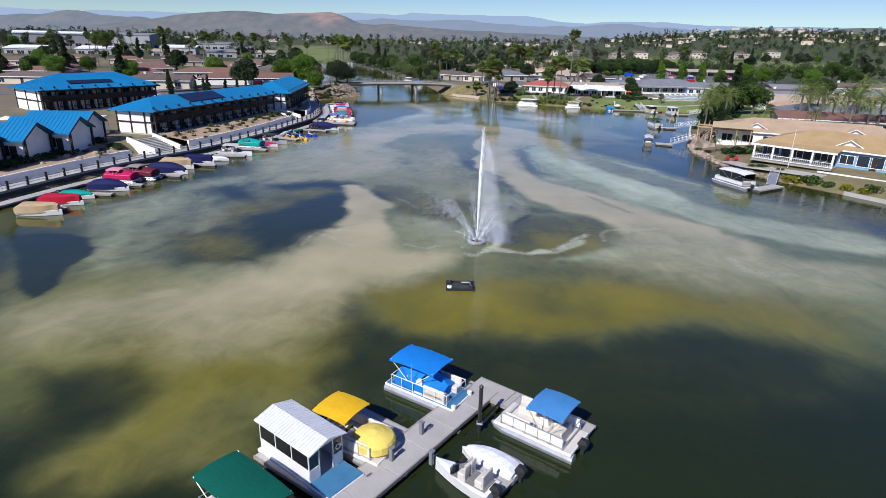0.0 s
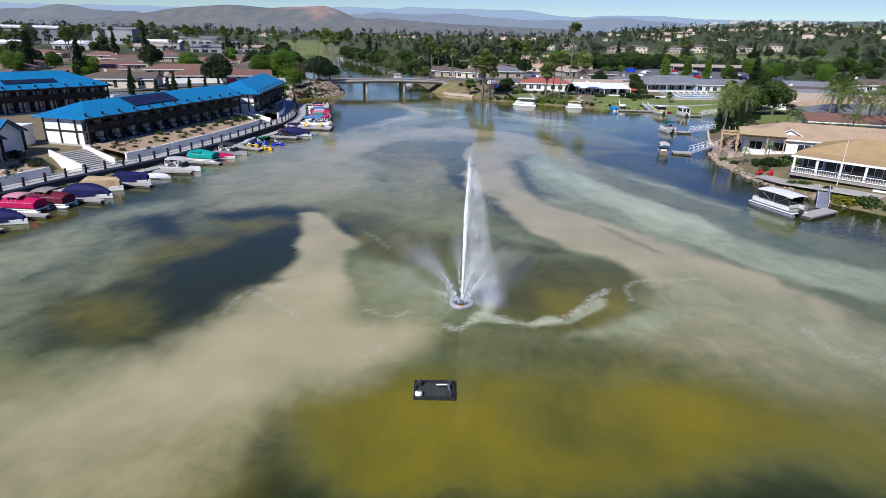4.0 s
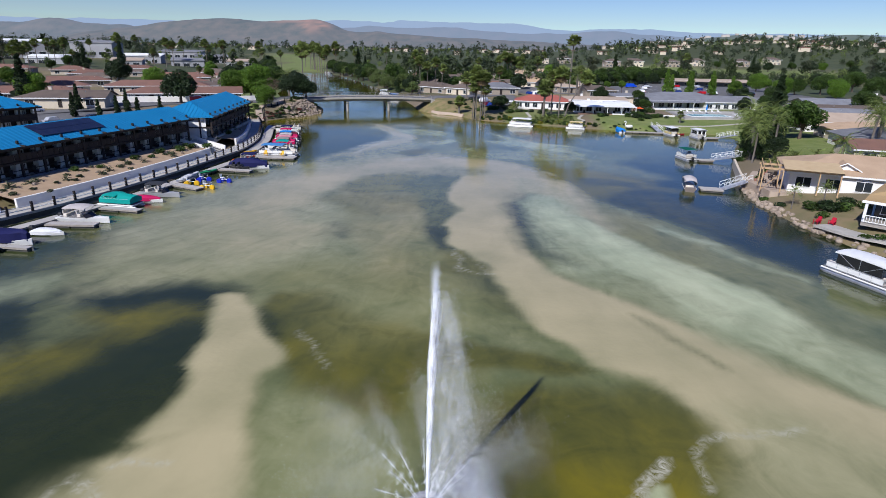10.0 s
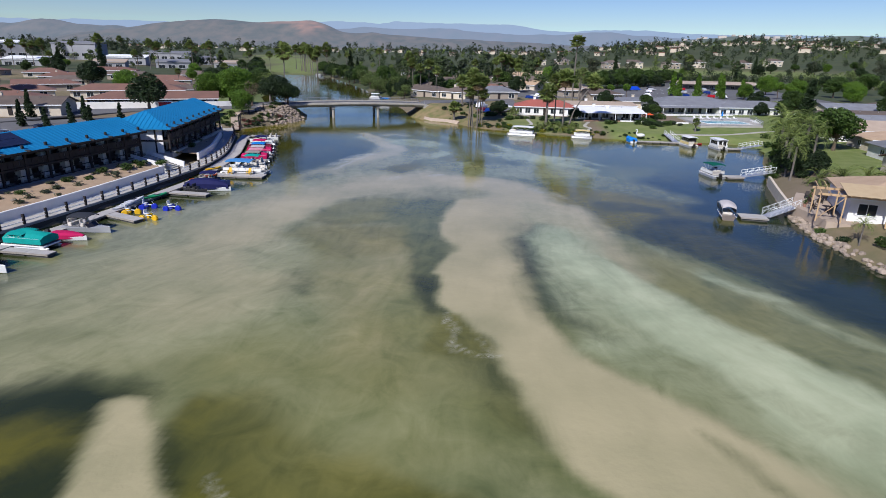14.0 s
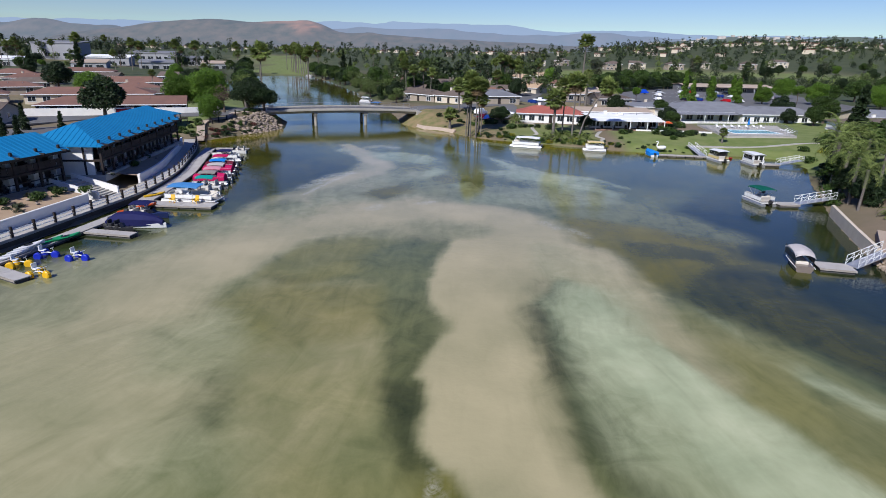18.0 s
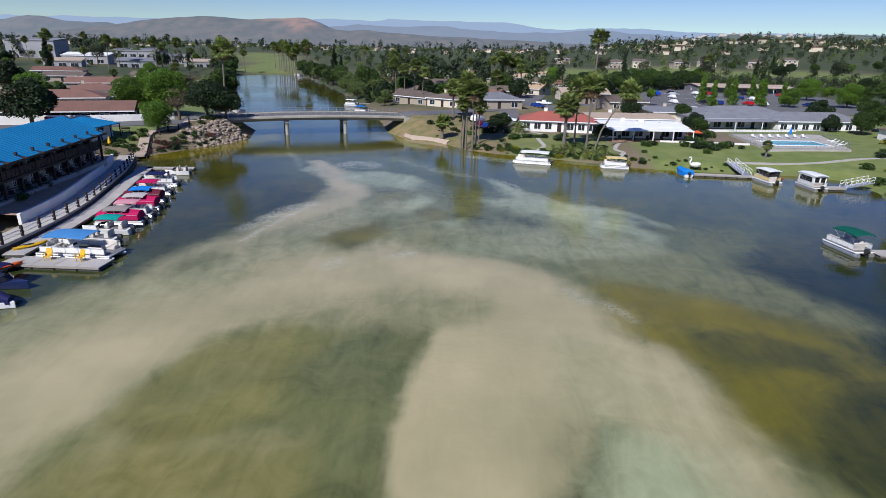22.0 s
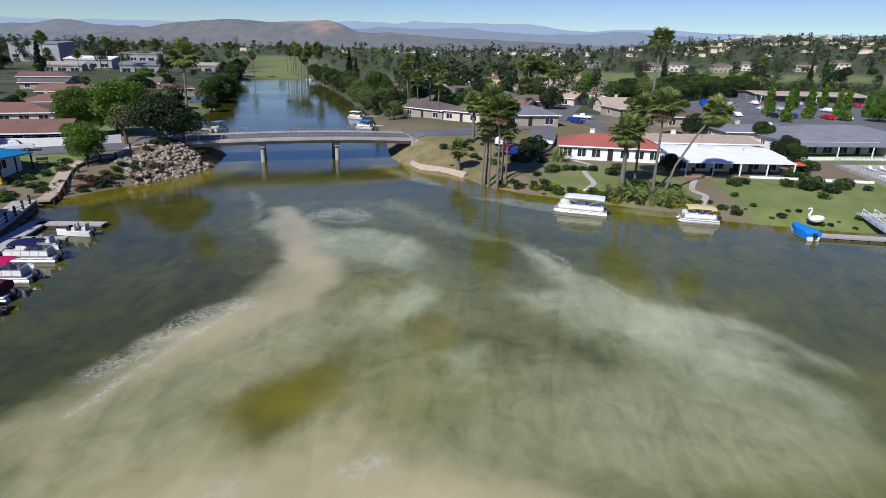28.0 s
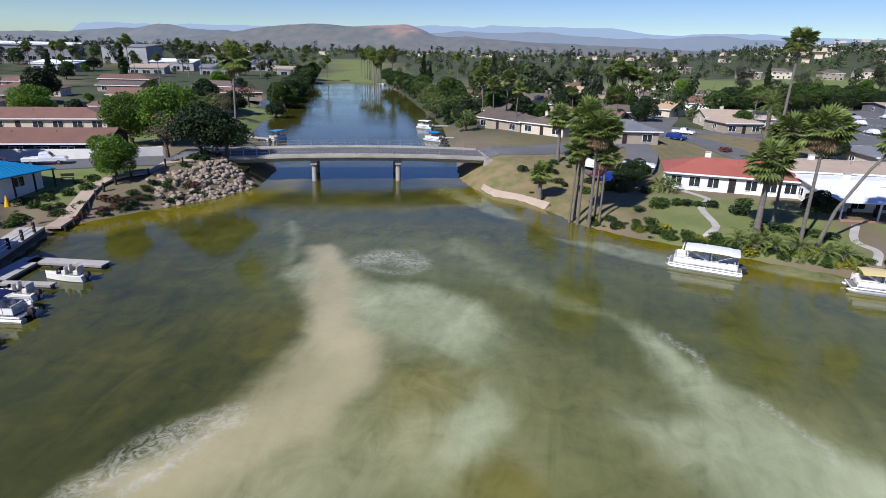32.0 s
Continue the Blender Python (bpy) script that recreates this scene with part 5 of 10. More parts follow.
for i, (x, y, a) in enumerate(posts):
    part("post", M().box((x, y, 1.5), (0.26, 0.26, 1.35), a, 0.03), DARK_WOOD, rail)
    if i:
        px, py, _ = posts[i - 1]
        for z in (1.35, 1.75):
            part("rail", M().tube([(px, py, z), (x, y, z)], 0.05, 6), WHITE_PAINT, rail)

# retaining wall and planting beds: in front of each lodge, with stairs between
back = [Vector(p) for p in shift_line(walk_line, 2.85)]


def bed(y0, y1, name, depth, zback, group):
    line = [p for p in back if y0 <= p.y <= y1]
    wall = shift_line(line, 0.35)
    solo("retaining_wall_" + name, M().loft([[(*line[i], 2.15), (*wall[i], 2.15), (*wall[i], 0.3), (*line[i], 0.3)] for i in range(len(line))]), WHITE, "low white stucco retaining wall", "wall", kind="structure")
    far = shift_line(line, depth)
    m = M()
    rings = []
    for i in range(len(line)):
        a, b = wall[i], far[i]
        rings.append([(*(a + (b - a) * k / 6), 1.98 + (zback - 1.98) * k / 6 + (0.10 * noise.noise(Vector((a.x + k, a.y, 3))) if 0 < k < 6 else 0)) for k in range(7)])
    m.loft(rings, cap=False, close=False)
    solo("planting_bed_" + name, m, SAND, "sloping bed of tan bark mulch with low shrubs", "bed", kind="structure", smooth=True)
    return line, far


bed_c = bed(105, 146, "south", 7.0, 2.75, "c")
bed_d = bed(156, 196, "north", 9.0, 2.75, "d")
bed_b = bed(60, 96, "cottages", 9.0, 2.6, "b")


def stairs(x, y, a, n, w, name_label):
    st = thing("stairs", name_label, "stairs", at=pose(x, y, 0, 0, 0, a), kind="structure")
    for i in range(n):
        part("stair_tread", M().box((i * 0.55 + 0.27, 0, 0.95 + i * 0.17 - 0.25), (0.6, w, 0.5), b=0.02), CONCRETE, st)
    for s in (-1, 1):
        part("cheek_wall", M().add([(-0.3, s * (w / 2 + 0.15) - 0.15, 0.4), (-0.3, s * (w / 2 + 0.15) + 0.15, 0.4), (n * 0.55 + 0.5, s * (w / 2 + 0.15) + 0.15, 0.4), (n * 0.55 + 0.5, s * (w / 2 + 0.15) - 0.15, 0.4),
                                    (-0.3, s * (w / 2 + 0.15) - 0.15, 1.75), (-0.3, s * (w / 2 + 0.15) + 0.15, 1.75), (n * 0.55 + 0.5, s * (w / 2 + 0.15) + 0.15, 3.3), (n * 0.55 + 0.5, s * (w / 2 + 0.15) - 0.15, 3.3)],
                                   [(0, 3, 2, 1), (4, 5, 6, 7), (0, 1, 5, 4), (1, 2, 6, 5), (2, 3, 7, 6), (3, 0, 4, 7)]), WHITE, st)
    return st


stairs(-56.4, 101.0, 160, 11, 5.0, "wide concrete stairs from the lakeside walk up to the lodges")
stairs(-48.8, 149.5, 175, 11, 3.6, "concrete stairs with white walls between the two lodges")


# ---- buildings ----
def roof_hip(L, W, ze, zr, over, hip0=True, hip1=True, t=0.18):
    """Slopes of a hip or gable roof over 0..L by 0..W, as lists of corners."""
    x0, x1, y0, y1, ym = -over, L + over, -over, W + over, W / 2
    r0 = (x0 + (y1 - y0) / 2 if hip0 else x0, ym, zr)
    r1 = (x1 - (y1 - y0) / 2 if hip1 else x1, ym, zr)
    a, b, c, d = (x0, y0, ze), (x1, y0, ze), (x1, y1, ze), (x0, y1, ze)
    s = [[a, b, r1, r0], [c, d, r0, r1]]
    if hip0:
        s.append([d, a, r0])
    if hip1:
        s.append([b, c, r1])
    return s


def seams(m, quad, gap, h=0.05, w=0.05):
    """Standing ribs that run up a slope, from its lower edge quad[0]-quad[1]."""
    q = [Vector(p) for p in quad]
    e = q[1] - q[0]
    n = int(e.length / gap)
    u = e.normalized()
    nrm = (q[1] - q[0]).cross(q[-1] - q[0]).normalized()
    upd = nrm.cross(u)
    if upd.z < 0:
        upd, nrm = -upd, -nrm
    if nrm.z < 0:
        nrm = -nrm
    top = max((p - q[0]).dot(upd) for p in q)
    left, right = q[0], q[1]
    tl, tr = (q[3], q[2]) if len(q) == 4 else (q[2], q[2])
    for i in range(1, n):
        s = e.length * i / n
        lo, hi = 0.0, top
        sl, sr = (tl - q[0]).dot(u), (tr - q[0]).dot(u)
        if s < sl:
            hi = top * s / max(sl, 1e-6)
        elif s > sr:
            hi = top * (e.length - s) / max(e.length - sr, 1e-6)
        if hi < 0.3:
            continue
        p0, p1 = q[0] + u * s, q[0] + u * s + upd * hi
        a, b = u * w / 2, nrm * h
        m.loft([[p0 - a, p0 - a + b, p0 + a + b, p0 + a], [p1 - a, p1 - a + b, p1 + a + b, p1 + a]])


def window(parent, c, w, h, face, frame=WHITE_PAINT, glass=GLASS_DARK, mull=1):
    """A window on a wall; face is the outward direction in degrees in the parent's plane."""
    ca, sa = math.cos(radians(face)), math.sin(radians(face))

    def at(u, z, o):
        return (c[0] - sa * u + ca * o, c[1] + ca * u + sa * o, c[2] + z)

    fr = part("window", M(), frame, parent)
    m = M()
    for z in (-h / 2 - 0.04, h / 2 + 0.04):
        m.box(at(0, z, 0.03), (0.10, w + 0.2, 0.09), face)
    for k in range(mull + 2):
        m.box(at(-w / 2 + w * k / (mull + 1), 0, 0.03), (0.09, 0.07, h), face)
    fr.data = m.mesh("window", frame)
    part("pane", M().box(at(0, 0, 0.012), (0.03, w, h), face), glass, fr)
    return fr


def door(parent, c, w, h, face, material):
    ca, sa = math.cos(radians(face)), math.sin(radians(face))
    d = part("door", M().box((c[0] + ca * 0.03, c[1] + sa * 0.03, c[2] + h / 2), (0.07, w, h), face), material, parent)
    part("handle", M().box((c[0] + ca * 0.09 - sa * w * 0.38, c[1] + sa * 0.09 + ca * w * 0.38, c[2] + 1.0), (0.06, 0.12, 0.05), face), METAL, d)


def walls(parent, L, W, z0, z1, material, gable=0.0, t=0.25, hip=(True, True)):
    """Four walls; gable adds triangles at the ends with no hip."""
    part("wall", M().box((L / 2, t / 2, (z0 + z1) / 2), (L, t, z1 - z0)), material, parent)
    part("wall", M().box((L / 2, W - t / 2, (z0 + z1) / 2), (L, t, z1 - z0)), material, parent)
    for k, x in enumerate((0, L - t)):
        pts = [(t, z0), (W - t, z0), (W - t, z1), (t, z1)] if hip[k] or not gable else [(t, z0), (W - t, z0), (W - t, z1), (W / 2, gable), (t, z1)]
        part("wall", M().loft([[(x, y, z) for y, z in pts], [(x + t, y, z) for y, z in pts]]), material, parent)


def lodge(label, at, L, W, z0, ze, zr, bays, hips=(True, True), solar=None, seam_gap=0.75):
    """Two-storey lodge: white walls, dark timber galleries along y=0, ribbed blue metal roof."""
    h = thing("lodge", label, "building", "lodges", at)
    face = 1.9
    walls_y = face
    zm = (z0 + ze) / 2
    part("wall", M().box((L / 2, walls_y + 0.15, (z0 + ze) / 2 + 0.1), (L, 0.3, ze - z0 + 0.2)), WHITE, h)
    part("wall", M().box((L / 2, W - 0.15, (z0 + ze) / 2 + 0.1), (L, 0.3, ze - z0 + 0.2)), WHITE, h)
    for x in (0.15, L - 0.15):
        part("wall", M().box((x, (W + walls_y) / 2, (z0 + ze) / 2 + 0.1), (0.3, W - walls_y - 0.6, ze - z0 + 0.2)), WHITE, h)
    roof = roof_hip(L, W, ze + 0.15, zr, 0.9, *hips)
    for q in roof:
        m = M().slab(q, 0.16)
        r = part("roof", m, BLUE_ROOF, h, "ribbed blue metal roof slope")
        rm = M()
        seams(rm, q, seam_gap)
        if rm.v:
            part("roof_seams", rm, BLUE_ROOF, r)
    for y in (-0.9, W + 0.9):
        part("fascia", M().box((L / 2, y, ze + 0.0), (L + 1.8, 0.06, 0.32)), DARK_WOOD, h)
    part("gallery_floor", M().box((L / 2, walls_y / 2 - 0.1, zm), (L, walls_y + 0.3, 0.28)), DARK_WOOD, h)
    part("ground_floor", M().box((L / 2, W / 2, z0 - 0.45), (L + 0.6, W + 1.0, 0.9)), CONCRETE, h)
    part("beam", M().box((L / 2, -0.15, ze - 0.15), (L, 0.22, 0.34)), DARK_WOOD, h)
    n = bays
    for i in range(n + 1):
        x = min(max(L * i / n, 0.15), L - 0.15)
        p = part("post", M().box((x, -0.1, (z0 + ze) / 2 + 0.45), (0.28, 0.28, ze - z0 + 0.9)), DARK_WOOD, h)
        part("bracket", M().box((x, -0.75, ze + 0.25), (0.22, 1.3, 0.2)), DARK_WOOD, p)
        part("privacy_wall", M().box((x, walls_y * 0.75, (z0 + ze) / 2), (0.16, walls_y * 0.5, ze - z0)), WHITE, h)
    for lv, zz in ((0, z0), (1, zm + 0.14)):
        rail = part("railing", M().box((L / 2, -0.12, zz + 1.0), (L, 0.1, 0.1)).box((L / 2, -0.12, zz + 0.14), (L, 0.08, 0.1)), DARK_WOOD, h)
        k = bays * 4
        slat = M().box((0, 0, 0), (0.8, 0.04, 0.8)).mesh("slat", DARK_WOOD)
        for i in range(k * lv):
            part("slat", slat, None, rail, at=pose(L * (i + 0.5) / k, -0.12, zz + 0.56))
        for i in range(n):
            x = L * (i + 0.5) / n
            window(h, (x + L / n * 0.06, walls_y, zz + 1.25), L / n * 0.22, 1.5, -90, DARK_WOOD, CURTAIN if (i * 7 + lv * 3) % 5 else GLASS_DARK)
            door(h, (x + L / n * 0.32, walls_y, zz), 0.95, 2.05, -90, DARK_WOOD)
            part("balcony_chair", M().box((x + 0.9, 0.8, zz + 0.45), (0.5, 0.5, 0.08)).box((x + 0.9, 1.03, zz + 0.75), (0.5, 0.06, 0.6)).box((x + 0.7, 0.8, zz + 0.2), (0.05, 0.45, 0.42)).box((x + 1.1, 0.8, zz + 0.2), (0.05, 0.45, 0.42)), BLACK, h)
    # timber framing on the end walls
    for x in (-0.06, L + 0.06):
        for y in (walls_y + 0.2, W / 2 + 1, W - 0.2):
            part("end_post", M().box((x, y, (z0 + ze) / 2), (0.16, 0.24, ze - z0)), DARK_WOOD, h)
        part("end_beam", M().box((x, (W + walls_y) / 2, zm), (0.14, W - walls_y, 0.26)), DARK_WOOD, h)
    if solar:
        q = [Vector(p) for p in roof[0]]
        u = (q[1] - q[0]).normalized()
        up = (q[3] - q[0]) - u * (q[3] - q[0]).dot(u)
        ln = up.length
        up.normalize()
        nr = u.cross(up)
        nr = nr if nr.z > 0 else -nr
        for i in range(solar[1]):
            for k in range(solar[2]):
                o = q[0] + u * (solar[0] + i * 1.04) + up * (ln * 0.30 + k * 1.70) + nr * 0.14
                part("solar_panel", M().add([o + a * u * 1.0 + b * up * 1.64 + c * nr * 0.05 for c in (0, 1) for a, b in ((0, 0), (1, 0), (1, 1), (0, 1))], [(3, 2, 1, 0), (4, 5, 6, 7), (0, 1, 5, 4), (1, 2, 6, 5), (2, 3, 7, 6), (3, 0, 4, 7)]), SOLAR, h)
    return h


def heading(a, b):
    return math.degrees(math.atan2(b[1] - a[1], b[0] - a[0]))


# front galleries face the lake: the building's y=0 side lies along these lines
LC = ((-62.6, 108.6), (-54.6, 150.0))
lodge("two-storey lodge with blue metal roof, dark galleries and solar panels", pose(*LC[0], 0, 0, 0, heading(*LC)), 42.0, 8.6, 2.6, 6.7, 8.9, 12, (True, False), (12.5, 11, 2))
LD = ((-52.2, 154.4), (-57.0, 186.5))
lodge("two-storey lodge with blue metal roof by the north stairs", pose(*LD[0], 0, 0, 0, heading(*LD)), 32.5, 10.4, 2.6, 6.7, 9.3, 9, (True, False))
LA = ((-101.3, 130.2), (-88.0, 154.3))
lodge("two-storey lodge with blue metal hip roof set back from the lake", pose(*LA[0], 0, 0, 0, heading(*LA)), 27.5, 13.0, 3.0, 7.7, 11.0, 9, (True, True), (8.0, 10, 1))


def house(label, x, y, rz, L, W, hw, hr, roof_m, wall_m, hips=(True, True), over=0.6, win=4, chimney=True, base=None, name="house", group="", porch=0.0):
    """A bungalow with its front along y=0 of its own plan."""
    z = base if base is not None else max(gz(x + a, y + b) for a in (-3, 0, 3) for b in (-3, 0, 3))
    h = thing(name, label, "house", group, pose(x, y, z, 0, 0, rz))
    walls(h, L, W, -0.6, hw, wall_m, hr - 0.05, hip=hips)
    for q in roof_hip(L, W, hw, hr, over, *hips):
        part("roof", M().slab(q, 0.16), roof_m, h)
    part("fascia", M().box((L / 2, -over + 0.02, hw - 0.10), (L + 2 * over, 0.05, 0.24)), WHITE_PAINT, h)
    part("fascia", M().box((L / 2, W + over - 0.02, hw - 0.10), (L + 2 * over, 0.05, 0.24)), WHITE_PAINT, h)
    for i in range(win):
        xx = L * (i + 0.5) / win
        if i == win // 2 and win > 2:
            door(h, (xx, 0, 0), 0.95, 2.05, -90, DARK_WOOD)
        else:
            window(h, (xx, 0, 1.25), min(2.0, L / win * 0.6), 1.4, -90)
    window(h, (0, W * 0.5, 1.35), 1.4, 1.1, 180)
    window(h, (L, W * 0.5, 1.35), 1.4, 1.1, 0)
    window(h, (L * 0.3, W, 1.35), 1.4, 1.1, 90)
    if chimney:
        c = part("chimney", M().box((L * 0.32, W * 0.55, hr + 0.1), (0.8, 0.6, 1.3)), wall_m, h)
        part("chimney_cap", M().box((L * 0.32, W * 0.55, hr + 0.78), (0.95, 0.75, 0.1)), CONCRETE, c)
    for k in range(2):
        part("roof_vent", M().tube([(L * (0.55 + 0.2 * k), W * 0.35, hw + (hr - hw) * 0.6), (L * (0.55 + 0.2 * k), W * 0.35, hw + (hr - hw) * 0.6 + 0.5)], 0.09, 8), METAL, h)
    if porch:
        part("porch_roof", M().slab([(0, -porch, hw - 0.35), (L, -porch, hw - 0.35), (L, -over, hw - 0.02), (0, -over, hw - 0.02)], 0.12), roof_m, h)
        part("porch_floor", M().box((L / 2, -porch / 2, -0.2), (L, porch, 0.4)), CONCRETE, h)
        for i in range(5):
            part("porch_post", M().box((0.2 + (L - 0.4) * i / 4, -porch + 0.15, (hw - 0.4) / 2), (0.18, 0.18, hw - 0.4)), WHITE_PAINT, h)
    return h


# ---- plants ----
def clump(m, rng, c, r, n, size, flat=0.8, shell=0.55):
    """Leaves as small bent quads round a lobe."""
    for _ in range(n):
        u = Vector((rng.gauss(0, 1), rng.gauss(0, 1), rng.gauss(0, 1) + 0.25)).normalized()
        p = Vector(c) + Vector((u.x * r, u.y * r, u.z * r * flat)) * (shell + (1 - shell) * rng.random() ** 0.5)
        a = Vector((rng.gauss(0, 1), rng.gauss(0, 1), rng.gauss(0, 0.6))).normalized()
        b = a.cross(u + Vector((rng.gauss(0, 0.5), rng.gauss(0, 0.5), rng.gauss(0, 0.5))))
        b = b.normalized() if b.length > 1e-3 else Vector((0, 0, 1))
        s = size * rng.uniform(0.6, 1.35)
        m.add([p - a * s, p + b * s * 0.55, p + a * s, p - b * s * 0.55 + u * s * 0.3], [(0, 1, 2, 3)])


def tree(name, label, seed, height, spread, leaf, n=1400, size=0.34, trunk=0.35, lobes=9, flat=0.8, low=0.32, bark=BARK):
    """Tapered trunk with limbs and a crown of small leaves in uneven lobes."""
    rng = random.Random(seed)
    t = thing(name, label, "tree", at=pose(0, 0, -50))
    th = height * (low + 0.12)
    bend = [(0, 0, -0.4), (rng.uniform(-.1, .1), rng.uniform(-.1, .1), th * 0.5), (rng.uniform(-.3, .3), rng.uniform(-.3, .3), th)]
    tm = M().tube(bend, [trunk * 1.25, trunk * 0.9, trunk * 0.7], 8)
    cm = M()
    cz = height * (low + (1 - low) * 0.48)
    for i in range(lobes):
        a = 2.4 * i + rng.uniform(-0.4, 0.4)
        rr = spread * (0.12 if i == 0 else rng.uniform(0.38, 0.68))
        zz = cz + (height * (1 - low) * 0.5) * (0.55 if i == 0 else rng.uniform(-0.55, 0.5))
        c = Vector((math.cos(a) * rr, math.sin(a) * rr, zz))
        tm.tube([bend[2], (c.x * 0.55, c.y * 0.55, (th + c.z) / 2), c], [trunk * 0.45, trunk * 0.28, trunk * 0.08], 5)
        clump(cm, rng, c, spread * rng.uniform(0.36, 0.52), n // lobes, size, flat)
    part("trunk", tm, bark, t)
    part("crown", cm, leaf, t)
    return t


def cypress(name, label, seed, height, spread, leaf, n=1300, size=0.3):
    rng = random.Random(seed)
    t = thing(name, label, "tree", at=pose(0, 0, -50))
    part("trunk", M().tube([(0, 0, -0.4), (0, 0, height * 0.6), (0, 0, height * 0.95)], [0.3, 0.18, 0.04], 7), BARK, t)
    cm = M()
    for i in range(26):
        f = i / 26
        rr = spread * (1 - f) ** 0.75 * rng.uniform(0.5, 0.9)
        a = rng.uniform(0, 6.28)
        clump(cm, rng, (math.cos(a) * rr * 0.55, math.sin(a) * rr * 0.55, height * (0.1 + 0.88 * f)), 0.35 + rr * 0.55, n // 26, size, 0.8)
    part("crown", cm, leaf, t)
    return t


def fan_palm(label, seed, height, lean=(0, 0), crown=2.5, skirt=2.0, name="fan_palm", r=0.165):
    """Slender ringed trunk, fan leaves, and a skirt of dead ones."""
    rng = random.Random(seed)
    t = thing(name, label, "palm tree", at=pose(0, 0, -50))
    top = Vector((lean[0], lean[1], height))
    line = [Vector((0, 0, -0.4)), Vector((lean[0] * 0.2, lean[1] * 0.2, height * 0.35)), Vector((lean[0] * 0.6, lean[1] * 0.6, height * 0.72)), top]
    line = [Vector((p.x, p.y, p.z)) for p in line]
    part("trunk", M().tube(line, [r * 1.45, r * 1.05, r * 0.95, r * 0.9], 9), PALMBARK, t)

    def fan(m, a, el, ln):
        d = Vector((math.cos(a) * math.cos(el), math.sin(a) * math.cos(el), math.sin(el)))
        side = Vector((-math.sin(a), math.cos(a), 0))
        up = side.cross(d) * -1
        if up.z < 0:
            up = -up
        hub = top + d * ln * 0.5
        m.tube([top, hub], [0.035, 0.02], 3, False)
        k = 11
        for i in range(k):
            f = -1.25 + 2.5 * i / (k - 1)
            tip = hub + (d * math.cos(f) + side * math.sin(f)) * ln * 0.62 - Vector((0, 0, 1)) * ln * (0.10 + 0.12 * abs(f))
            w = (d * -math.sin(f) + side * math.cos(f)) * ln * 0.065
            mid = hub + (tip - hub) * 0.55 + up * ln * 0.05
            m.add([hub, mid - w, tip, mid + w], [(0, 1, 2, 3)])

    g, dry = M(), M()
    for i in range(58):
        fan(g, i * 2.399 + rng.uniform(-0.2, 0.2), rng.uniform(-0.6, 1.4), crown * rng.uniform(0.7, 1.15))
    for i in range(30):
        fan(dry, i * 2.399, rng.uniform(-1.5, -0.55), skirt * rng.uniform(0.8, 1.1))
    part("fronds", g, PALM, t)
    part("dead_fronds", dry, PALM_DRY, t)
    return t


def feather_palm(label, seed, height, ln=3.6, n=46, name="feather_palm", r=0.38, leaf=None):
    """Stout trunk and arching feather fronds."""
    rng = random.Random(seed)
    t = thing(name, label, "palm tree", at=pose(0, 0, -50))
    part("trunk", M().tube([(0, 0, -0.4), (0.1, 0, height * 0.5), (0, 0, height)], [r * 1.2, r, r * 1.25], 10), PALMBARK, t)
    m = M()
    for i in range(n):
        a, el = i * 2.399, rng.uniform(-0.35, 1.35)
        L = ln * rng.uniform(0.85, 1.1)
        d = Vector((math.cos(a), math.sin(a), 0))
        side = Vector((-math.sin(a), math.cos(a), 0))
        pts = []
        for k in range(8):
            s = k / 7
            e = el - 1.5 * s * s
            pts.append((pts[-1] if pts else Vector((0, 0, height))) + (d * math.cos(e) + Vector((0, 0, math.sin(e)))) * L / 7)
        m.tube(pts, [0.04, 0.035, 0.03, 0.026, 0.022, 0.018, 0.014, 0.01], 3, False)
        for k in range(7):
            for h in (0, 0.5):
                p = pts[k] + (pts[min(k + 1, 7)] - pts[k]) * h
                f = (pts[min(k + 1, 7)] - pts[max(k - 1, 0)]).normalized()
                w = L * 0.17 * (1 - 0.55 * abs(k / 7 - 0.4))
                for sg in (-1, 1):
                    tip = p + side * sg * w + f * w * 0.6 - Vector((0, 0, w * 0.35))
                    m.add([p, p + f * 0.09, tip], [(0, 1, 2)])
    part("fronds", m, leaf or PALM, t)
    return t


def bush(label, seed, r, leaf, n=260, size=0.13, flat=0.75, name="shrub"):
    rng = random.Random(seed)
    m = M()
    for i in range(5):
        a = i * 2.4
        clump(m, rng, (math.cos(a) * r * 0.45 * (i > 0), math.sin(a) * r * 0.45 * (i > 0), r * flat * rng.uniform(0.4, 0.6)), r * 0.62, n // 5, size * (0.6 + r * 0.5), flat, 0.6)
    m.tube([(0, 0, -0.2), (0, 0, r * 0.5)], [0.06, 0.03], 5)
    return solo(name, m, leaf, label, "shrub", at=pose(0, 0, -50))


def put(ob, x, y, rz=0.0, s=1.0, sink=0.0, z=None, label="", group=""):
    c = copy_thing(ob, pose(x, y, (gz(x, y) if z is None else z) - sink, 0, 0, rz))
    c.scale = (s, s, s)
    if label or group:
        tagged(c, label, group=group)
    return c


def retire(*obs):
    """Takes the patterns away once their copies stand."""
    for ob in obs:
        for o in (*ob.children_recursive, ob):
            bpy.data.objects.remove(o)

# ---- docks ----
def cloth(name, c, rough=0.75):
    return mat(name, c, tuple(v * 0.82 for v in c), 1.4, rough, bump=0.35, bscale=5, spec=0.25)


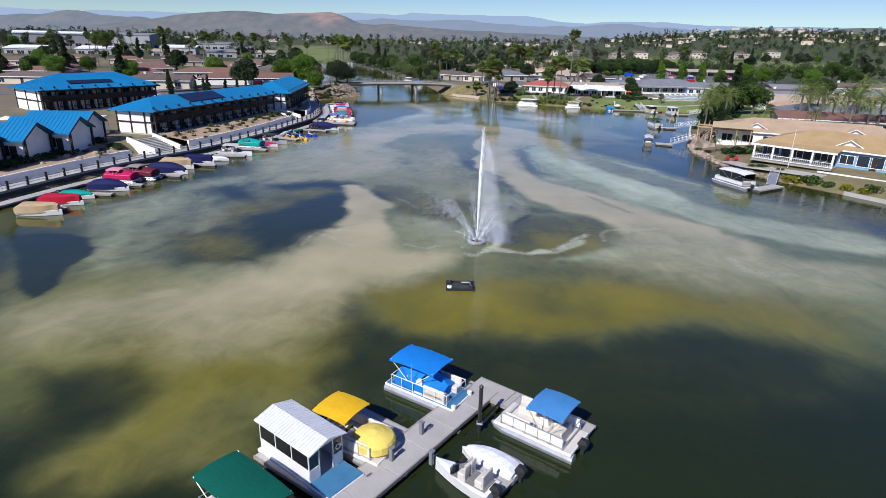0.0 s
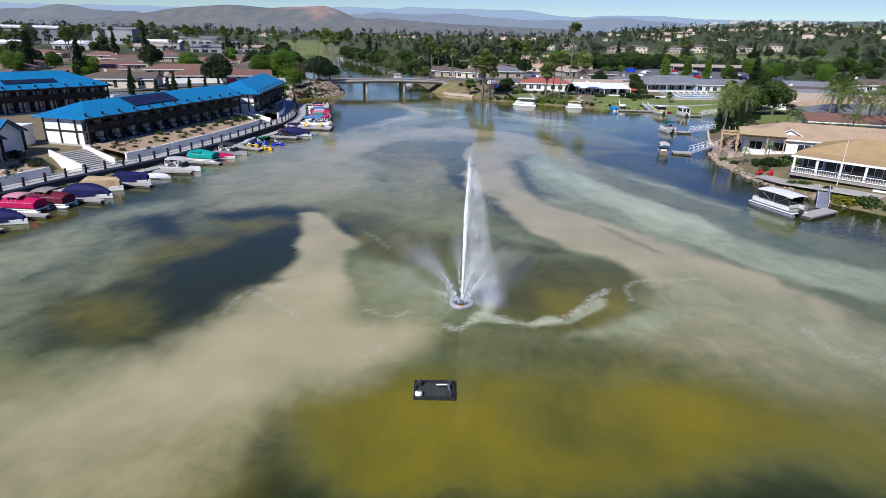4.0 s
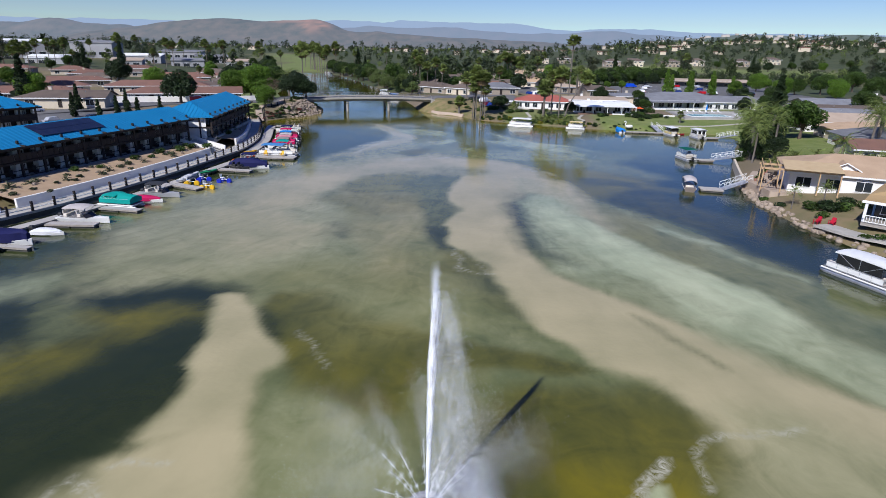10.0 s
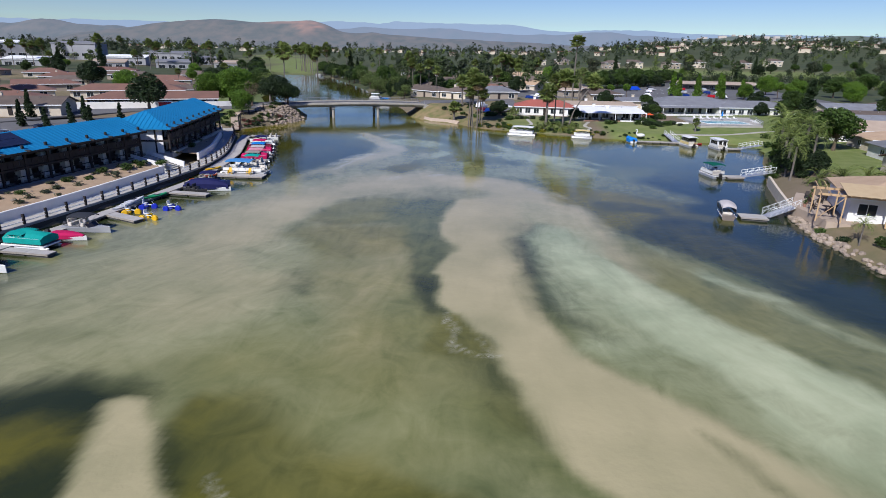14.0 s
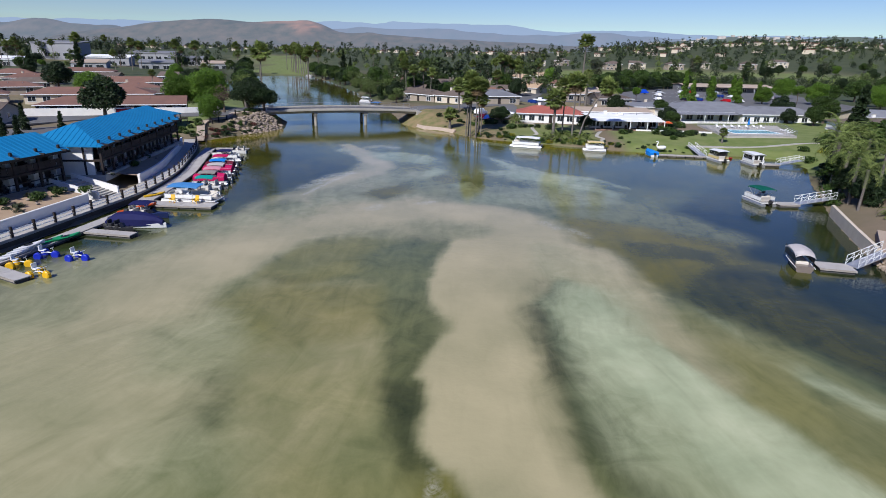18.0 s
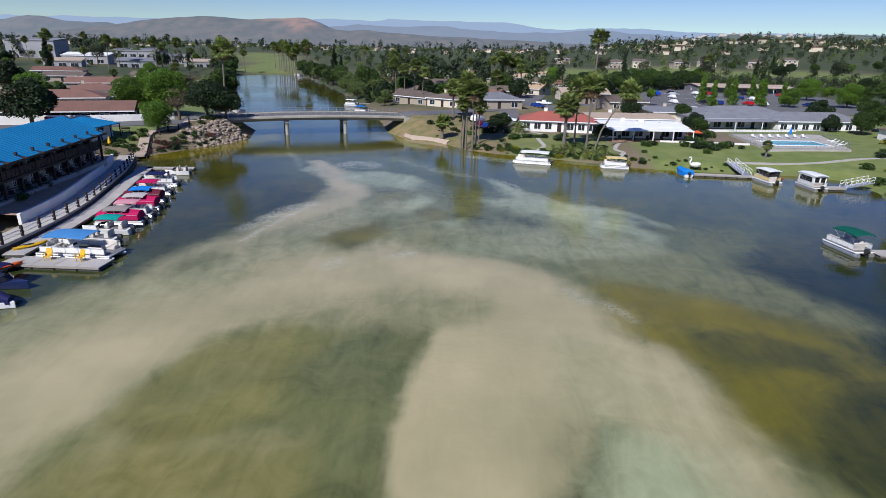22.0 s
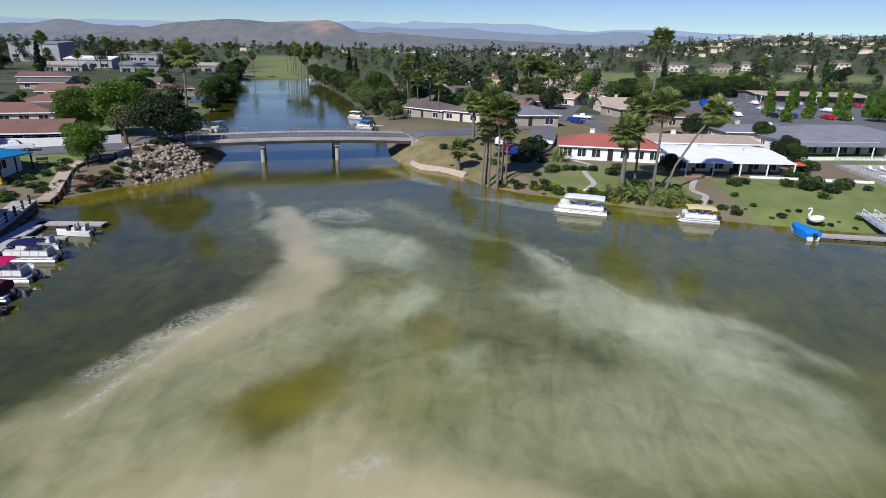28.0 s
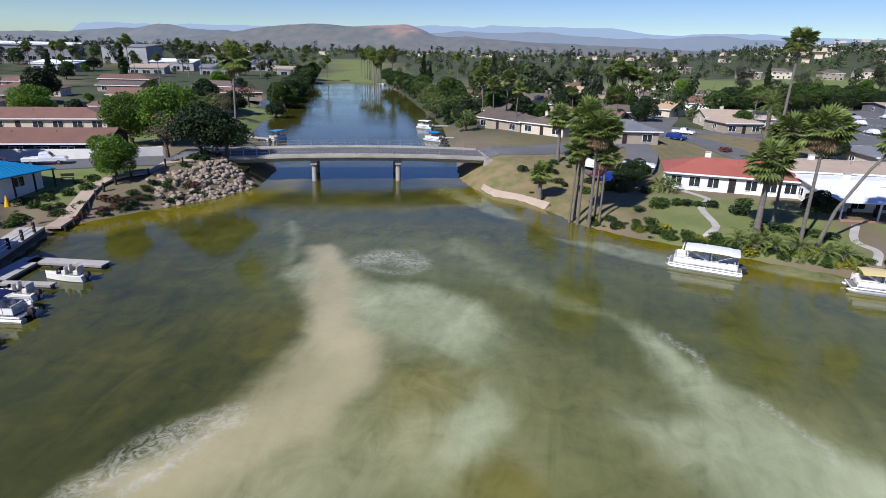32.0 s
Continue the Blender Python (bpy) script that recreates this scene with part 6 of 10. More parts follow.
C_BLUE = cloth("bright_blue_canvas", (0.015, 0.20, 0.62))
C_SKY = cloth("faded_blue_canvas", (0.07, 0.24, 0.52))
C_YEL = cloth("yellow_canvas", (0.80, 0.46, 0.01))
C_YELP = cloth("pale_yellow_vinyl", (0.80, 0.62, 0.13))
C_GREEN = cloth("dark_green_canvas", (0.004, 0.10, 0.065))
C_NAVY = cloth("navy_canvas", (0.012, 0.014, 0.075))
C_TAN = cloth("tan_canvas", (0.46, 0.33, 0.19))
C_RED = cloth("red_canvas", (0.42, 0.012, 0.035))
C_TEAL = cloth("teal_canvas", (0.01, 0.30, 0.26))
C_PINK = cloth("faded_pink_canvas", (0.60, 0.28, 0.33))
C_MAG = cloth("magenta_canvas", (0.46, 0.01, 0.09))
C_MAROON = cloth("maroon_canvas", (0.13, 0.015, 0.03))
C_GREY = cloth("taupe_canvas", (0.30, 0.26, 0.24))
C_LGREY = cloth("pale_grey_canvas", (0.50, 0.46, 0.44))
C_BLACK = cloth("charcoal_canvas", (0.035, 0.038, 0.045))
C_WHITE = cloth("white_vinyl_cover", (0.72, 0.73, 0.75))
GEL = mat("white_gelcoat", (0.80, 0.79, 0.76), (0.70, 0.69, 0.66), 0.9, 0.25)
GELYEL = mat("cream_gelcoat", (0.70, 0.56, 0.24), (0.60, 0.47, 0.2), 0.9, 0.3)
GELBLUE = mat("navy_gelcoat", (0.014, 0.022, 0.07), (0.02, 0.03, 0.09), 0.9, 0.25)
ALU = mat("aluminium", (0.62, 0.62, 0.62), (0.48, 0.48, 0.48), 2, 0.35, metal=0.7)
CARPET_B = mat("blue_deck_carpet", (0.055, 0.19, 0.34), (0.045, 0.155, 0.28), 1.6, 0.95, bump=0.3)
CARPET_G = mat("grey_deck_carpet", (0.22, 0.21, 0.20), (0.16, 0.155, 0.15), 1.6, 0.95, bump=0.3)
SEAT = mat("cream_vinyl", (0.66, 0.61, 0.53), (0.56, 0.51, 0.44), 2, 0.5)
TINTED = mat("smoked_acrylic", (0.012, 0.012, 0.014), (0.02, 0.02, 0.022), 1, 0.08, spec=0.7)
FLOATM = mat("dock_float", (0.05, 0.05, 0.05), (0.08, 0.075, 0.07), 1.5, 0.8)


def dock_run(label, a, b, w, z=0.5, plank=2.4, name="dock", group="docks", m=None):
    """A floating dock from a to b: floats below, deck slabs with joints, and edge timbers."""
    a, b = Vector(a), Vector(b)
    L, rz = (b - a).length, heading(a, b)
    d = thing(name, label, "dock", group, pose(a.x, a.y, 0, 0, 0, rz))
    n = max(1, round(L / plank))
    sp = L / n
    for i in range(n):
        part("deck_slab", M().box((sp * (i + 0.5), 0, z - 0.05), (sp - 0.03, w - 0.16, 0.1), b=0.015), m or DOCK_CONC, d)
        part("float", M().box((sp * (i + 0.5), 0, z - 0.38), (sp - 0.25, w - 0.3, 0.55)), FLOATM, d)
    for s in (-1, 1):
        part("edge_timber", M().box((L / 2, s * (w / 2 - 0.04), z - 0.1), (L, 0.08, 0.2)), mat_edge, d)
    return d


mat_edge = mat("weathered_timber", (0.34, 0.31, 0.27), (0.24, 0.21, 0.18), 2.5, 0.85)


def cleat(x, y, z, rz):
    c = M().box((0, 0, 0.05), (0.07, 0.05, 0.10)).tube([(-0.16, 0, 0.11), (0.16, 0, 0.11)], 0.03, 6)
    return solo("dock_cleat", c, METAL, "galvanised mooring cleat on the dock", "cleat", "dock cleats", at=pose(x, y, z, 0, 0, rz))


dock_run("grey concrete floating dock with boats on both sides", (-8.2, 20.6), (0.35, 34.1), 2.05, name="floating_dock")
dock_run("short grey finger of the floating dock", (-3.3, 28.5), (-8.2, 31.4), 1.3, 0.48)
dock_run("short grey finger of the floating dock", (-0.6, 27.2), (1.5, 25.7), 1.35, 0.48)
dock_run("long grey outer finger of the floating dock", (-0.35, 34.45), (6.1, 30.2), 1.75, 0.48)
dock_run("short grey finger of the floating dock", (-6.3, 24.2), (-11, 27.0), 1.0, 0.48)
for x, y in ((-2.1, 27.4), (-1.0, 29.4), (0.0, 31.3), (-3.4, 25.9), (-2.6, 29.6), (-1.2, 31.7), (-4.5, 27.0), (-5.2, 25.7)):
    cleat(x, y, 0.5, 57)
for x, y in ((-2.25, 26.9), (-4.25, 26.95), (-3.0, 29.15)):
    solo("power_post", M().box((0, 0, 0.35), (0.22, 0.2, 0.7), b=0.03).box((0, 0, 0.74), (0.28, 0.26, 0.08)), GREY_ROOF, "small grey dock power post", "post", "dock power posts", at=pose(x, y, 0.5, 0, 0, 57))
lamp = thing("dock_pile", "tall dark steel pile with iron collar on the dock", "pile", at=pose(0.1, 30.35, 0))
part("pile", M().tube([(0, 0, -1.4), (0, 0, 2.9)], 0.11, 12), BLACK, lamp)
part("cap", M().tube([(0, 0, 2.9), (0, 0, 3.02)], [0.13, 0.04], 12), BLACK, lamp)
part("collar", M().box((0, 0, 0.58), (0.36, 0.36, 0.1), b=0.03), METAL, lamp)
solo("gangplank_bar", M().tube([(0.25, 30.6, 0.6), (1.1, 32.1, 0.6)], 0.06, 8), BLACK, "dark steel bar lying on the dock", "bar")


# ---- boats: x runs to the bow, z=0 is the water ----
def sheet(m, x0, x1, w, z, arch, droop=0.12, n=8, k=5, t=0.03, end=0.0):
    """An arched canvas with thickness and a hanging edge."""
    rings = []
    for i in range(k + 1):
        x = x0 + (x1 - x0) * i / k
        e = end * (abs(2 * i / k - 1)) ** 3
        top = [(x, w / 2 * (2 * j / n - 1), z + arch * (1 - (2 * j / n - 1) ** 2) - e) for j in range(n + 1)]
        ring = [(x, -w / 2, z - droop - e)] + top + [(x, w / 2, z - droop - e)]
        ring += [(p[0], p[1] * 0.985, p[2] - t) for p in reversed(ring)]
        rings.append(ring)
    return m.loft(rings)


def hull(m, L, W, h, keel=-0.25, flare=0.8, n=9, sharp=2.2, transom=0.0):
    """A boat's shell from a flat transom to a pointed bow."""
    rings = []
    for i in range(n):
        s = i / (n - 1)
        w = W / 2 * max(1 - s ** sharp, 0.03) * (0.92 + 0.08 * min(1, s * 4))
        x, hh = -L / 2 + L * s, h * (1 + 0.22 * s * s)
        kz = keel * (1 - s ** 4)
        rings.append([(x, -w, hh), (x, -w * flare, 0.05), (x, 0, kz), (x, w * flare, 0.05), (x, w, hh), (x, w * 0.88, hh + 0.02), (x, 0, hh + 0.05), (x, -w * 0.88, hh + 0.02)])
    return m.loft(rings)


def outboard(boat, x, y=0.0, z=0.35):
    o = part("outboard_motor", M().loft([[(x - 0.28, y - 0.17, z + 0.15), (x + 0.18, y - 0.17, z + 0.15), (x + 0.18, y + 0.17, z + 0.15), (x - 0.28, y + 0.17, z + 0.15)],
                                         [(x - 0.34, y - 0.19, z + 0.4), (x + 0.2, y - 0.19, z + 0.4), (x + 0.2, y + 0.19, z + 0.4), (x - 0.34, y + 0.19, z + 0.4)],
                                         [(x - 0.22, y - 0.12, z + 0.62), (x + 0.1, y - 0.12, z + 0.62), (x + 0.1, y + 0.12, z + 0.62), (x - 0.22, y + 0.12, z + 0.62)]]), BLACK, boat)
    part("motor_leg", M().box((x - 0.05, y, z - 0.25), (0.2, 0.1, 0.8)), BLACK, o)
    part("motor_bracket", M().box((x + 0.2, y, z + 0.05), (0.16, 0.26, 0.22)), METAL, o)


def seat(boat, x, y, w, d, z, back=0, m=None):
    s = part("seat", M().box((x, y, z + 0.2), (w, d, 0.4), b=0.05), m or SEAT, boat)
    if back:
        part("backrest", M().box((x + (back if abs(back) == 1 else 0) * (w / 2 - 0.06), y + (0 if abs(back) == 1 else back / 2 * (d / 2 - 0.06)), z + 0.5), (0.12 if abs(back) == 1 else w, d if abs(back) == 1 else 0.12, 0.6), b=0.04), m or SEAT, s)


def pontoon(label, x, y, rz, L=6.2, W=2.4, canopy=None, cl=2.8, cx=-0.6, cz=2.35, cover=None, deck=None, rails=ALU, panels=GEL, motor=True, group="", name="pontoon_boat", fence=(0.06, 0.9), z=0.0):
    """Two tubes, a deck with railings or side panels, seats, helm, canvas top and outboard."""
    b = thing(name, label, "boat", group, pose(x, y, z, 0, 0, rz))
    for s in (-1, 1):
        part("pontoon", M().tube([(-L / 2, s * W * 0.36, 0.12), (L / 2 - 0.8, s * W * 0.36, 0.12), (L / 2 - 0.25, s * W * 0.36, 0.2), (L / 2, s * W * 0.36, 0.3)], [0.32, 0.32, 0.22, 0.06], 12), ALU, b)
    d = part("deck", M().box((-0.1, 0, 0.52), (L - 0.35, W, 0.14), b=0.03), GEL, b)
    part("carpet", M().box((-0.1, 0, 0.6), (L - 0.5, W - 0.12, 0.025)), deck or CARPET_G, d)
    x0, x1 = -L / 2 + 0.55, L / 2 - 0.75
    for s in (-1, 1):
        yy = s * (W / 2 - 0.05)
        f = part("side_rail", M().tube([(x0, yy, 1.32), (x1, yy, 1.32)], 0.025, 6).tube([(x0, yy, 0.7), (x1, yy, 0.7)], 0.02, 6), rails, b)
        k = 5
        for i in range(k + 1):
            px = x0 + (x1 - x0) * i / k
            part("stanchion", M().tube([(px, yy, 0.58), (px, yy, 1.32)], 0.02, 6), rails, f)
        if panels:
            part("side_panel", M().box(((x0 + x1) / 2, yy - s * 0.02, 1.0), (x1 - x0 - 0.1, 0.02, 0.5)), panels, f)
    for xx in (x0, x1):
        part("end_rail", M().tube([(xx, -W / 2 + 0.05, 1.3), (xx, W / 2 - 0.05, 1.3)], 0.024, 6).tube([(xx, -W / 2 + 0.05, 0.85), (xx, W / 2 - 0.05, 0.85)], 0.018, 6), rails, b)
    if cover:
        mm = M()
        rings = []
        for i in range(9):
            s = i / 8
            px = x0 - 0.1 + (x1 - x0 + 0.35) * s
            hh = 1.35 + 0.55 * math.sin(math.pi * (0.15 + 0.75 * s)) ** 0.7
            ww = W / 2 + 0.03
            rings.append([(px, -ww, 0.75), (px, -ww, 1.28), (px, -ww * 0.5, (hh + 1.32) / 2 + 0.08), (px, 0, hh), (px, ww * 0.5, (hh + 1.32) / 2 + 0.08), (px, ww, 1.28), (px, ww, 0.75)])
        part("mooring_cover", mm.loft(rings), cover, b)
    else:
        seat(b, L / 2 - 1.7, W / 2 - 0.42, 1.5, 0.62, 0.6, 2)
        seat(b, L / 2 - 1.7, -W / 2 + 0.42, 1.5, 0.62, 0.6, -2)
        seat(b, -L / 2 + 1.1, 0.2, 0.65, W * 0.6, 0.6, -1)
        h = part("helm", M().loft([[(-0.5, -W / 2 + 0.2, 0.6), (0.1, -W / 2 + 0.2, 0.6), (0.1, -W / 2 + 0.95, 0.6), (-0.5, -W / 2 + 0.95, 0.6)], [(-0.35, -W / 2 + 0.22, 1.45), (0.05, -W / 2 + 0.22, 1.45), (0.05, -W / 2 + 0.92, 1.45), (-0.35, -W / 2 + 0.92, 1.45)]]), GEL, b)
        part("steering_wheel", M().tube([(-0.5 + 0.0, -W / 2 + 0.57 + 0.17 * math.cos(a), 1.3 + 0.17 * math.sin(a)) for a in [k * math.pi / 6 for k in range(13)]], 0.018, 5, False), BLACK, h)
        part("windscreen", M().box((0.02, -W / 2 + 0.57, 1.58), (0.02, 0.6, 0.28)), TINTED, h)
        seat(b, -0.95, -W / 2 + 0.6, 0.5, 0.5, 0.6, -1)
    if canopy:
        c = part("canopy", sheet(M(), cx - cl / 2, cx + cl / 2, W * 0.98, cz, 0.11, end=0.10), canopy, b, smooth=False)
        for s in (-1, 1):
            yy = s * W * 0.48
            for e in (-1, 1):
                part("canopy_strut", M().tube([(cx + 0.25 * e, yy, 1.3), (cx + e * cl * 0.47, yy, cz - 0.05)], 0.02, 6), rails, c)
            part("canopy_strut", M().tube([(cx, yy, 1.3), (cx, yy, cz + 0.02)], 0.02, 6), rails, c)
    if motor:
        outboard(b, -L / 2 - 0.05)
    return b


def covered(label, x, y, rz, L, W, material, h=0.75, top=0.75, group="", hullm=GEL, box_like=False):
    """A moored boat under a fitted cover."""
    b = thing("covered_boat", label, "boat", group, pose(x, y, 0, 0, 0, rz))
    h *= 0.78
    part("hull", hull(M(), L, W, h, flare=0.86, sharp=3.4), hullm, b)
    rings = []
    n = 11
    for i in range(n):
        s = i / (n - 1)
        w = W / 2 * max(1 - s ** 3.6, 0.2) * 1.04
        px = -L / 2 + 0.05 + (L - 0.35) * s
        t = top * (0.85 if box_like else math.sin(math.pi * (0.18 + 0.74 * s)) ** 0.8) * (0.6 if s == 0 else 1 if s < 0.93 else 0.7) + 0.1
        hh = h * (1 + 0.22 * s * s)
        rings.append([(px, -w, hh - 0.2), (px, -w, hh + t * (0.75 if box_like else 0.5)), (px, -w * 0.55, hh + t * 0.93), (px, 0, hh + t * (1.0 + 0.04 * (i % 2))), (px, w * 0.55, hh + t * 0.93), (px, w, hh + t * (0.75 if box_like else 0.5)), (px, w, hh - 0.2)])
    part("boat_cover", M().loft(rings), material, b)
    outboard(b, -L / 2 - 0.1)
    return b


def runabout(label, x, y, rz, L, W, group="", top=None, hullm=GEL, inner=SEAT, motor=True, name="motor_boat"):
    b = thing(name, label, "boat", group, pose(x, y, 0, 0, 0, rz))
    part("hull", hull(M(), L, W, 0.62), hullm, b)
    part("cockpit", M().loft([[(-L * 0.44, -W * 0.36, 0.70), (L * 0.12, -W * 0.36, 0.72), (L * 0.2, 0, 0.74), (L * 0.12, W * 0.36, 0.72), (-L * 0.44, W * 0.36, 0.70)], [(-L * 0.42, -W * 0.33, 0.705), (L * 0.1, -W * 0.33, 0.725), (L * 0.17, 0, 0.745), (L * 0.1, W * 0.33, 0.725), (-L * 0.42, W * 0.33, 0.705)]]), CARPET_G, b)
    seat(b, -L * 0.33, 0, 0.5, W * 0.62, 0.68, -1, inner)
    for s in (-1, 1):
        seat(b, -L * 0.05, s * W * 0.2, 0.45, 0.45, 0.68, -1, inner)
    part("windscreen", M().loft([[(L * 0.12, -W * 0.38, 0.74), (L * 0.2, -W * 0.15, 0.78), (L * 0.2, W * 0.15, 0.78), (L * 0.12, W * 0.38, 0.74)], [(L * 0.05, -W * 0.36, 1.12), (L * 0.13, -W * 0.15, 1.16), (L * 0.13, W * 0.15, 1.16), (L * 0.05, W * 0.36, 1.12)]], cap=False, close=False), TINTED, b)
    if top:
        c = part("canopy", sheet(M(), -L * 0.32, L * 0.14, W * 0.9, 1.95, 0.16, end=0.12), top, b)
        for s in (-1, 1):
            for e in (-0.3, 0.12):
                part("canopy_strut", M().tube([(-L * 0.08, s * W * 0.42, 0.75), (L * e, s * W * 0.44, 1.93)], 0.018, 6), ALU, c)
    if motor:
        outboard(b, -L / 2 - 0.08)
    return b


# boats at the near dock
B = 57.0
blue = pontoon("pontoon boat with bright blue canvas top and blue cover", -3.0, 33.4, -29, 5.3, 2.2, C_BLUE, 3.2, -0.6, 2.45, deck=CARPET_B, panels=None, rails=WHITE_PAINT, motor=False)
part("inner_cover", M().loft([[(-1.9, -0.95, 0.75), (-1.9, -0.95, 1.2), (-1.9, 0, 1.75), (-1.9, 0.95, 1.2), (-1.9, 0.95, 0.75)], [(0.5, -0.95, 0.75), (0.5, -0.95, 1.15), (0.5, 0, 1.9), (0.5, 0.95, 1.15), (0.5, 0.95, 0.75)], [(1.35, -0.9, 0.7), (1.35, -0.9, 0.95), (1.35, 0, 1.25), (1.35, 0.9, 0.95), (1.35, 0.9, 0.7)]]), C_BLUE, blue, "blue canvas seat cover")
for s in (-0.9, 0.9):
    part("fender", M().tube([(2.3, s, 0.35), (2.3, s, 0.75)], 0.14, 10), GEL, blue, "white round fender")
pontoon("white pontoon boat with faded blue canvas top and chrome rails", 3.35, 30.4, 148, 5.0, 2.3, C_SKY, 2.1, -0.75, 2.4, deck=SEAT, panels=GEL)

yel = pontoon("boat with yellow canvas top and pale yellow bow cover", -6.4, 28.3, -26, 4.9, 2.1, C_YEL, 2.2, -0.9, 2.3, deck=SEAT, panels=GEL, motor=True)
rings = []
for r, z in ((1.02, 0.8), (1.04, 1.22), (0.95, 1.36), (0.5, 1.55), (0.06, 1.66)):
    rings.append([(1.25 + r * 1.08 * math.cos(a), r * math.sin(a), z) for a in [k * math.pi / 10 for k in range(20)]])
part("bow_cover", M().loft(rings), C_YELP, yel, "pale yellow domed bow cover")
part("antenna", M().tube([(-2.0, 0.8, 1.3), (-2.3, 0.8, 3.3)], 0.012, 5), BLACK, yel)

cab = thing("cabin_boat", "white cabin boat with ribbed metal roof and blue foredeck", "boat", at=pose(-8.3, 26.4, 0, 0, 0, -34))
for s in (-1, 1):
    part("pontoon", M().tube([(-2.7, s * 0.8, 0.1), (2.4, s * 0.8, 0.1), (2.8, s * 0.8, 0.25)], [0.34, 0.34, 0.08], 12), ALU, cab)
part("deck", M().box((0, 0, 0.5), (5.5, 2.25, 0.16), b=0.03), GEL, cab)
part("foredeck", M().box((2.0, 0, 0.6), (1.4, 2.1, 0.05)), CARPET_B, cab, "blue carpeted foredeck")
part("hatch", M().box((2.0, 0.1, 0.635), (0.5, 0.35, 0.03)), CARPET_B, cab)
for s in (-1, 1):
    w = part("cabin_side", M().box((-0.6, s * 1.02, 0.95), (3.8, 0.05, 0.75)).box((-0.6, s * 1.02, 2.25), (3.8, 0.05, 0.12)), GEL, cab)
    for i in range(4):
        part("window_post", M().box((-2.48 + 3.76 * i / 3, s * 1.02, 1.77), (0.06, 0.05, 0.9)), GEL, w)
    for i in range(3):
        part("pane", M().box((-1.85 + 3.76 * i / 3, s * 1.02, 1.77), (1.18, 0.02, 0.86)), TINTED, w)
front = part("cabin_front", M().box((1.3, -0.75, 0.95), (0.05, 0.55, 0.75)).box((1.3, 0.75, 0.95), (0.05, 0.55, 0.75)).box((1.3, 0, 2.3), (0.05, 2.0, 0.14)).box((1.3, -0.42, 1.5), (0.06, 0.06, 1.7)).box((1.3, 0.42, 1.5), (0.06, 0.06, 1.7)), GEL, cab)
for s in (-0.72, 0.72):
    part("pane", M().box((1.29, s, 1.77), (0.02, 0.54, 0.9)), TINTED, front)
part("cabin_back", M().box((-2.5, 0, 1.4), (0.05, 2.0, 1.7)), GEL, cab)
ROOF_METAL = mat("white_metal_sheet", (0.72, 0.72, 0.73), (0.62, 0.62, 0.63), 0.8, 0.45)
for s in (-1, 1):
    q = [(-2.75, s * 1.16, 2.34), (1.55, s * 1.16, 2.34), (1.55, 0, 2.66), (-2.75, 0, 2.66)]
    r = part("roof", M().slab(q, 0.05), ROOF_METAL, cab, "ribbed white metal roof")
    m = M()
    for i in range(22):
        xx = -2.7 + i * 0.2
        m.tube([(xx, s * 1.16, 2.35), (xx, 0, 2.67)], 0.018, 4)
    part("roof_rib", m, ROOF_METAL, r)
part("life_ring", M().tube([(1.36, 0.72 + 0.14 * math.cos(a), 1.7 + 0.14 * math.sin(a)) for a in [k * math.pi / 6 for k in range(13)]], 0.035, 6, False), GEL, cab)

pontoon("boat with dark green canvas top and white hull", -9.9, 22.6, -34, 5.0, 2.3, C_GREEN, 4.2, -0.2, 2.35, deck=SEAT, panels=GEL, motor=False)
runabout("small white skiff with open hull and outboard", -0.6, 26.2, 148, 3.4, 1.45)
covered("small boat under a white vinyl cover", 0.65, 27.6, 148, 3.3, 1.4, C_WHITE, 0.45, 0.5)
covered("boat under an orange tan cover", -2.5, 22.6, 148, 3.6, 1.5, cloth("orange_tan_canvas", (0.55, 0.27, 0.06)), 0.5, 0.5)

# ---- the aerator float and the fountain ----
a = thing("aerator_float", "dark floating aerator raft with four pump housings and steel pipe", "aerator", at=pose(-1.95, 50.25, 0, 0, 0, 4))
part("raft_frame", M().box((0, 0.86, 0.08), (2.5, 0.16, 0.22)).box((0, -0.86, 0.08), (2.5, 0.16, 0.22)).box((1.17, 0, 0.08), (0.16, 1.7, 0.22)).box((-1.17, 0, 0.08), (0.16, 1.7, 0.22)), BLACK, a)
part("mesh_deck", M().box((0, 0, 0.03), (2.2, 1.6, 0.05)), mat("wet_dark_mesh", (0.035, 0.04, 0.03), (0.06, 0.06, 0.04), 6, 0.4), a)
for x in (-0.95, 0.95):
    for y in (-0.6, 0.6):
        h = part("pump_housing", M().tube([(x, y, 0.08), (x, y, 0.3), (x, y, 0.36)], [0.24, 0.22, 0.12], 12), BLACK if (x > 0 or y > 0) else WHITE_PAINT, a)
        part("housing_bolt", M().tube([(x, y, 0.36), (x, y, 0.42)], 0.05, 6), METAL, h)
part("discharge_pipe", M().tube([(0.1, 0.25, 0.3), (0.75, 0.25, 0.32), (0.85, 0.2, 0.32), (0.9, -0.3, 0.32)], 0.08, 8), METAL, a)

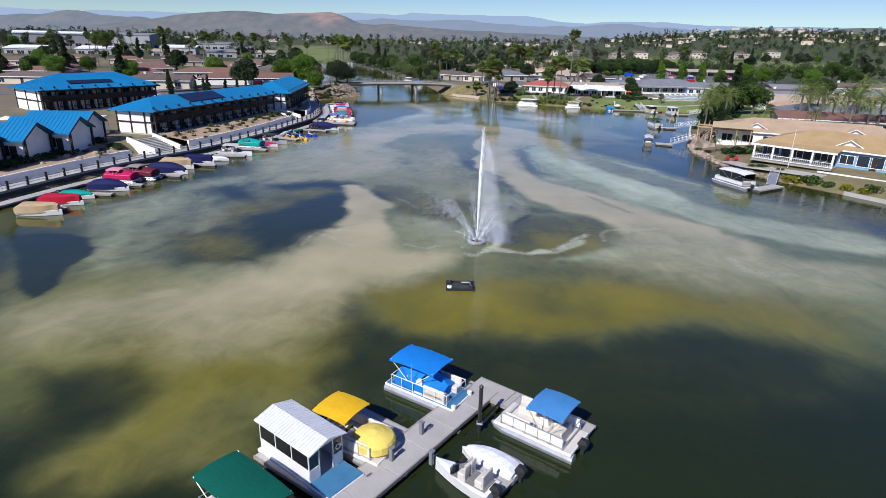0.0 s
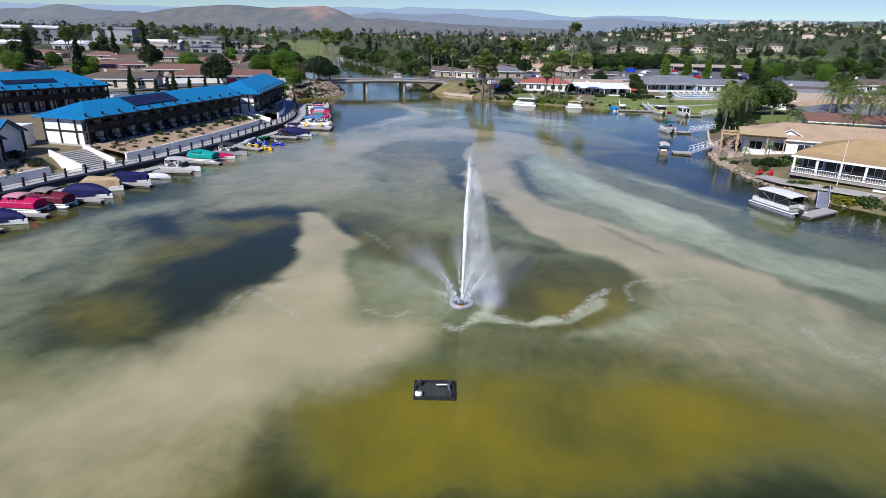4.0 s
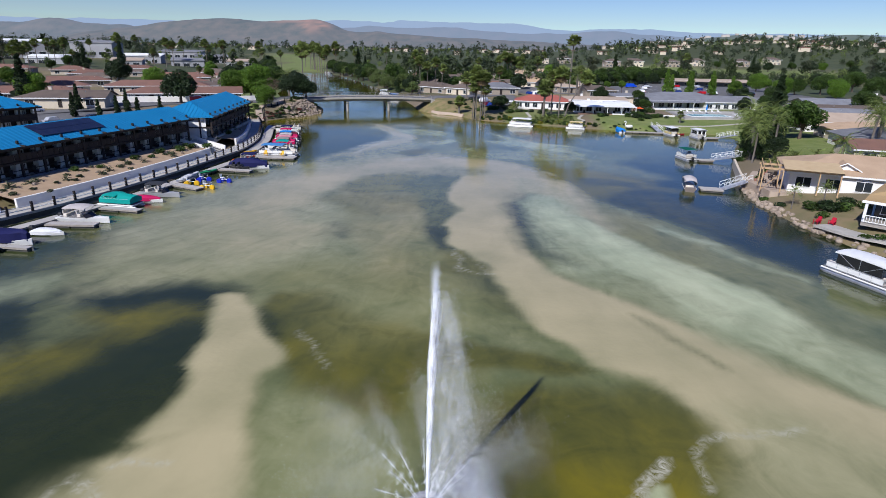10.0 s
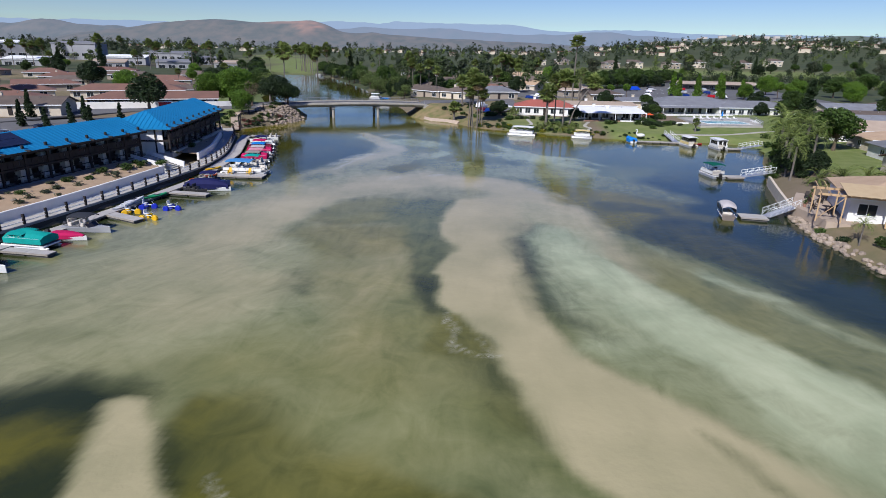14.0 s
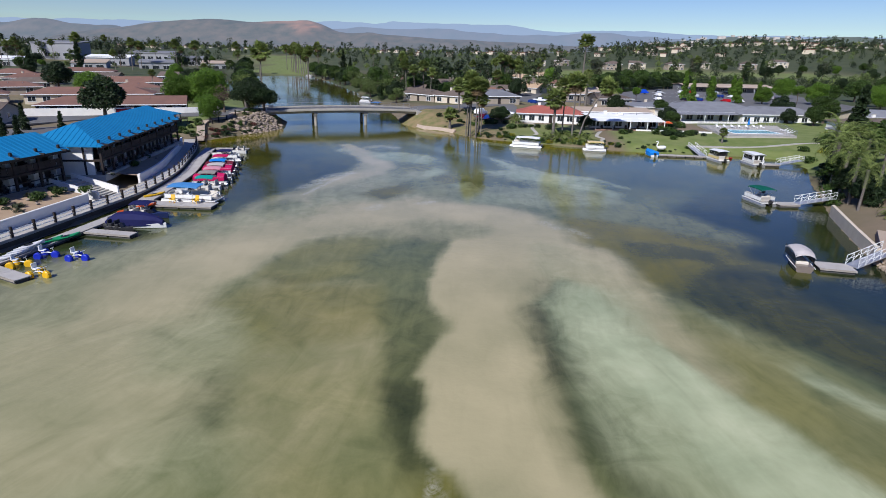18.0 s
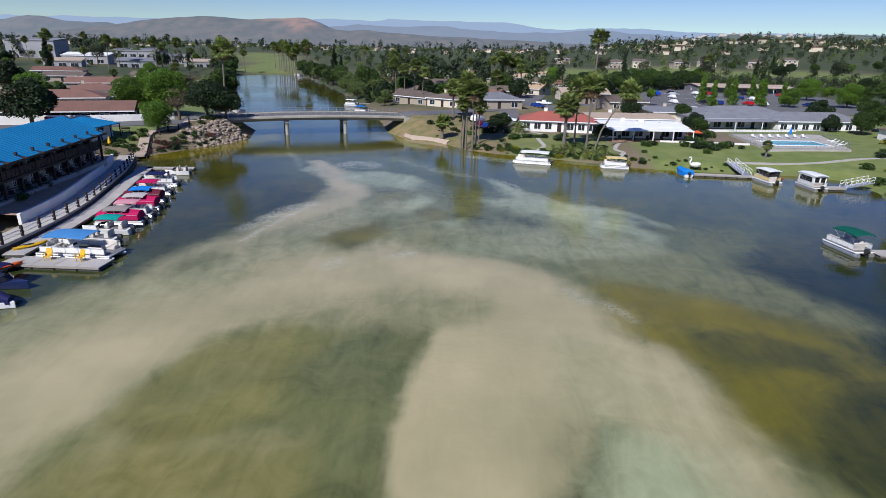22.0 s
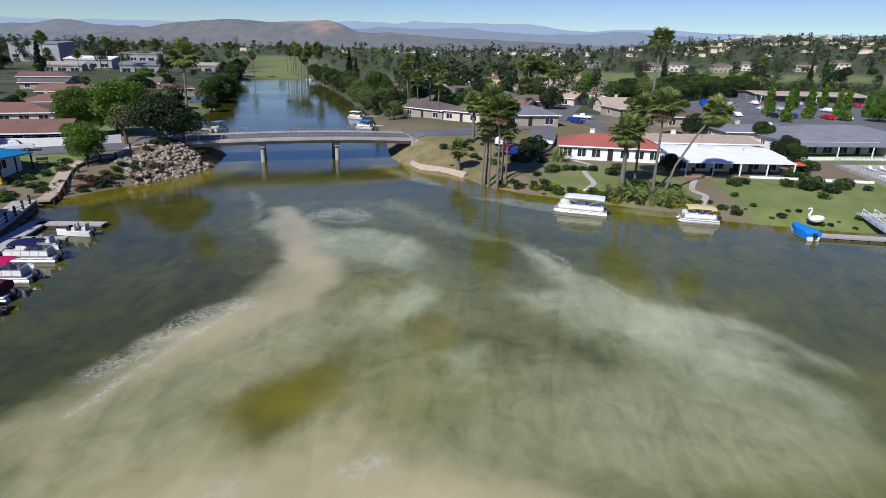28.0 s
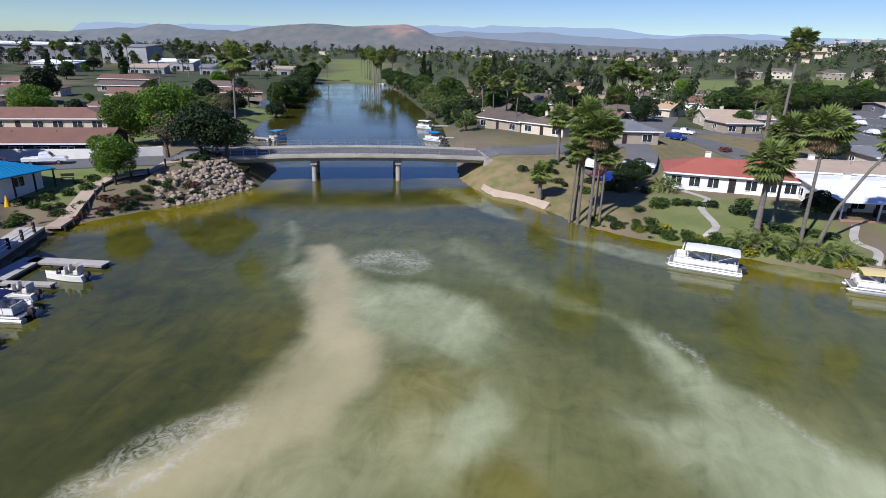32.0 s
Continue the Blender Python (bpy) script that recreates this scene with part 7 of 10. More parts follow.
def spray(name, thin, thick, stretch):
    """White water broken up by stretched noise between two covers."""
    m = bpy.data.materials.new(name)
    m.use_nodes = True
    nt = m.node_tree
    tr, tl, df, mx, mx2 = [nt.nodes.new(k) for k in ("ShaderNodeBsdfTransparent", "ShaderNodeBsdfTranslucent", "ShaderNodeBsdfDiffuse", "ShaderNodeAddShader", "ShaderNodeMixShader")]
    tl.inputs[0].default_value = df.inputs[0].default_value = (0.60, 0.60, 0.61, 1)
    nt.links.new(tl.outputs[0], mx.inputs[0])
    nt.links.new(df.outputs[0], mx.inputs[1])
    geo, mp, no, mr = [nt.nodes.new(k) for k in ("ShaderNodeNewGeometry", "ShaderNodeMapping", "ShaderNodeTexNoise", "ShaderNodeMapRange")]
    mp.inputs["Scale"].default_value = stretch
    no.inputs["Scale"].default_value = 1.6
    no.inputs["Detail"].default_value = 6
    nt.links.new(geo.outputs["Position"], mp.inputs["Vector"])
    nt.links.new(mp.outputs[0], no.inputs["Vector"])
    mr.inputs[1].default_value, mr.inputs[2].default_value, mr.inputs[3].default_value, mr.inputs[4].default_value = 0.3, 0.75, thin, thick
    nt.links.new(no.outputs[0], mr.inputs[0])
    nt.links.new(mr.outputs[0], mx2.inputs[0])
    nt.links.new(tr.outputs[0], mx2.inputs[1])
    nt.links.new(mx.outputs[0], mx2.inputs[2])
    nt.links.new(mx2.outputs[0], nt.nodes["Material Output"].inputs[0])
    return m


SPRAY = spray("spray", 0.05, 0.5, (3.5, 3.5, 0.6))
MIST = spray("mist", 0.0, 0.13, (2.2, 2.2, 0.7))
DROPS = mat("water_drops", (0.9, 0.92, 0.95), (0.82, 0.85, 0.9), 3, 0.3)

f = thing("fountain", "floating fountain with a tall white jet and side sprays", "fountain", at=pose(-0.8, 62.5, 0))
ring_pts = [(0.78 * math.cos(t), 0.78 * math.sin(t), 0.1) for t in [k * math.pi / 14 for k in range(29)]]
part("float_ring", M().tube(ring_pts, 0.2, 8, False), mat("grey_plastic_float", (0.34, 0.34, 0.36), (0.26, 0.26, 0.28), 2, 0.5), f)
part("nozzle_plate", M().tube([(0, 0, 0.02), (0, 0, 0.12)], 0.62, 20), BLACK, f)
part("nozzle", M().tube([(0, 0, 0.1), (0, 0, 0.55)], [0.12, 0.07], 10), METAL, f)
part("float_label", M().box((0.0, -0.8, 0.29), (0.5, 0.16, 0.02)), C_YEL, f)
rng = random.Random(11)


def drops(m, p, n, sp, s0=0.012, s1=0.035):
    for _ in range(n):
        c = Vector(p) + Vector((rng.gauss(0, sp), rng.gauss(0, sp), rng.gauss(0, sp * 2)))
        if c.z < 0.02:
            continue
        s = rng.uniform(s0, s1)
        m.add([c + Vector((s, 0, -s)), c + Vector((-s, s, -s)), c + Vector((-s, -s, -s)), c + Vector((0, 0, s * 2.5))], [(0, 1, 2), (0, 3, 1), (1, 3, 2), (2, 3, 0)])


core = M()
col = M()
for k in range(3):
    col.tube([(0.02 * k, 0, 0.4), (0.06, 0.03 * k, 4), (0.14, 0, 8), (0.24 + 0.06 * k, 0, 11.6 - 0.4 * k)], [0.05 + 0.01 * k, 0.10 + 0.02 * k, 0.14 + 0.04 * k, 0.08 + 0.06 * k], 9, False)
part("main_jet", col, SPRAY, f)
for i in range(190):
    z = 0.4 + 11.7 * i / 190
    drops(core, (0.02 * z, 0, z), 40 + int(8 * max(0, z - 5)), 0.02 + 0.006 * z, 0.005, 0.014 - 0.0005 * z)
for i in range(900):
    z = rng.uniform(0.3, 11.3)
    fall = (11.6 - z) / 11.6
    drops(core, (0.28 + rng.random() ** 0.7 * (0.5 + 2.2 * fall ** 0.6), rng.gauss(0, 0.25 + 0.3 * fall), z), 2, 0.12, 0.004, 0.010)
part("falling_spray", core, DROPS, f)["kind"] = "stuff"
for k in range(6):
    o = (k - 2.5) * 0.2
    top, wide = 11.5 - 0.5 * abs(k - 2.5), rng.uniform(1.5, 2.4)
    rings = []
    for i in range(13):
        z = top - (top - 0.3) * i / 12
        fall = (11.6 - z) / 11.6
        rings.append([(0.18 + j / 6 * (0.3 + wide * fall ** 0.6), o * (0.4 + 1.8 * fall), z) for j in range(7)])
    part("falling_sheet", M().loft(rings, cap=False, close=False), MIST, f)
sd = M()
for i in range(12):
    an = i * 2 * math.pi / 12 + 0.2
    west = math.cos(an) < 0
    reach, hh = rng.uniform(4.5, 7.0) * (1.1 if west else 0.85), rng.uniform(3.4, 5.0) if i % 2 else rng.uniform(1.8, 3.0)
    pts = [Vector((math.cos(an) * (0.3 + reach * q) + 0.6 * q * q, math.sin(an) * (0.3 + reach * q), 0.3 + 2.6 * hh * q * (1 - 0.66 * q))) for q in [k / 14 for k in range(12)]]
    part("side_jet", M().tube(pts[:5], [0.012 + 0.006 * j for j in range(5)], 6, False), SPRAY, f)
    for j, p in enumerate(pts):
        drops(sd, p, 80 + 28 * j, 0.02 + 0.02 * j + 0.002 * j * j, 0.004, 0.009)
for i in range(5000):
    z = abs(rng.gauss(0, 1.5))
    drops(sd, (2.5 + rng.gauss(0, 0.55), rng.gauss(0, 0.6), z), 1, 0.1, 0.006, 0.013)
part("side_spray", sd, DROPS, f)["kind"] = "stuff"

# ---- west bank docks and boats ----
main = [Vector(p) for p in shift_line(smooth_line([(-62.3, 62), (-60, 76), (-56.5, 89), (-52.5, 102), (-49.2, 114), (-47.0, 127), (-45.6, 140), (-44.6, 149)], 2), -2.4)]
for i in range(len(main) - 1):
    dock_run("long weathered floating dock below the walkway", main[i], main[i + 1], 1.7, 0.45 + 0.004 * (i % 2))
for a, b, w in (((-56, 66.6), (-50.5, 66.8), 0.9), ((-54.5, 73.6), (-49.2, 73.9), 0.9), ((-53.5, 79.4), (-48.2, 79.3), 0.9), ((-51.5, 86.0), (-46, 85.8), 0.9), ((-49.5, 94.3), (-44.4, 94.0), 0.9),
                ((-48.6, 102.2), (-42.9, 102.6), 1.3), ((-46.8, 109.6), (-41.4, 109.0), 1.2), ((-44.4, 123.6), (-39.4, 121.4), 1.5), ((-42.6, 135.6), (-36.9, 134.9), 1.4), ((-42.2, 148.2), (-33.4, 148.2), 2.4)):
    dock_run("weathered finger dock off the lakeside walk", a, b, w, 0.435)
for a, b in (((-43.6, 149.6), (-44.6, 158)), ((-44.6, 158), (-46.2, 167.5)), ((-46.2, 167.5), (-48.8, 176.5)), ((-48.8, 176.5), (-51.4, 185)), ((-51.4, 185), (-53.3, 192.6))):
    dock_run("long pale floating dock with rental boats", a, b, 2.2, 0.45)
dock_run("pale finger closing the rental dock", (-53.2, 192.0), (-45.4, 193.0), 1.5, 0.45)
dock_run("pale finger of the rental dock", (-51.2, 186.4), (-46.0, 187.4), 0.9, 0.45)

G = "boats on the west bank"
covered("boat under a tan canvas cover by the dock", -52.4, 65.2, 3, 5.0, 2.2, C_TAN, 0.7, 0.9, G, box_like=True)
covered("boat under a red canvas cover by the dock", -52.9, 69.6, 2, 5.2, 2.2, C_RED, 0.6, 0.9, G, box_like=True)
covered("boat under a teal canvas cover", -53.2, 72.6, 2, 4.6, 2.0, C_TEAL, 0.55, 0.5, G)
covered("boat under a navy canvas cover", -51.7, 77.2, 1, 5.4, 2.2, C_NAVY, 0.6, 1.0, G)
pontoon("boat with faded pink canvas top and magenta cover", -52.6, 81.4, 0, 5.0, 2.1, C_PINK, 2.0, -0.6, 2.1, C_MAG, group=G)
pontoon("boat with maroon cover and taupe top", -51.0, 84.0, -3, 5.2, 2.1, C_GREY, 2.0, -0.8, 2.1, C_MAROON, group=G)
covered("large boat under a navy canvas cover", -49.4, 88.4, -3, 6.2, 2.4, C_NAVY, 0.65, 1.15, G)
covered("boat under a tall tan canvas cover", -49.9, 92.2, -3, 5.4, 2.3, C_TAN, 0.7, 1.25, G, box_like=True)
covered("boat under a tall navy canvas cover", -48.2, 96.0, -3, 5.2, 2.3, C_NAVY, 0.7, 1.1, G, box_like=True)
covered("small white boat by the dock", -46.4, 99.4, -2, 3.6, 1.5, C_WHITE, 0.4, 0.3, G)
runabout("white cabin cruiser with cream canvas top", -45.6, 104.6, -4, 6.2, 2.4, G, C_LGREY)
pontoon("pontoon boat under a teal canvas cover", -45.4, 111.6, -6, 5.4, 2.3, C_TEAL, 1.9, -0.9, 1.75, C_TEAL, group=G, panels=LIGHTBLUE_WALL)
covered("low boat with a magenta cover", -43.6, 114.6, -6, 4.6, 1.7, C_MAG, 0.5, 0.35, G)
runabout("runabout with charcoal canvas top", -43.2, 117.6, -7, 5.6, 2.2, G, C_BLACK, mat("silver_gelcoat", (0.36, 0.37, 0.38), (0.3, 0.3, 0.32), 1, 0.3))
covered("large boat under a navy canvas cover beside the finger dock", -38.7, 139.2, -4, 6.9, 2.5, C_NAVY, 0.6, 1.15, G)
runabout("dark runabout with navy canvas top", -39.6, 142.9, -4, 5.4, 2.2, G, C_NAVY, GELBLUE)
pontoon("large pontoon boat with long sky-blue canvas top", -37.6, 151.1, -2, 8.0, 2.7, C_SKY, 4.3, -0.8, 2.4, group=G, panels=GEL)
G2 = "rental boats on the long dock"
for i, (y, x, top, cov, lab) in enumerate(((155.3, -39.2, None, None, "white runabout with open cockpit"), (158.6, -39.6, C_TEAL, None, "boat with teal canvas top"), (162.0, -40.0, C_GREY, C_MAG, "boat with taupe top and magenta cover"),
                                           (165.2, -40.6, C_PINK, None, "boat with faded pink canvas top"), (168.4, -41.4, C_LGREY, C_MAG, "boat with pale grey top and magenta cover"), (172.0, -42.6, C_BLUE, C_MAROON, "boat with blue top and maroon cover"),
                                           (176.2, -43.9, C_MAG, None, "white boat with magenta canvas top"), (181.4, -45.4, C_NAVY, None, "white boat with navy canvas top"))):
    if top is None or cov is None and i in (1,):
        runabout(lab + " at the rental dock", x, y, 183 if top is None else 182, 5.6, 2.1, G2, top)
    else:
        pontoon(lab + " at the rental dock", x, y, 188, 5.6, 2.1, top, 2.6, 0.2, 2.0, cov, group=G2, panels=GEL)
runabout("small white skiff at the rental dock", -47.4, 184.8, 186, 4.2, 1.5, G2)
runabout("small white skiff at the rental dock", -46.6, 189.4, 186, 4.0, 1.4, G2)


def trike(label, x, y, rz, m):
    t = thing("water_tricycle", label, "water tricycle", "water tricycles", pose(x, y, 0, 0, 0, rz))
    for px, py in ((0.8, 0), (-0.55, 0.62), (-0.55, -0.62)):
        w = part("wheel", M().loft([[(px + r * math.cos(u), py + o, 0.22 + r * math.sin(u)) for u in [k * math.pi / 7 for k in range(14)]] for o, r in ((-0.2, 0.34), (-0.12, 0.42), (0.12, 0.42), (0.2, 0.34))]), m, t)
        part("paddle_fin", M().box((px, py, 0.22), (0.88, 0.05, 0.06)).box((px, py, 0.22), (0.06, 0.05, 0.88)), m, w)
    part("frame", M().tube([(0.8, 0, 0.35), (0.1, 0, 0.5), (-0.55, 0, 0.4)], 0.06, 6).tube([(-0.55, -0.6, 0.35), (-0.55, 0.6, 0.35)], 0.05, 6), WHITE_PAINT, t)
    part("seat", M().box((-0.35, 0, 0.72), (0.5, 0.5, 0.08), b=0.02).box((-0.58, 0, 0.98), (0.08, 0.5, 0.5)), WHITE_PAINT, t)
    part("handlebar", M().tube([(0.75, 0, 0.35), (0.6, 0, 0.95)], 0.03, 6).tube([(0.6, -0.3, 0.95), (0.6, 0.3, 0.95)], 0.025, 6), WHITE_PAINT, t)


YEL = mat("yellow_plastic", (0.72, 0.42, 0.01), (0.62, 0.36, 0.01), 2, 0.4)
BLU = mat("blue_plastic", (0.01, 0.03, 0.42), (0.01, 0.02, 0.34), 2, 0.4)
trike("water tricycle with fat yellow wheels", -42.6, 125.2, 10, YEL)
trike("water tricycle with fat yellow wheels", -39.0, 123.0, -15, YEL)
trike("water tricycle with fat blue wheels", -41.9, 128.0, 5, BLU)
trike("water tricycle with fat blue wheels", -38.4, 127.6, -10, BLU)


def kayak(label, x, y, rz, m, L=3.2, z=0.46):
    k = thing("kayak", label, "kayak", "kayaks", pose(x, y, z, 0, 0, rz))
    rings = []
    for i in range(11):
        s = -1 + 2 * i / 10
        w = 0.38 * (1 - abs(s) ** 2.2) + 0.02
        rings.append([(s * L / 2, w * math.cos(a), 0.18 + (0.20 + 0.12 * s * s) * math.sin(a) * (1 if math.sin(a) < 0 else 0.45)) for a in [q * math.pi / 5 for q in range(10)]])
    part("shell", M().loft(rings), m, k)
    part("cockpit", M().loft([[(0.5 * math.cos(a) - 0.1, 0.24 * math.sin(a), z1) for a in [q * math.pi / 6 for q in range(12)]] for z1 in (0.27, 0.29)]), BLACK, k)


GRN = mat("green_plastic", (0.02, 0.30, 0.10), (0.02, 0.24, 0.09), 2, 0.4)
ORG = mat("orange_plastic", (0.62, 0.10, 0.015), (0.52, 0.08, 0.01), 2, 0.4)
kayak("green plastic kayak on the dock", -43.9, 131.2, 75, GRN)
kayak("green plastic kayak on the dock", -43.0, 132.6, 70, GRN)
kayak("orange plastic kayak on the dock", -42.5, 143.9, 60, ORG)
kayak("orange plastic kayak on the dock", -41.8, 146.0, 55, ORG)
kayak("yellow plastic kayak on the dock", -43.6, 152.0, 60, YEL)
for i in range(4):
    kayak("white paddleboard lying on the dock", -44.4 + 0.1 * i, 126.4 + 0.75 * i, 80, GEL, 3.6, 0.45 + 0.1 * i)
runabout("small dark jet boat beside the finger dock", -39.4, 136.6, -5, 3.2, 1.2, "", None, BLACK, BLACK)


def deck_chair(x, y, z, rz, m, label):
    c = thing("deck_chair", label, "chair", "deck chairs", pose(x, y, z, 0, 0, rz))
    part("seat", M().box((0, 0, 0.38), (0.5, 0.52, 0.06)), m, c)
    part("backrest", M().loft([[(-0.25, -0.28, 0.38), (-0.2, -0.28, 0.38), (-0.2, 0.28, 0.38), (-0.25, 0.28, 0.38)], [(-0.48, -0.24, 1.02), (-0.43, -0.24, 1.02), (-0.43, 0.24, 1.02), (-0.48, 0.24, 1.02)]]), m, c)
    for s in (-1, 1):
        part("armrest", M().box((0, s * 0.33, 0.6), (0.62, 0.12, 0.04)), m, c)
        for px in (-0.22, 0.25):
            part("leg", M().box((px, s * 0.29, 0.3), (0.07, 0.05, 0.6)), m, c)


deck_chair(-39.3, 148.6, 0.45, -80, YEL, "yellow plastic deck chair on the dock")
deck_chair(-36.1, 148.6, 0.45, -100, YEL, "yellow plastic deck chair on the dock")

# ---- west bank: cottages, pavilion, brown bungalows ----
def cottage(label, x, y, rz, L, W, z0, hw, hr):
    """White cottage with a ribbed blue gable roof; the ridge runs to the lake."""
    h = thing("cottage", label, "cottage", "blue-roofed cottages", pose(x, y, z0, 0, 0, rz))
    walls(h, L, W, -0.8, hw, WHITE, hr - 0.1, hip=(False, False))
    for q in roof_hip(L, W, hw, hr, 0.7, False, False):
        r = part("roof", M().slab(q, 0.15), BLUE_ROOF, h, "ribbed blue metal roof slope")
        m = M()
        seams(m, q, 0.6)
        part("roof_seam", m, BLUE_ROOF, r)
    for s in (0, 1):
        part("barge_board", M().loft([[(L + 0.68, -0.7 + s * (W + 1.4), hw - 0.22), (L + 0.74, -0.7 + s * (W + 1.4), hw - 0.22), (L + 0.74, -0.7 + s * (W + 1.4), hw + 0.05), (L + 0.68, -0.7 + s * (W + 1.4), hw + 0.05)],
                                      [(L + 0.68, W / 2, hr - 0.22), (L + 0.74, W / 2, hr - 0.22), (L + 0.74, W / 2, hr + 0.05), (L + 0.68, W / 2, hr + 0.05)]]), DARK_WOOD, h)
    for i in range(2):
        window(h, (L * (0.3 + 0.4 * i), 0, 1.4), 1.5, 1.3, -90, DARK_WOOD)
    door(h, (L * 0.85, 0, 0), 0.95, 2.05, -90, DARK_WOOD)
    part("corner_post", M().box((L + 0.35, 0.1, hw / 2), (0.28, 0.28, hw)), DARK_WOOD, h)
    part("corner_post", M().box((L + 0.35, W - 0.1, hw / 2), (0.28, 0.28, hw)), DARK_WOOD, h)
    return h


for i, (x, y) in enumerate(((-77.5, 72.6), (-76.0, 80.2), (-74.6, 87.8), (-77.2, 95.0))):
    cottage("white cottage with blue metal gable roof above the walk", x, y, 8, 9.2, 6.6, 2.7, 2.9, 5.0)
p = thing("pavilion", "small white pavilion with blue metal hip roof", "building", at=pose(-76.6, 204.0, 2.7, 0, 0, -4))
walls(p, 6.8, 6.6, -0.8, 2.5, WHITE)
for q in roof_hip(6.8, 6.6, 2.5, 4.0, 1.2):
    r = part("roof", M().slab(q, 0.14), BLUE_ROOF, p)
    m = M()
    seams(m, q, 0.6)
    part("roof_seam", m, BLUE_ROOF, r)
window(p, (6.8, 3.3, 1.4), 1.6, 1.2, 0)
for i in range(4):
    part("veranda_post", M().box((7.8, -0.9 + i * 2.8, 1.1), (0.16, 0.16, 2.6)), DARK_WOOD, p)
solo("yellow_umbrella", M().tube([(-64.0, 200.0, 2.6), (-64.0, 200.0, 4.2)], 0.03, 6).tube([(-64, 200, 3.0), (-64, 200, 4.3)], [0.32, 0.06], 10), C_YEL, "folded yellow parasol beside the pavilion", "parasol")
flat = thing("annex", "low white annex with flat roof behind the stairs", "building", at=pose(-82, 104.5, 2.8, 0, 0, 8))
walls(flat, 10, 4, -0.6, 2.6, WHITE)
part("roof", M().box((5, 2, 2.7), (10.4, 4.4, 0.22)), WHITE_ROOF, flat)
window(flat, (3, 0, 1.3), 1.4, 1.2, -90)
for i in range(3):
    u = thing("parasol", "white garden parasol on the lodge terrace", "parasol", "terrace parasols", pose(-96 + i * 4, 100 + i * 2, 3.0))
    part("pole", M().tube([(0, 0, 0), (0, 0, 2.6)], 0.03, 6), METAL, u)
    part("canopy", M().tube([(0, 0, 2.15), (0, 0, 2.75)], [1.6, 0.05], 8), WHITE_PAINT, u)

bro = "long bungalow with brown-red shingle roof behind a white wall"
house(bro, -107.3, 216.1, 22, 34, 11, 2.6, 4.4, TERRACOTTA, DARK_WOOD, (True, False), win=9, chimney=False, base=3.0)
house("long bungalow with brown-red shingle roof", -130, 242, 24, 34, 11, 2.6, 4.4, TERRACOTTA, CREAM, (True, True), win=9, chimney=False, base=3.2)
wl = smooth_line([(-122, 206.5), (-106.7, 214.4), (-91, 220.8), (-75.2, 227.1), (-68, 232.6)], 4)
wr = shift_line(wl, 0.25)
solo("garden_wall_west", M().loft([[(*wl[i], 4.9), (*wr[i], 4.9), (*wr[i], 2.6), (*wl[i], 2.6)] for i in range(len(wl))]), WHITE, "white stucco garden wall along the street", "wall", kind="structure")
TAUPE = mat("taupe_stucco", (0.36, 0.30, 0.235), (0.30, 0.25, 0.19), 0.6, 0.9, bump=0.2)
rng = random.Random(21)
west = [(-120, 188, 20), (-140, 205, 25), (-150, 232, 35), (-112, 262, 38), (-128, 282, 35), (-165, 262, 30), (-175, 290, 30), (-150, 315, 25), (-195, 315, 25), (-185, 350, 20), (-225, 345, 25), (-215, 385, 15),
        (-170, 195, 15), (-190, 225, 20), (-205, 255, 25), (-160, 375, 15), (-250, 300, 20), (-265, 350, 15), (-115, 300, 40), (-135, 345, 30), (-240, 250, 15)]
for i, (x, y, a) in enumerate(west):
    house("low bungalow with brown-red shingle roof" if i % 3 else "low cream bungalow with brown shingle roof", x, y, a + rng.uniform(-6, 6), rng.uniform(16, 24), rng.uniform(9, 12), 2.5, rng.uniform(3.8, 4.6), TERRACOTTA if i % 3 else BROWN_ROOF, TAUPE if i % 2 else CREAM, (i % 2 == 0, i % 3 > 0), win=3, chimney=i % 4 == 0, group="west bungalows")


def hall(label, x, y, rz, L, W, h, roof_m):
    b = thing("commercial_building", label, "building", "commercial buildings", pose(x, y, gz(x, y) - 0.5, 0, 0, rz))
    walls(b, L, W, 0, h, mat_hall)
    part("roof", M().slab([(-0.5, -0.5, h), (L + 0.5, -0.5, h), (L + 0.5, W + 0.5, h + 1.8), (-0.5, W + 0.5, h + 1.8)], 0.5), roof_m, b)
    part("parapet", M().box((L / 2, -0.2, h - 0.2), (L + 0.6, 0.4, 1.0)), mat_hall, b)
    for i in range(int(L / 7)):
        window(b, (4 + i * 7, 0, h * 0.3), 4.6, 2.4, -90)
    return b


mat_hall = mat("grey_concrete_panels", (0.36, 0.36, 0.37), (0.28, 0.28, 0.29), 0.1, 0.85)
hall("large grey hall with long white metal roof", -397, 483, 38, 60, 40, 13, WHITE_ROOF)
hall("grey block with white end wall", -352, 545, 12, 34, 26, 13, GREY_ROOF)
hall("low pale office block", -310, 610, 10, 40, 20, 6, GREY_ROOF)
for k, (x, y, L, W, h) in enumerate(((-322, 452, 26, 14, 4.5), (-276, 478, 22, 12, 4), (-240, 500, 24, 12, 5), (-292, 520, 30, 14, 6), (-215, 545, 22, 12, 4.5), (-255, 572, 28, 14, 6), (-350, 415, 24, 14, 4.5))):
    hall("low commercial building with flat pale roof among palms", x, y, 14 + 5 * (k % 3), L, W, h, (WHITE_ROOF, BEIGE_ROOF, GREY_ROOF)[k % 3])

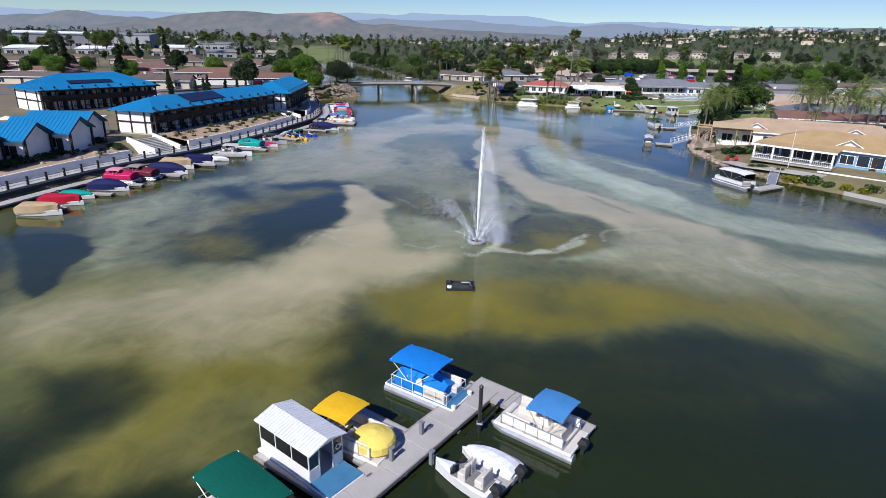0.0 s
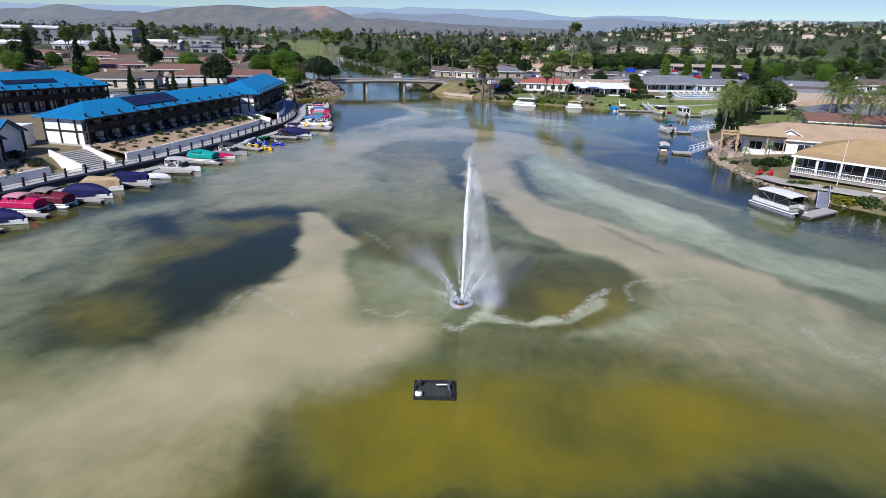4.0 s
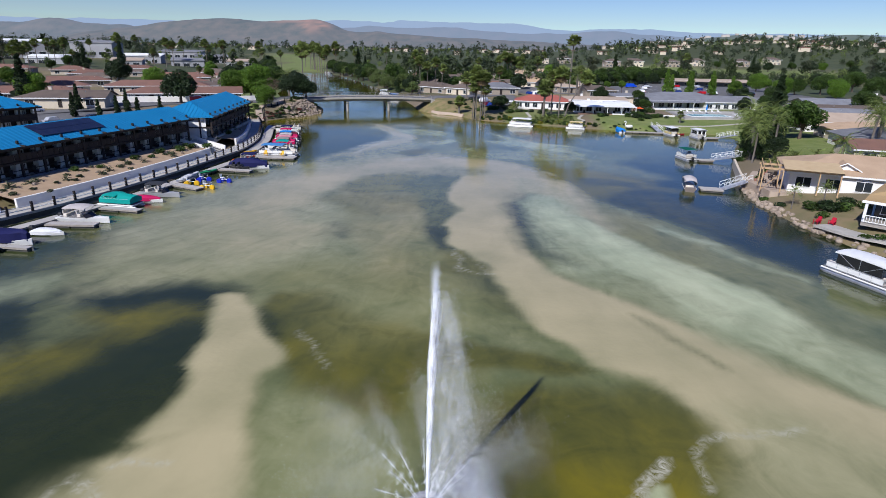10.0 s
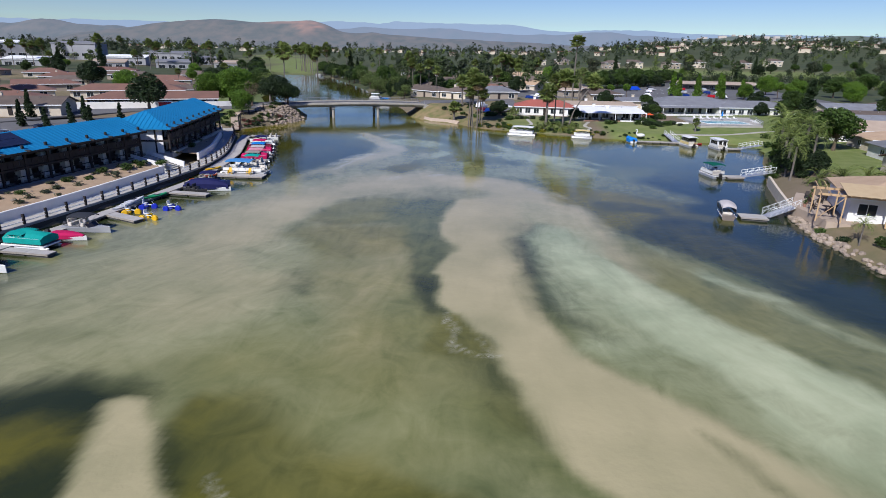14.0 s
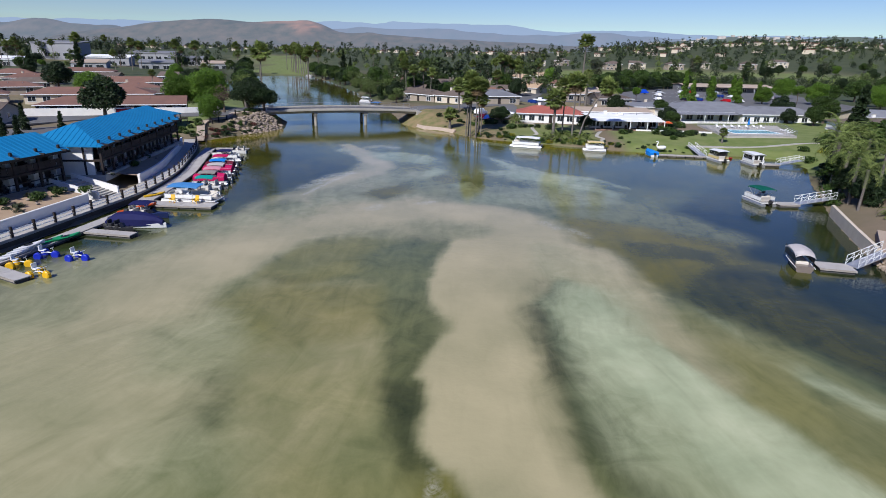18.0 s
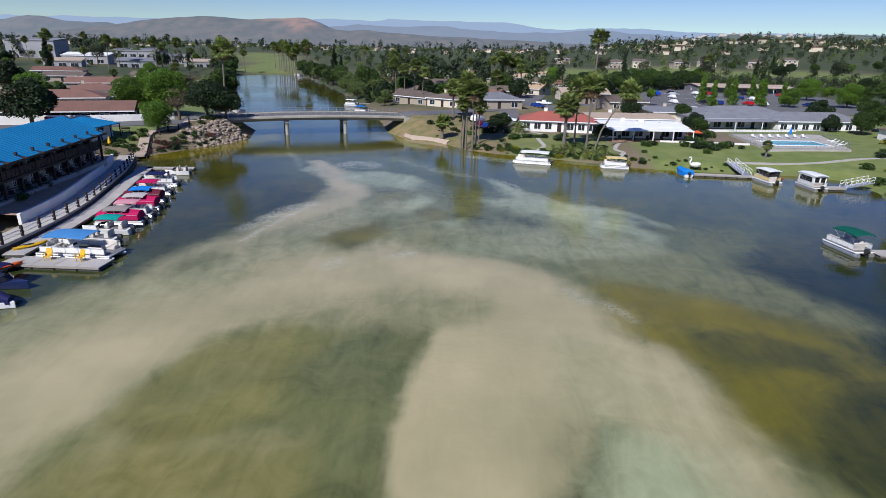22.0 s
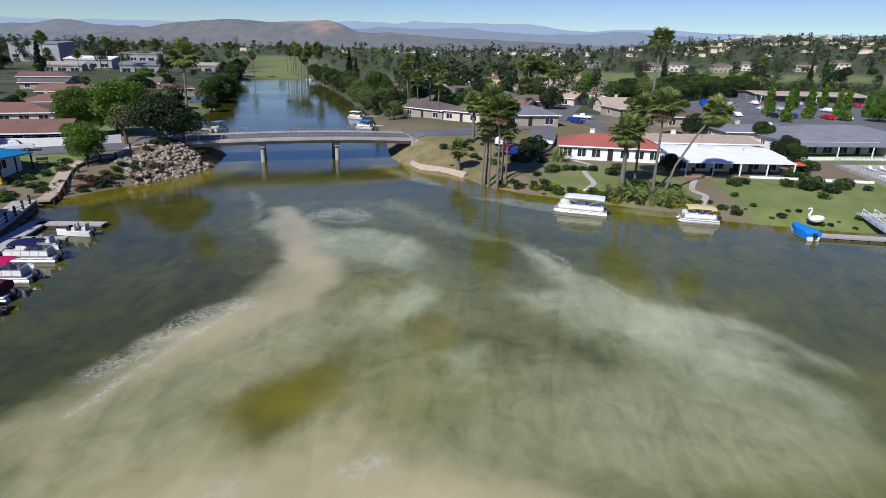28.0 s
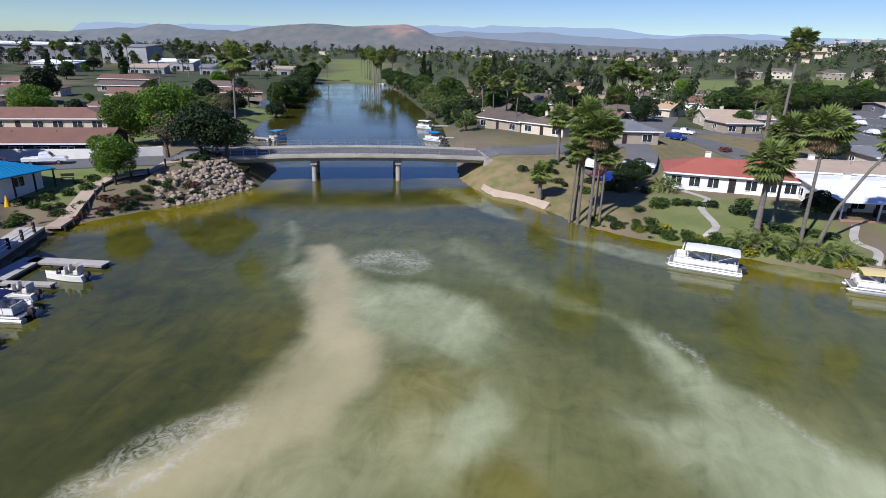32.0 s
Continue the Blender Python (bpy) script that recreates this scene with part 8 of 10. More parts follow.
# ---- east bank ----
house("white bungalow with red shingle roof above the lawn", 13.6, 238.6, -5, 18.0, 9.0, 2.5, 4.3, RED_ROOF, WHITE, (True, True), base=2.4, win=7)
wh = house("white bungalow with flat white coated roof and covered patio", 32.0, 230.8, 6, 18.4, 11.5, 2.75, 3.3, WHITE_ROOF, WHITE, (False, False), base=2.2, win=6, porch=4.6)
part("roof_box", M().box((9, 3, 3.5), (1.1, 0.9, 0.8)), WHITE_PAINT, wh)
part("patio_wall", M().box((9, -5.2, -0.3), (18.4, 0.3, 1.2)), BRICK_RED, wh)
for i in range(5):
    part("patio_chair", M().box((2.5 + i * 3.2, -2.4, 0.5), (0.6, 0.6, 0.12)).box((2.5 + i * 3.2, -2.1, 0.8), (0.6, 0.08, 0.6)).box((2.5 + i * 3.2, -2.4, 0.22), (0.5, 0.5, 0.45)), DARK_WOOD, wh)
solo("patio_steps", M().box((44.2, 221.6, 1.0), (2.4, 3.6, 0.9)).box((44.2, 219.8, 0.75), (2.4, 1.2, 0.6)).box((44.2, 223.4, 1.4), (2.4, 1.6, 0.8)), BRICK_RED, "terracotta-paved garden steps below the patio", "steps")
house("beige flat-roofed wing behind the white bungalow", 31, 243.5, 5, 21, 12, 2.7, 3.5, BEIGE_ROOF, WHITE, (False, False), base=2.6, win=4)
club = house("long clubhouse with grey shingle roof and white veranda", 60.5, 251.5, 10, 30, 17, 2.8, 5.2, GREY_ROOF, WHITE, base=2.4, win=9, porch=4.0, chimney=False)
house("clubhouse wing with grey roof and white eaves", 80, 250.5, 8, 24, 10, 2.7, 4.6, GREY_ROOF, WHITE, base=2.4, win=8, chimney=False)
house("flat dark-roofed bungalow by the side street", 52, 262, 8, 20, 14, 2.8, 3.7, GREY_ROOF, CREAM, base=2.7, win=4)

# tan-roofed lakeside house with an open timber frame
r1 = house("tan-roofed lakeside house with small gables", 47.6, 128.0, -20, 34, 12.5, 2.7, 4.9, TAN_ROOF, WHITE, (True, True), base=1.9, win=9, chimney=False)
r2 = house("golden tan-roofed lakeside house with pale blue walls and white veranda", 50.0, 112.4, -42, 34, 12, 2.8, 4.9, GOLD_ROOF, LIGHTBLUE_WALL, (True, True), base=2.1, win=9, chimney=False)


def gablet(h, x, L=3.4, w=1.6, z0=3.3, roof_m=TAN_ROOF):
    g = part("gable_front", M().add([(x - L / 2, 1.2, z0), (x + L / 2, 1.2, z0), (x, 1.2, z0 + 0.9)], [(0, 1, 2)]), WHITE_PAINT, h)
    part("gable_roof", M().slab([(x - L / 2 - 0.3, 0.9, z0 - 0.1), (x, 0.9, z0 + 1.0), (x, 4.2, z0 + 1.0), (x - L / 2 - 0.3, 2.0, z0 - 0.1)], 0.12).slab([(x, 0.9, z0 + 1.0), (x + L / 2 + 0.3, 0.9, z0 - 0.1), (x + L / 2 + 0.3, 2.0, z0 - 0.1), (x, 4.2, z0 + 1.0)], 0.12), roof_m, g)
    part("gable_trim", M().tube([(x - L / 2 - 0.3, 0.86, z0 - 0.1), (x, 0.86, z0 + 1.0), (x + L / 2 + 0.3, 0.86, z0 - 0.1)], 0.09, 6), WHITE_PAINT, g)


for h, xs_ in ((r1, (7, 24)), (r2, (13, 23))):
    for x in xs_:
        gablet(h, x, roof_m=GOLD_ROOF if h is r2 else TAN_ROOF)
ver = part("veranda_deck", M().box((6, -2.2, -0.15), (12.5, 4.4, 0.3)), mat_edge, r2)
part("veranda_roof", M().slab([(-0.6, -3.6, 2.5), (12.4, -3.6, 2.5), (12.4, -0.5, 2.85), (-0.6, -0.5, 2.85)], 0.16), GOLD_ROOF, r2)
part("veranda_fascia", M().box((5.9, -3.6, 2.42), (13.2, 0.08, 0.3)), WHITE_PAINT, r2)
for i in range(5):
    part("veranda_post", M().box((-0.2 + i * 3.05, -3.4, 1.2), (0.3, 0.3, 2.5), b=0.03), WHITE_PAINT, r2)
vr = part("veranda_railing", M().box((6, -4.2, 0.95), (12.5, 0.08, 0.08)).box((6, -4.2, 0.2), (12.5, 0.06, 0.08)), WHITE_PAINT, r2)
for i in range(42):
    part("baluster", M().box((-0.1 + i * 0.3, -4.2, 0.55), (0.05, 0.05, 0.75)), WHITE_PAINT, vr)
part("garden_wall", M().box((15.5, -4.9, -0.9), (10, 0.25, 1.0)), WHITE, r2)
# dark glass panels stand for the veranda's shaded interior
for i in range(4):
    part("sliding_door", M().box((1.5 + i * 3.0, -0.04, 1.15), (2.5, 0.06, 2.2)), GLASS_DARK, r2, "dark glass panel for the shaded veranda interior")
for i in range(3):
    window(r2, (15.5 + i * 2.0, 0, 1.3), 1.7, 1.7, -90, WHITE_PAINT, GLASS_DARK, 0)
tf = thing("timber_frame", "open new timber frame of a porch under construction", "frame", at=pose(46.2, 128.2, 1.7, 0, 0, -20))
NEWWOOD = mat("new_timber", (0.50, 0.34, 0.19), (0.42, 0.28, 0.15), 3, 0.8, stretch=(1, 1, 0.2))
for x in (-2.4, 0.2, 4.8, 7.4):
    for y in (-2.2, 1.8):
        part("post", M().box((x, y, 1.7), (0.16, 0.16, 3.4)), NEWWOOD, tf)
for y in (-2.2, 1.8):
    part("beam", M().box((2.5, y, 3.4), (10.4, 0.16, 0.28)), NEWWOOD, tf)
for i in range(11):
    part("rafter", M().tube([(-2.4 + i * 1.0, -2.9, 3.5), (-2.4 + i * 1.0, 2.6, 4.1)], 0.06, 4), NEWWOOD, tf)
part("roof_sheet", M().slab([(0.2, -2.7, 3.62), (7.6, -2.7, 3.62), (7.6, 2.4, 4.2), (0.2, 2.4, 4.2)], 0.05), mat("plywood", (0.50, 0.38, 0.22), (0.44, 0.32, 0.18), 1, 0.9), tf)
part("brace", M().tube([(-2.4, -2.2, 0.2), (0.2, -2.2, 3.2)], 0.05, 4).tube([(-2.4, 1.8, 0.2), (-2.4, -2.2, 3.2)], 0.05, 4), NEWWOOD, tf)

rng = random.Random(31)
east = [(70, 150, -12, TERRACOTTA, 30), (79, 166, -8, GREY_ROOF, 34), (84, 181, -6, TAN_ROOF, 32), (86, 197, -4, BEIGE_ROOF, 30), (88, 212, -2, GREY_ROOF, 30), (98, 228, 0, BROWN_ROOF, 26), (112, 246, 2, GREY_ROOF, 26), (112, 150, -12, TAN_ROOF, 24), (118, 168, -8, TERRACOTTA, 24),
        (122, 186, -6, GREY_ROOF, 24), (125, 204, -4, TERRACOTTA, 24), (132, 222, 0, GREY_ROOF, 22), (145, 240, 0, TAN_ROOF, 22), (86, 128, -20, TAN_ROOF, 26), (92, 108, -32, TERRACOTTA, 26), (150, 180, -8, BROWN_ROOF, 24), (160, 210, -4, GREY_ROOF, 24), (140, 262, 4, BROWN_ROOF, 24), (172, 250, 0, TAN_ROOF, 24), (180, 285, 8, BROWN_ROOF, 24)]
for i, (x, y, a, m, L) in enumerate(east):
    house("low bungalow with %s roof" % {TERRACOTTA: "terracotta shingle", GREY_ROOF: "grey shingle", TAN_ROOF: "tan shingle", BEIGE_ROOF: "beige gravel", BROWN_ROOF: "weathered brown"}[m], x, y, a, L, rng.uniform(10, 13), 2.6, rng.uniform(3.9, 4.8), m, WHITE if i % 2 else CREAM, (i % 3 > 0, i % 2 == 0), win=6, chimney=i % 4 == 1, group="east bungalows")
# beyond the bridge, and along the side streets
more = [(-13, 296, -30, BROWN_ROOF, 12), (-26, 306, -38, BROWN_ROOF, 16), (3, 268, 15, GREY_ROOF, 14), (36, 322, 8, BEIGE_ROOF, 18), (38, 308, 20, BEIGE_ROOF, 10), (46, 288, 15, BROWN_ROOF, 13), (-30, 345, -40, BROWN_ROOF, 18), (-8, 352, -20, BROWN_ROOF, 18), (-50, 390, -40, TERRACOTTA, 20), (-18, 395, -25, BROWN_ROOF, 20), (8, 330, 10, BROWN_ROOF, 14), (-70, 430, -40, BROWN_ROOF, 20), (-35, 445, -25, TERRACOTTA, 20), (5, 420, -5, BROWN_ROOF, 20), (40, 430, 0, BROWN_ROOF, 22)]
for i, (x, y, a, m, L) in enumerate(more):
    house("low house with weathered shingle roof near the bridge road", x, y, a, L, 10, 2.7, 4.5, m, TAUPE if i % 3 else CREAM, (i % 2 == 0, i % 3 > 0), win=3, chimney=i % 3 == 0, group="houses beyond the bridge")
infill = random.Random(8)
for i, (x, y) in enumerate(((-28, 322), (-4, 316), (18, 352), (-20, 368), (-42, 415), (-12, 425), (22, 398), (40, 376), (20, 452), (-50, 470), (-5, 470), (35, 485))):
    house("low tan house with brown gabled roof among trees", x, y, infill.uniform(-40, 20), infill.uniform(13, 18), 10, 2.7, 4.8, (BROWN_ROOF, TERRACOTTA, TAN_ROOF)[i % 3], WHITE if i % 2 else CREAM, (i % 2 == 0, False), win=2, chimney=i % 2 == 0, group="houses beyond the bridge")
house("low clubhouse with beige roof beyond the parking lot", 112, 392, 3, 46, 16, 3.2, 4.0, BEIGE_ROOF, GREY_ROOF, (False, False), win=8, chimney=False, porch=5)
for i, (x, y) in enumerate(((125, 640), (150, 655), (185, 650), (215, 670), (255, 660), (60, 690), (85, 700), (300, 690))):
    h = house("two-storey white apartment house with brown roof on the golf course", x, y, rng.uniform(-15, 15), 15, 11, 5.2, 7.8, BROWN_ROOF, CREAM if i % 2 else TAUPE, (i % 2 == 0, True), win=4, chimney=False, group="golf course apartments")
    for k in range(3):
        window(h, (2.8 + k * 4.4, 0, 4.0), 1.8, 1.3, -90)

# pool and lawn
POOL_DECK = [(62.5, 218.2), (80.5, 221.0), (87, 244.5), (63.5, 240.5)]
pz = 2.7
solo("pool_deck", M().prism(POOL_DECK, 0.5, pz), CONCRETE, "pale concrete pool deck", "deck", kind="structure")
pl = thing("swimming_pool", "rectangular swimming pool with turquoise water", "swimming pool", at=pose(72.5, 228, pz, 0, 0, 6))
part("pool_water", M().box((0, 0, 0.02), (12, 6.4, 0.05)), POOL, pl)
for s in (-1, 1):
    part("coping", M().box((0, s * 3.4, 0.04), (13, 0.45, 0.12), b=0.02), WHITE_PAINT, pl)
    part("coping", M().box((s * 6.25, 0, 0.04), (0.45, 6.4, 0.12), b=0.02), WHITE_PAINT, pl)
part("ladder", M().tube([(6.5, 1, 0), (6.5, 1, 0.7), (5.8, 1, 0.7), (5.8, 1, 0)], 0.03, 6).tube([(6.5, 1.5, 0), (6.5, 1.5, 0.7), (5.8, 1.5, 0.7), (5.8, 1.5, 0)], 0.03, 6), METAL, pl)
fe = thing("pool_fence", "thin metal fence round the pool", "fence", kind="structure")
ring = [Vector(p) for p in POOL_DECK + POOL_DECK[:1]]
for i in range(4):
    part("fence_rail", M().tube([(*ring[i], pz + 1.2), (*ring[i + 1], pz + 1.2)], 0.03, 5).tube([(*ring[i], pz + 0.15), (*ring[i + 1], pz + 0.15)], 0.025, 5), METAL, fe)
for x, y, a in along(ring, 0.85):
    part("fence_picket", M().box((x, y, pz + 0.62), (0.04, 0.04, 1.22)), METAL, fe)


def lounger(x, y, z, rz):
    c = thing("sun_lounger", "white plastic sun lounger by the pool", "lounger", "pool loungers", pose(x, y, z, 0, 0, rz))
    part("bed", M().box((0.2, 0, 0.34), (1.3, 0.6, 0.07), b=0.02), WHITE_PAINT, c)
    part("backrest", M().loft([[(-0.45, -0.3, 0.34), (-0.4, -0.3, 0.34), (-0.4, 0.3, 0.34), (-0.45, 0.3, 0.34)], [(-0.95, -0.3, 0.8), (-0.9, -0.3, 0.8), (-0.9, 0.3, 0.8), (-0.95, 0.3, 0.8)]]), WHITE_PAINT, c)
    for px in (-0.35, 0.75):
        for py in (-0.26, 0.26):
            part("leg", M().box((px, py, 0.16), (0.05, 0.05, 0.32)), WHITE_PAINT, c)


for i in range(7):
    lounger(67 + i * 2.1, 235.0 + i * 0.35, pz, -80)
for i in range(4):
    lounger(81.5 + i * 0.4, 226 + i * 2.0, pz, 170)
u = thing("parasol", "closed blue parasol by the pool", "parasol", at=pose(74.0, 233.2, pz))
part("pole", M().tube([(0, 0, 0), (0, 0, 2.9)], 0.035, 6), METAL, u)
part("canopy", M().tube([(0, 0, 1.3), (0, 0, 1.9), (0, 0, 2.9)], [0.3, 0.24, 0.04], 8), C_BLUE, u)
solo("low_wall_pool", M().box((72, 247.2, 2.3), (24, 0.3, 1.6), 9), WHITE, "white garden wall behind the pool", "wall", kind="structure")
solo("low_wall_lawn", M().box((52.5, 226.4, 1.9), (19, 0.35, 1.5), -2), WHITE, "white garden wall beside the lawn", "wall", kind="structure")
op = thing("parasol", "orange garden parasol beside the white house", "parasol", at=pose(52.3, 231.0, 2.2))
part("pole", M().tube([(0, 0, 0), (0, 0, 2.2)], 0.03, 6), METAL, op)
part("canopy", M().tube([(0, 0, 1.85), (0, 0, 2.35)], [1.35, 0.05], 8), ORG, op)


def path(name, line, w, m, label, z=0.06):
    strip(name, smooth_line(line, 4), w, m, label, z, "path", 0.25)


path("path_garden", [(14.6, 217.5), (17.2, 221.5), (16.6, 228), (18.4, 233), (15.8, 237.5)], 0.9, CONCRETE, "pale winding garden path")
path("path_white_house", [(31, 212.5), (32.5, 216), (31.5, 219), (33.5, 224)], 0.9, CONCRETE, "pale garden path to the white house")
path("path_lawn", [(50, 209), (64, 209.5), (80, 213), (95, 216)], 1.1, CONCRETE, "pale concrete path along the lawn")
path("path_rocks", [(-59.5, 201), (-62.2, 207.7), (-64.4, 214), (-62.5, 219.5), (-57.5, 225.5)], 1.8, BEIGE_ROOF, "pale paved path above the rocky bank", 0.25)
path("drive_patio", [(44.5, 112.5), (46.5, 107), (50, 102.5), (54, 98.5)], 2.6, CONCRETE, "grey paved lakeside apron")
solo("patio_stone", M().prism([(45.0, 127.5), (44.8, 135.5), (49.5, 143.5), (53, 141), (52, 130), (47, 126)], 0.4, 1.55), BEIGE_ROOF, "stone-paved patio above the water", "patio", kind="structure")
fe2 = thing("fence", "dark timber fence posts along the path above the rocks", "fence", kind="structure")
for x, y, a in along(smooth_line([(-58.3, 201.5), (-60.8, 208), (-62.7, 214), (-61, 219), (-56, 224.5)], 4), 2.4):
    part("post", M().box((x, y, gz(x, y) + 0.6), (0.22, 0.22, 1.3), a), DARK_WOOD, fe2)

# lawn ledge and shore edging
edge_l = smooth_line([(54, 92.3), (60, 84), (68, 74.3), (80, 45.3)], 4)
e2 = shift_line(edge_l, -0.4)
solo("shore_edging", M().loft([[(*edge_l[i], 0.55), (*e2[i], 0.55), (*e2[i], -0.5), (*edge_l[i], -0.5)] for i in range(len(edge_l))]), CONCRETE, "pale concrete shore edging", "edging", kind="structure")
sw = smooth_line([(51, 155.3), (47.5, 145), (44.6, 136)], 4)
s2 = shift_line(sw, 0.4)
solo("patio_sea_wall", M().loft([[(*sw[i], 1.6), (*s2[i], 1.6), (*s2[i], -0.8), (*sw[i], -0.8)] for i in range(len(sw))]), CREAM, "beige stucco sea wall of the patio", "wall", kind="structure")

# ---- east bank docks and boats ----
def gangway(label, a, b, za, zb, w=1.3):
    a, b = Vector((*a, za)), Vector((*b, zb))
    d = (b - a)
    n = Vector((-d.y, d.x, 0)).normalized() * w / 2
    g = thing("gangway", label, "gangway", "gangways")
    part("walkway", M().slab([a - n, b - n, b + n, a + n], 0.08), ALU, g)
    for s in (-1, 1):
        r = part("handrail", M().tube([a + n * s + Vector((0, 0, 1)), b + n * s + Vector((0, 0, 1))], 0.035, 6).tube([a + n * s + Vector((0, 0, 0.5)), b + n * s + Vector((0, 0, 0.5))], 0.025, 6), WHITE_PAINT, g)
        for k in range(6):
            q = a + d * (k / 5) + n * s
            part("baluster", M().tube([q, q + Vector((0, 0, 1))], 0.025, 5), WHITE_PAINT, r)
            if k < 5:
                q2 = a + d * ((k + 1) / 5) + n * s
                part("brace", M().tube([q, q2 + Vector((0, 0, 1))], 0.018, 4), WHITE_PAINT, r)


gon = thing("electric_boat", "small grey electric boat with rounded cream canopy", "boat", at=pose(35.4, 134.0, 0, 0, 0, 78))
part("hull", hull(M(), 4.8, 1.9, 0.6, sharp=3.0), mat("taupe_gelcoat", (0.20, 0.165, 0.14), (0.16, 0.13, 0.11), 1, 0.3), gon)
part("rub_rail", M().tube([(-2.6, -0.9, 0.6), (-1, -0.93, 0.62), (1, -0.85, 0.66), (2.5, 0, 0.74), (1, 0.85, 0.66), (-1, 0.93, 0.62), (-2.6, 0.9, 0.6)], 0.04, 6), GEL, gon)
cn = part("canopy", sheet(M(), -2.1, 1.7, 1.85, 1.9, 0.28, 0.1, end=0.35), C_LGREY, gon)
for s in (-1, 1):
    for x in (-2.0, -0.8, 0.5, 1.6):
        part("canopy_strut", M().tube([(x, s * 0.85, 0.6), (x, s * 0.88, 1.9)], 0.025, 5), BLACK, cn)
part("side_curtain", M().box((-0.2, -0.86, 1.25), (3.4, 0.02, 0.6)).box((-0.2, 0.86, 1.25), (3.4, 0.02, 0.6)), TINTED, gon)
seat(gon, -0.2, 0, 2.6, 1.2, 0.5, 0)
dock_run("grey floating dock beside the electric boat", (36.9, 133.2), (40.3, 132.6), 2.3, 0.45)
gangway("white aluminium gangway to the patio", (40.3, 132.9), (45.2, 135.2), 0.5, 1.5)
pontoon("white pontoon boat with dark green canvas top", 44.3, 162.0, 100, 5.2, 2.4, C_GREEN, 3.4, -0.4, 2.4, group="", motor=True)
dock_run("grey floating dock with white boxes", (46.0, 159.9), (49.0, 160.1), 2.0, 0.45)
gangway("white aluminium gangway to the shore", (49, 160.1), (54.6, 161.0), 0.5, 1.3)
wc = pontoon("white cabin pontoon boat with dark windows", 58.2, 194.6, 95, 5.4, 2.4, WHITE_PAINT, 4.6, 0, 2.5, motor=True)
part("cabin", M().box((0, 0, 1.5), (3.8, 2.2, 1.8)), WHITE_PAINT, wc)
for s in (-1, 1):
    part("cabin_window", M().box((0, s * 1.11, 1.75), (3.0, 0.02, 0.8)), TINTED, wc)
    part("cabin_window", M().box((s * 1.91, 0.5, 1.6), (0.02, 0.7, 1.1)), TINTED, wc)
    part("cabin_window", M().box((s * 1.91, -0.5, 1.6), (0.02, 0.7, 1.1)), TINTED, wc)
dock_run("grey floating dock beside the cabin boat", (59.6, 193.4), (62.8, 193.6), 2.0, 0.45)
gangway("white aluminium gangway to the lawn", (62.8, 193.6), (68.0, 195.0), 0.5, 1.2)
yb = pontoon("cream yellow boat with white cabin top", 52.5, 197.9, 100, 5.2, 2.3, WHITE_PAINT, 3.8, -0.2, 2.4, panels=GELYEL, deck=SEAT)
part("wind_curtain", M().box((0, 0, 1.75), (3.4, 1.9, 0.8)), TINTED, yb)
kayak("red plastic kayak moored behind the yellow boat", 55.4, 200.6, 20, C_RED, 3.4, 0.05)
for i in range(3):
    dock_run("long pale floating dock along the lawn", (41.3 + i * 3.75, 201.6 - i * 0.25), (45.05 + i * 3.75, 201.35 - i * 0.25), 1.5, 0.45)
gangway("grey wooden gangway to the lawn", (50.8, 201.4), (50.4, 207.6), 0.5, 1.5, 1.5)
covered("small boat with bright blue canvas top", 39.8, 202.3, 100, 4.2, 1.9, C_BLUE, 0.6, 0.9, box_like=True)
w1 = pontoon("white pontoon tour boat with white roof and white rails", 13.4, 209.2, 166, 7.4, 2.6, WHITE_PAINT, 5.2, -0.6, 2.35, rails=WHITE_PAINT)
part("arch_bow", M().tube([(2.6, -1.1, 0.6), (2.2, -1.1, 2.3), (2.2, 1.1, 2.3), (2.6, 1.1, 0.6)], 0.04, 6), WHITE_PAINT, w1)
pontoon("white pontoon boat with cream roof and railings", 28.6, 206.9, 172, 5.2, 2.3, GELYEL, 3.6, -0.2, 2.1, rails=WHITE_PAINT)
w3 = pontoon("long white pontoon boat with flat white roof and smoked windows", 38.9, 95.4, 113, 7.0, 2.7, WHITE_PAINT, 5.2, -0.5, 2.55, deck=CARPET_G)
for s in (-1, 1):
    part("smoked_curtain", M().box((-0.4, s * 1.26, 1.85), (4.4, 0.02, 1.0)), TINTED, w3)
dock_run("grey floating dock beside the white pontoon boat", (40.6, 91.6), (45.6, 95.0), 1.8, 0.45)
gangway("grey gangway to the apron", (44.6, 95.4), (47.8, 101.4), 0.5, 1.2)

swan = M()
body = []
for i in range(9):
    s = -1 + 2 * i / 8
    r = max(0.62 * (1 - s * s) ** 0.5, 0.05)
    body.append([(s * 1.15, r * math.cos(q), 0.5 + 0.8 * r * math.sin(q) + 0.12 * s * s) for q in [k * math.pi / 6 for k in range(12)]])
swan.loft(body)
swan.tube([(0.95, 0, 0.6), (1.25, 0, 1.1), (1.0, 0, 1.6), (1.1, 0, 1.95), (1.35, 0, 1.95), (1.6, 0, 1.85)], [0.22, 0.15, 0.12, 0.13, 0.14, 0.04], 9)
solo("swan_statue", swan, WHITE_PAINT, "white swan-shaped boat on the grassy shore", "swan boat", at=pose(43.4, 206.3, 0.7, 0, 0, 195))

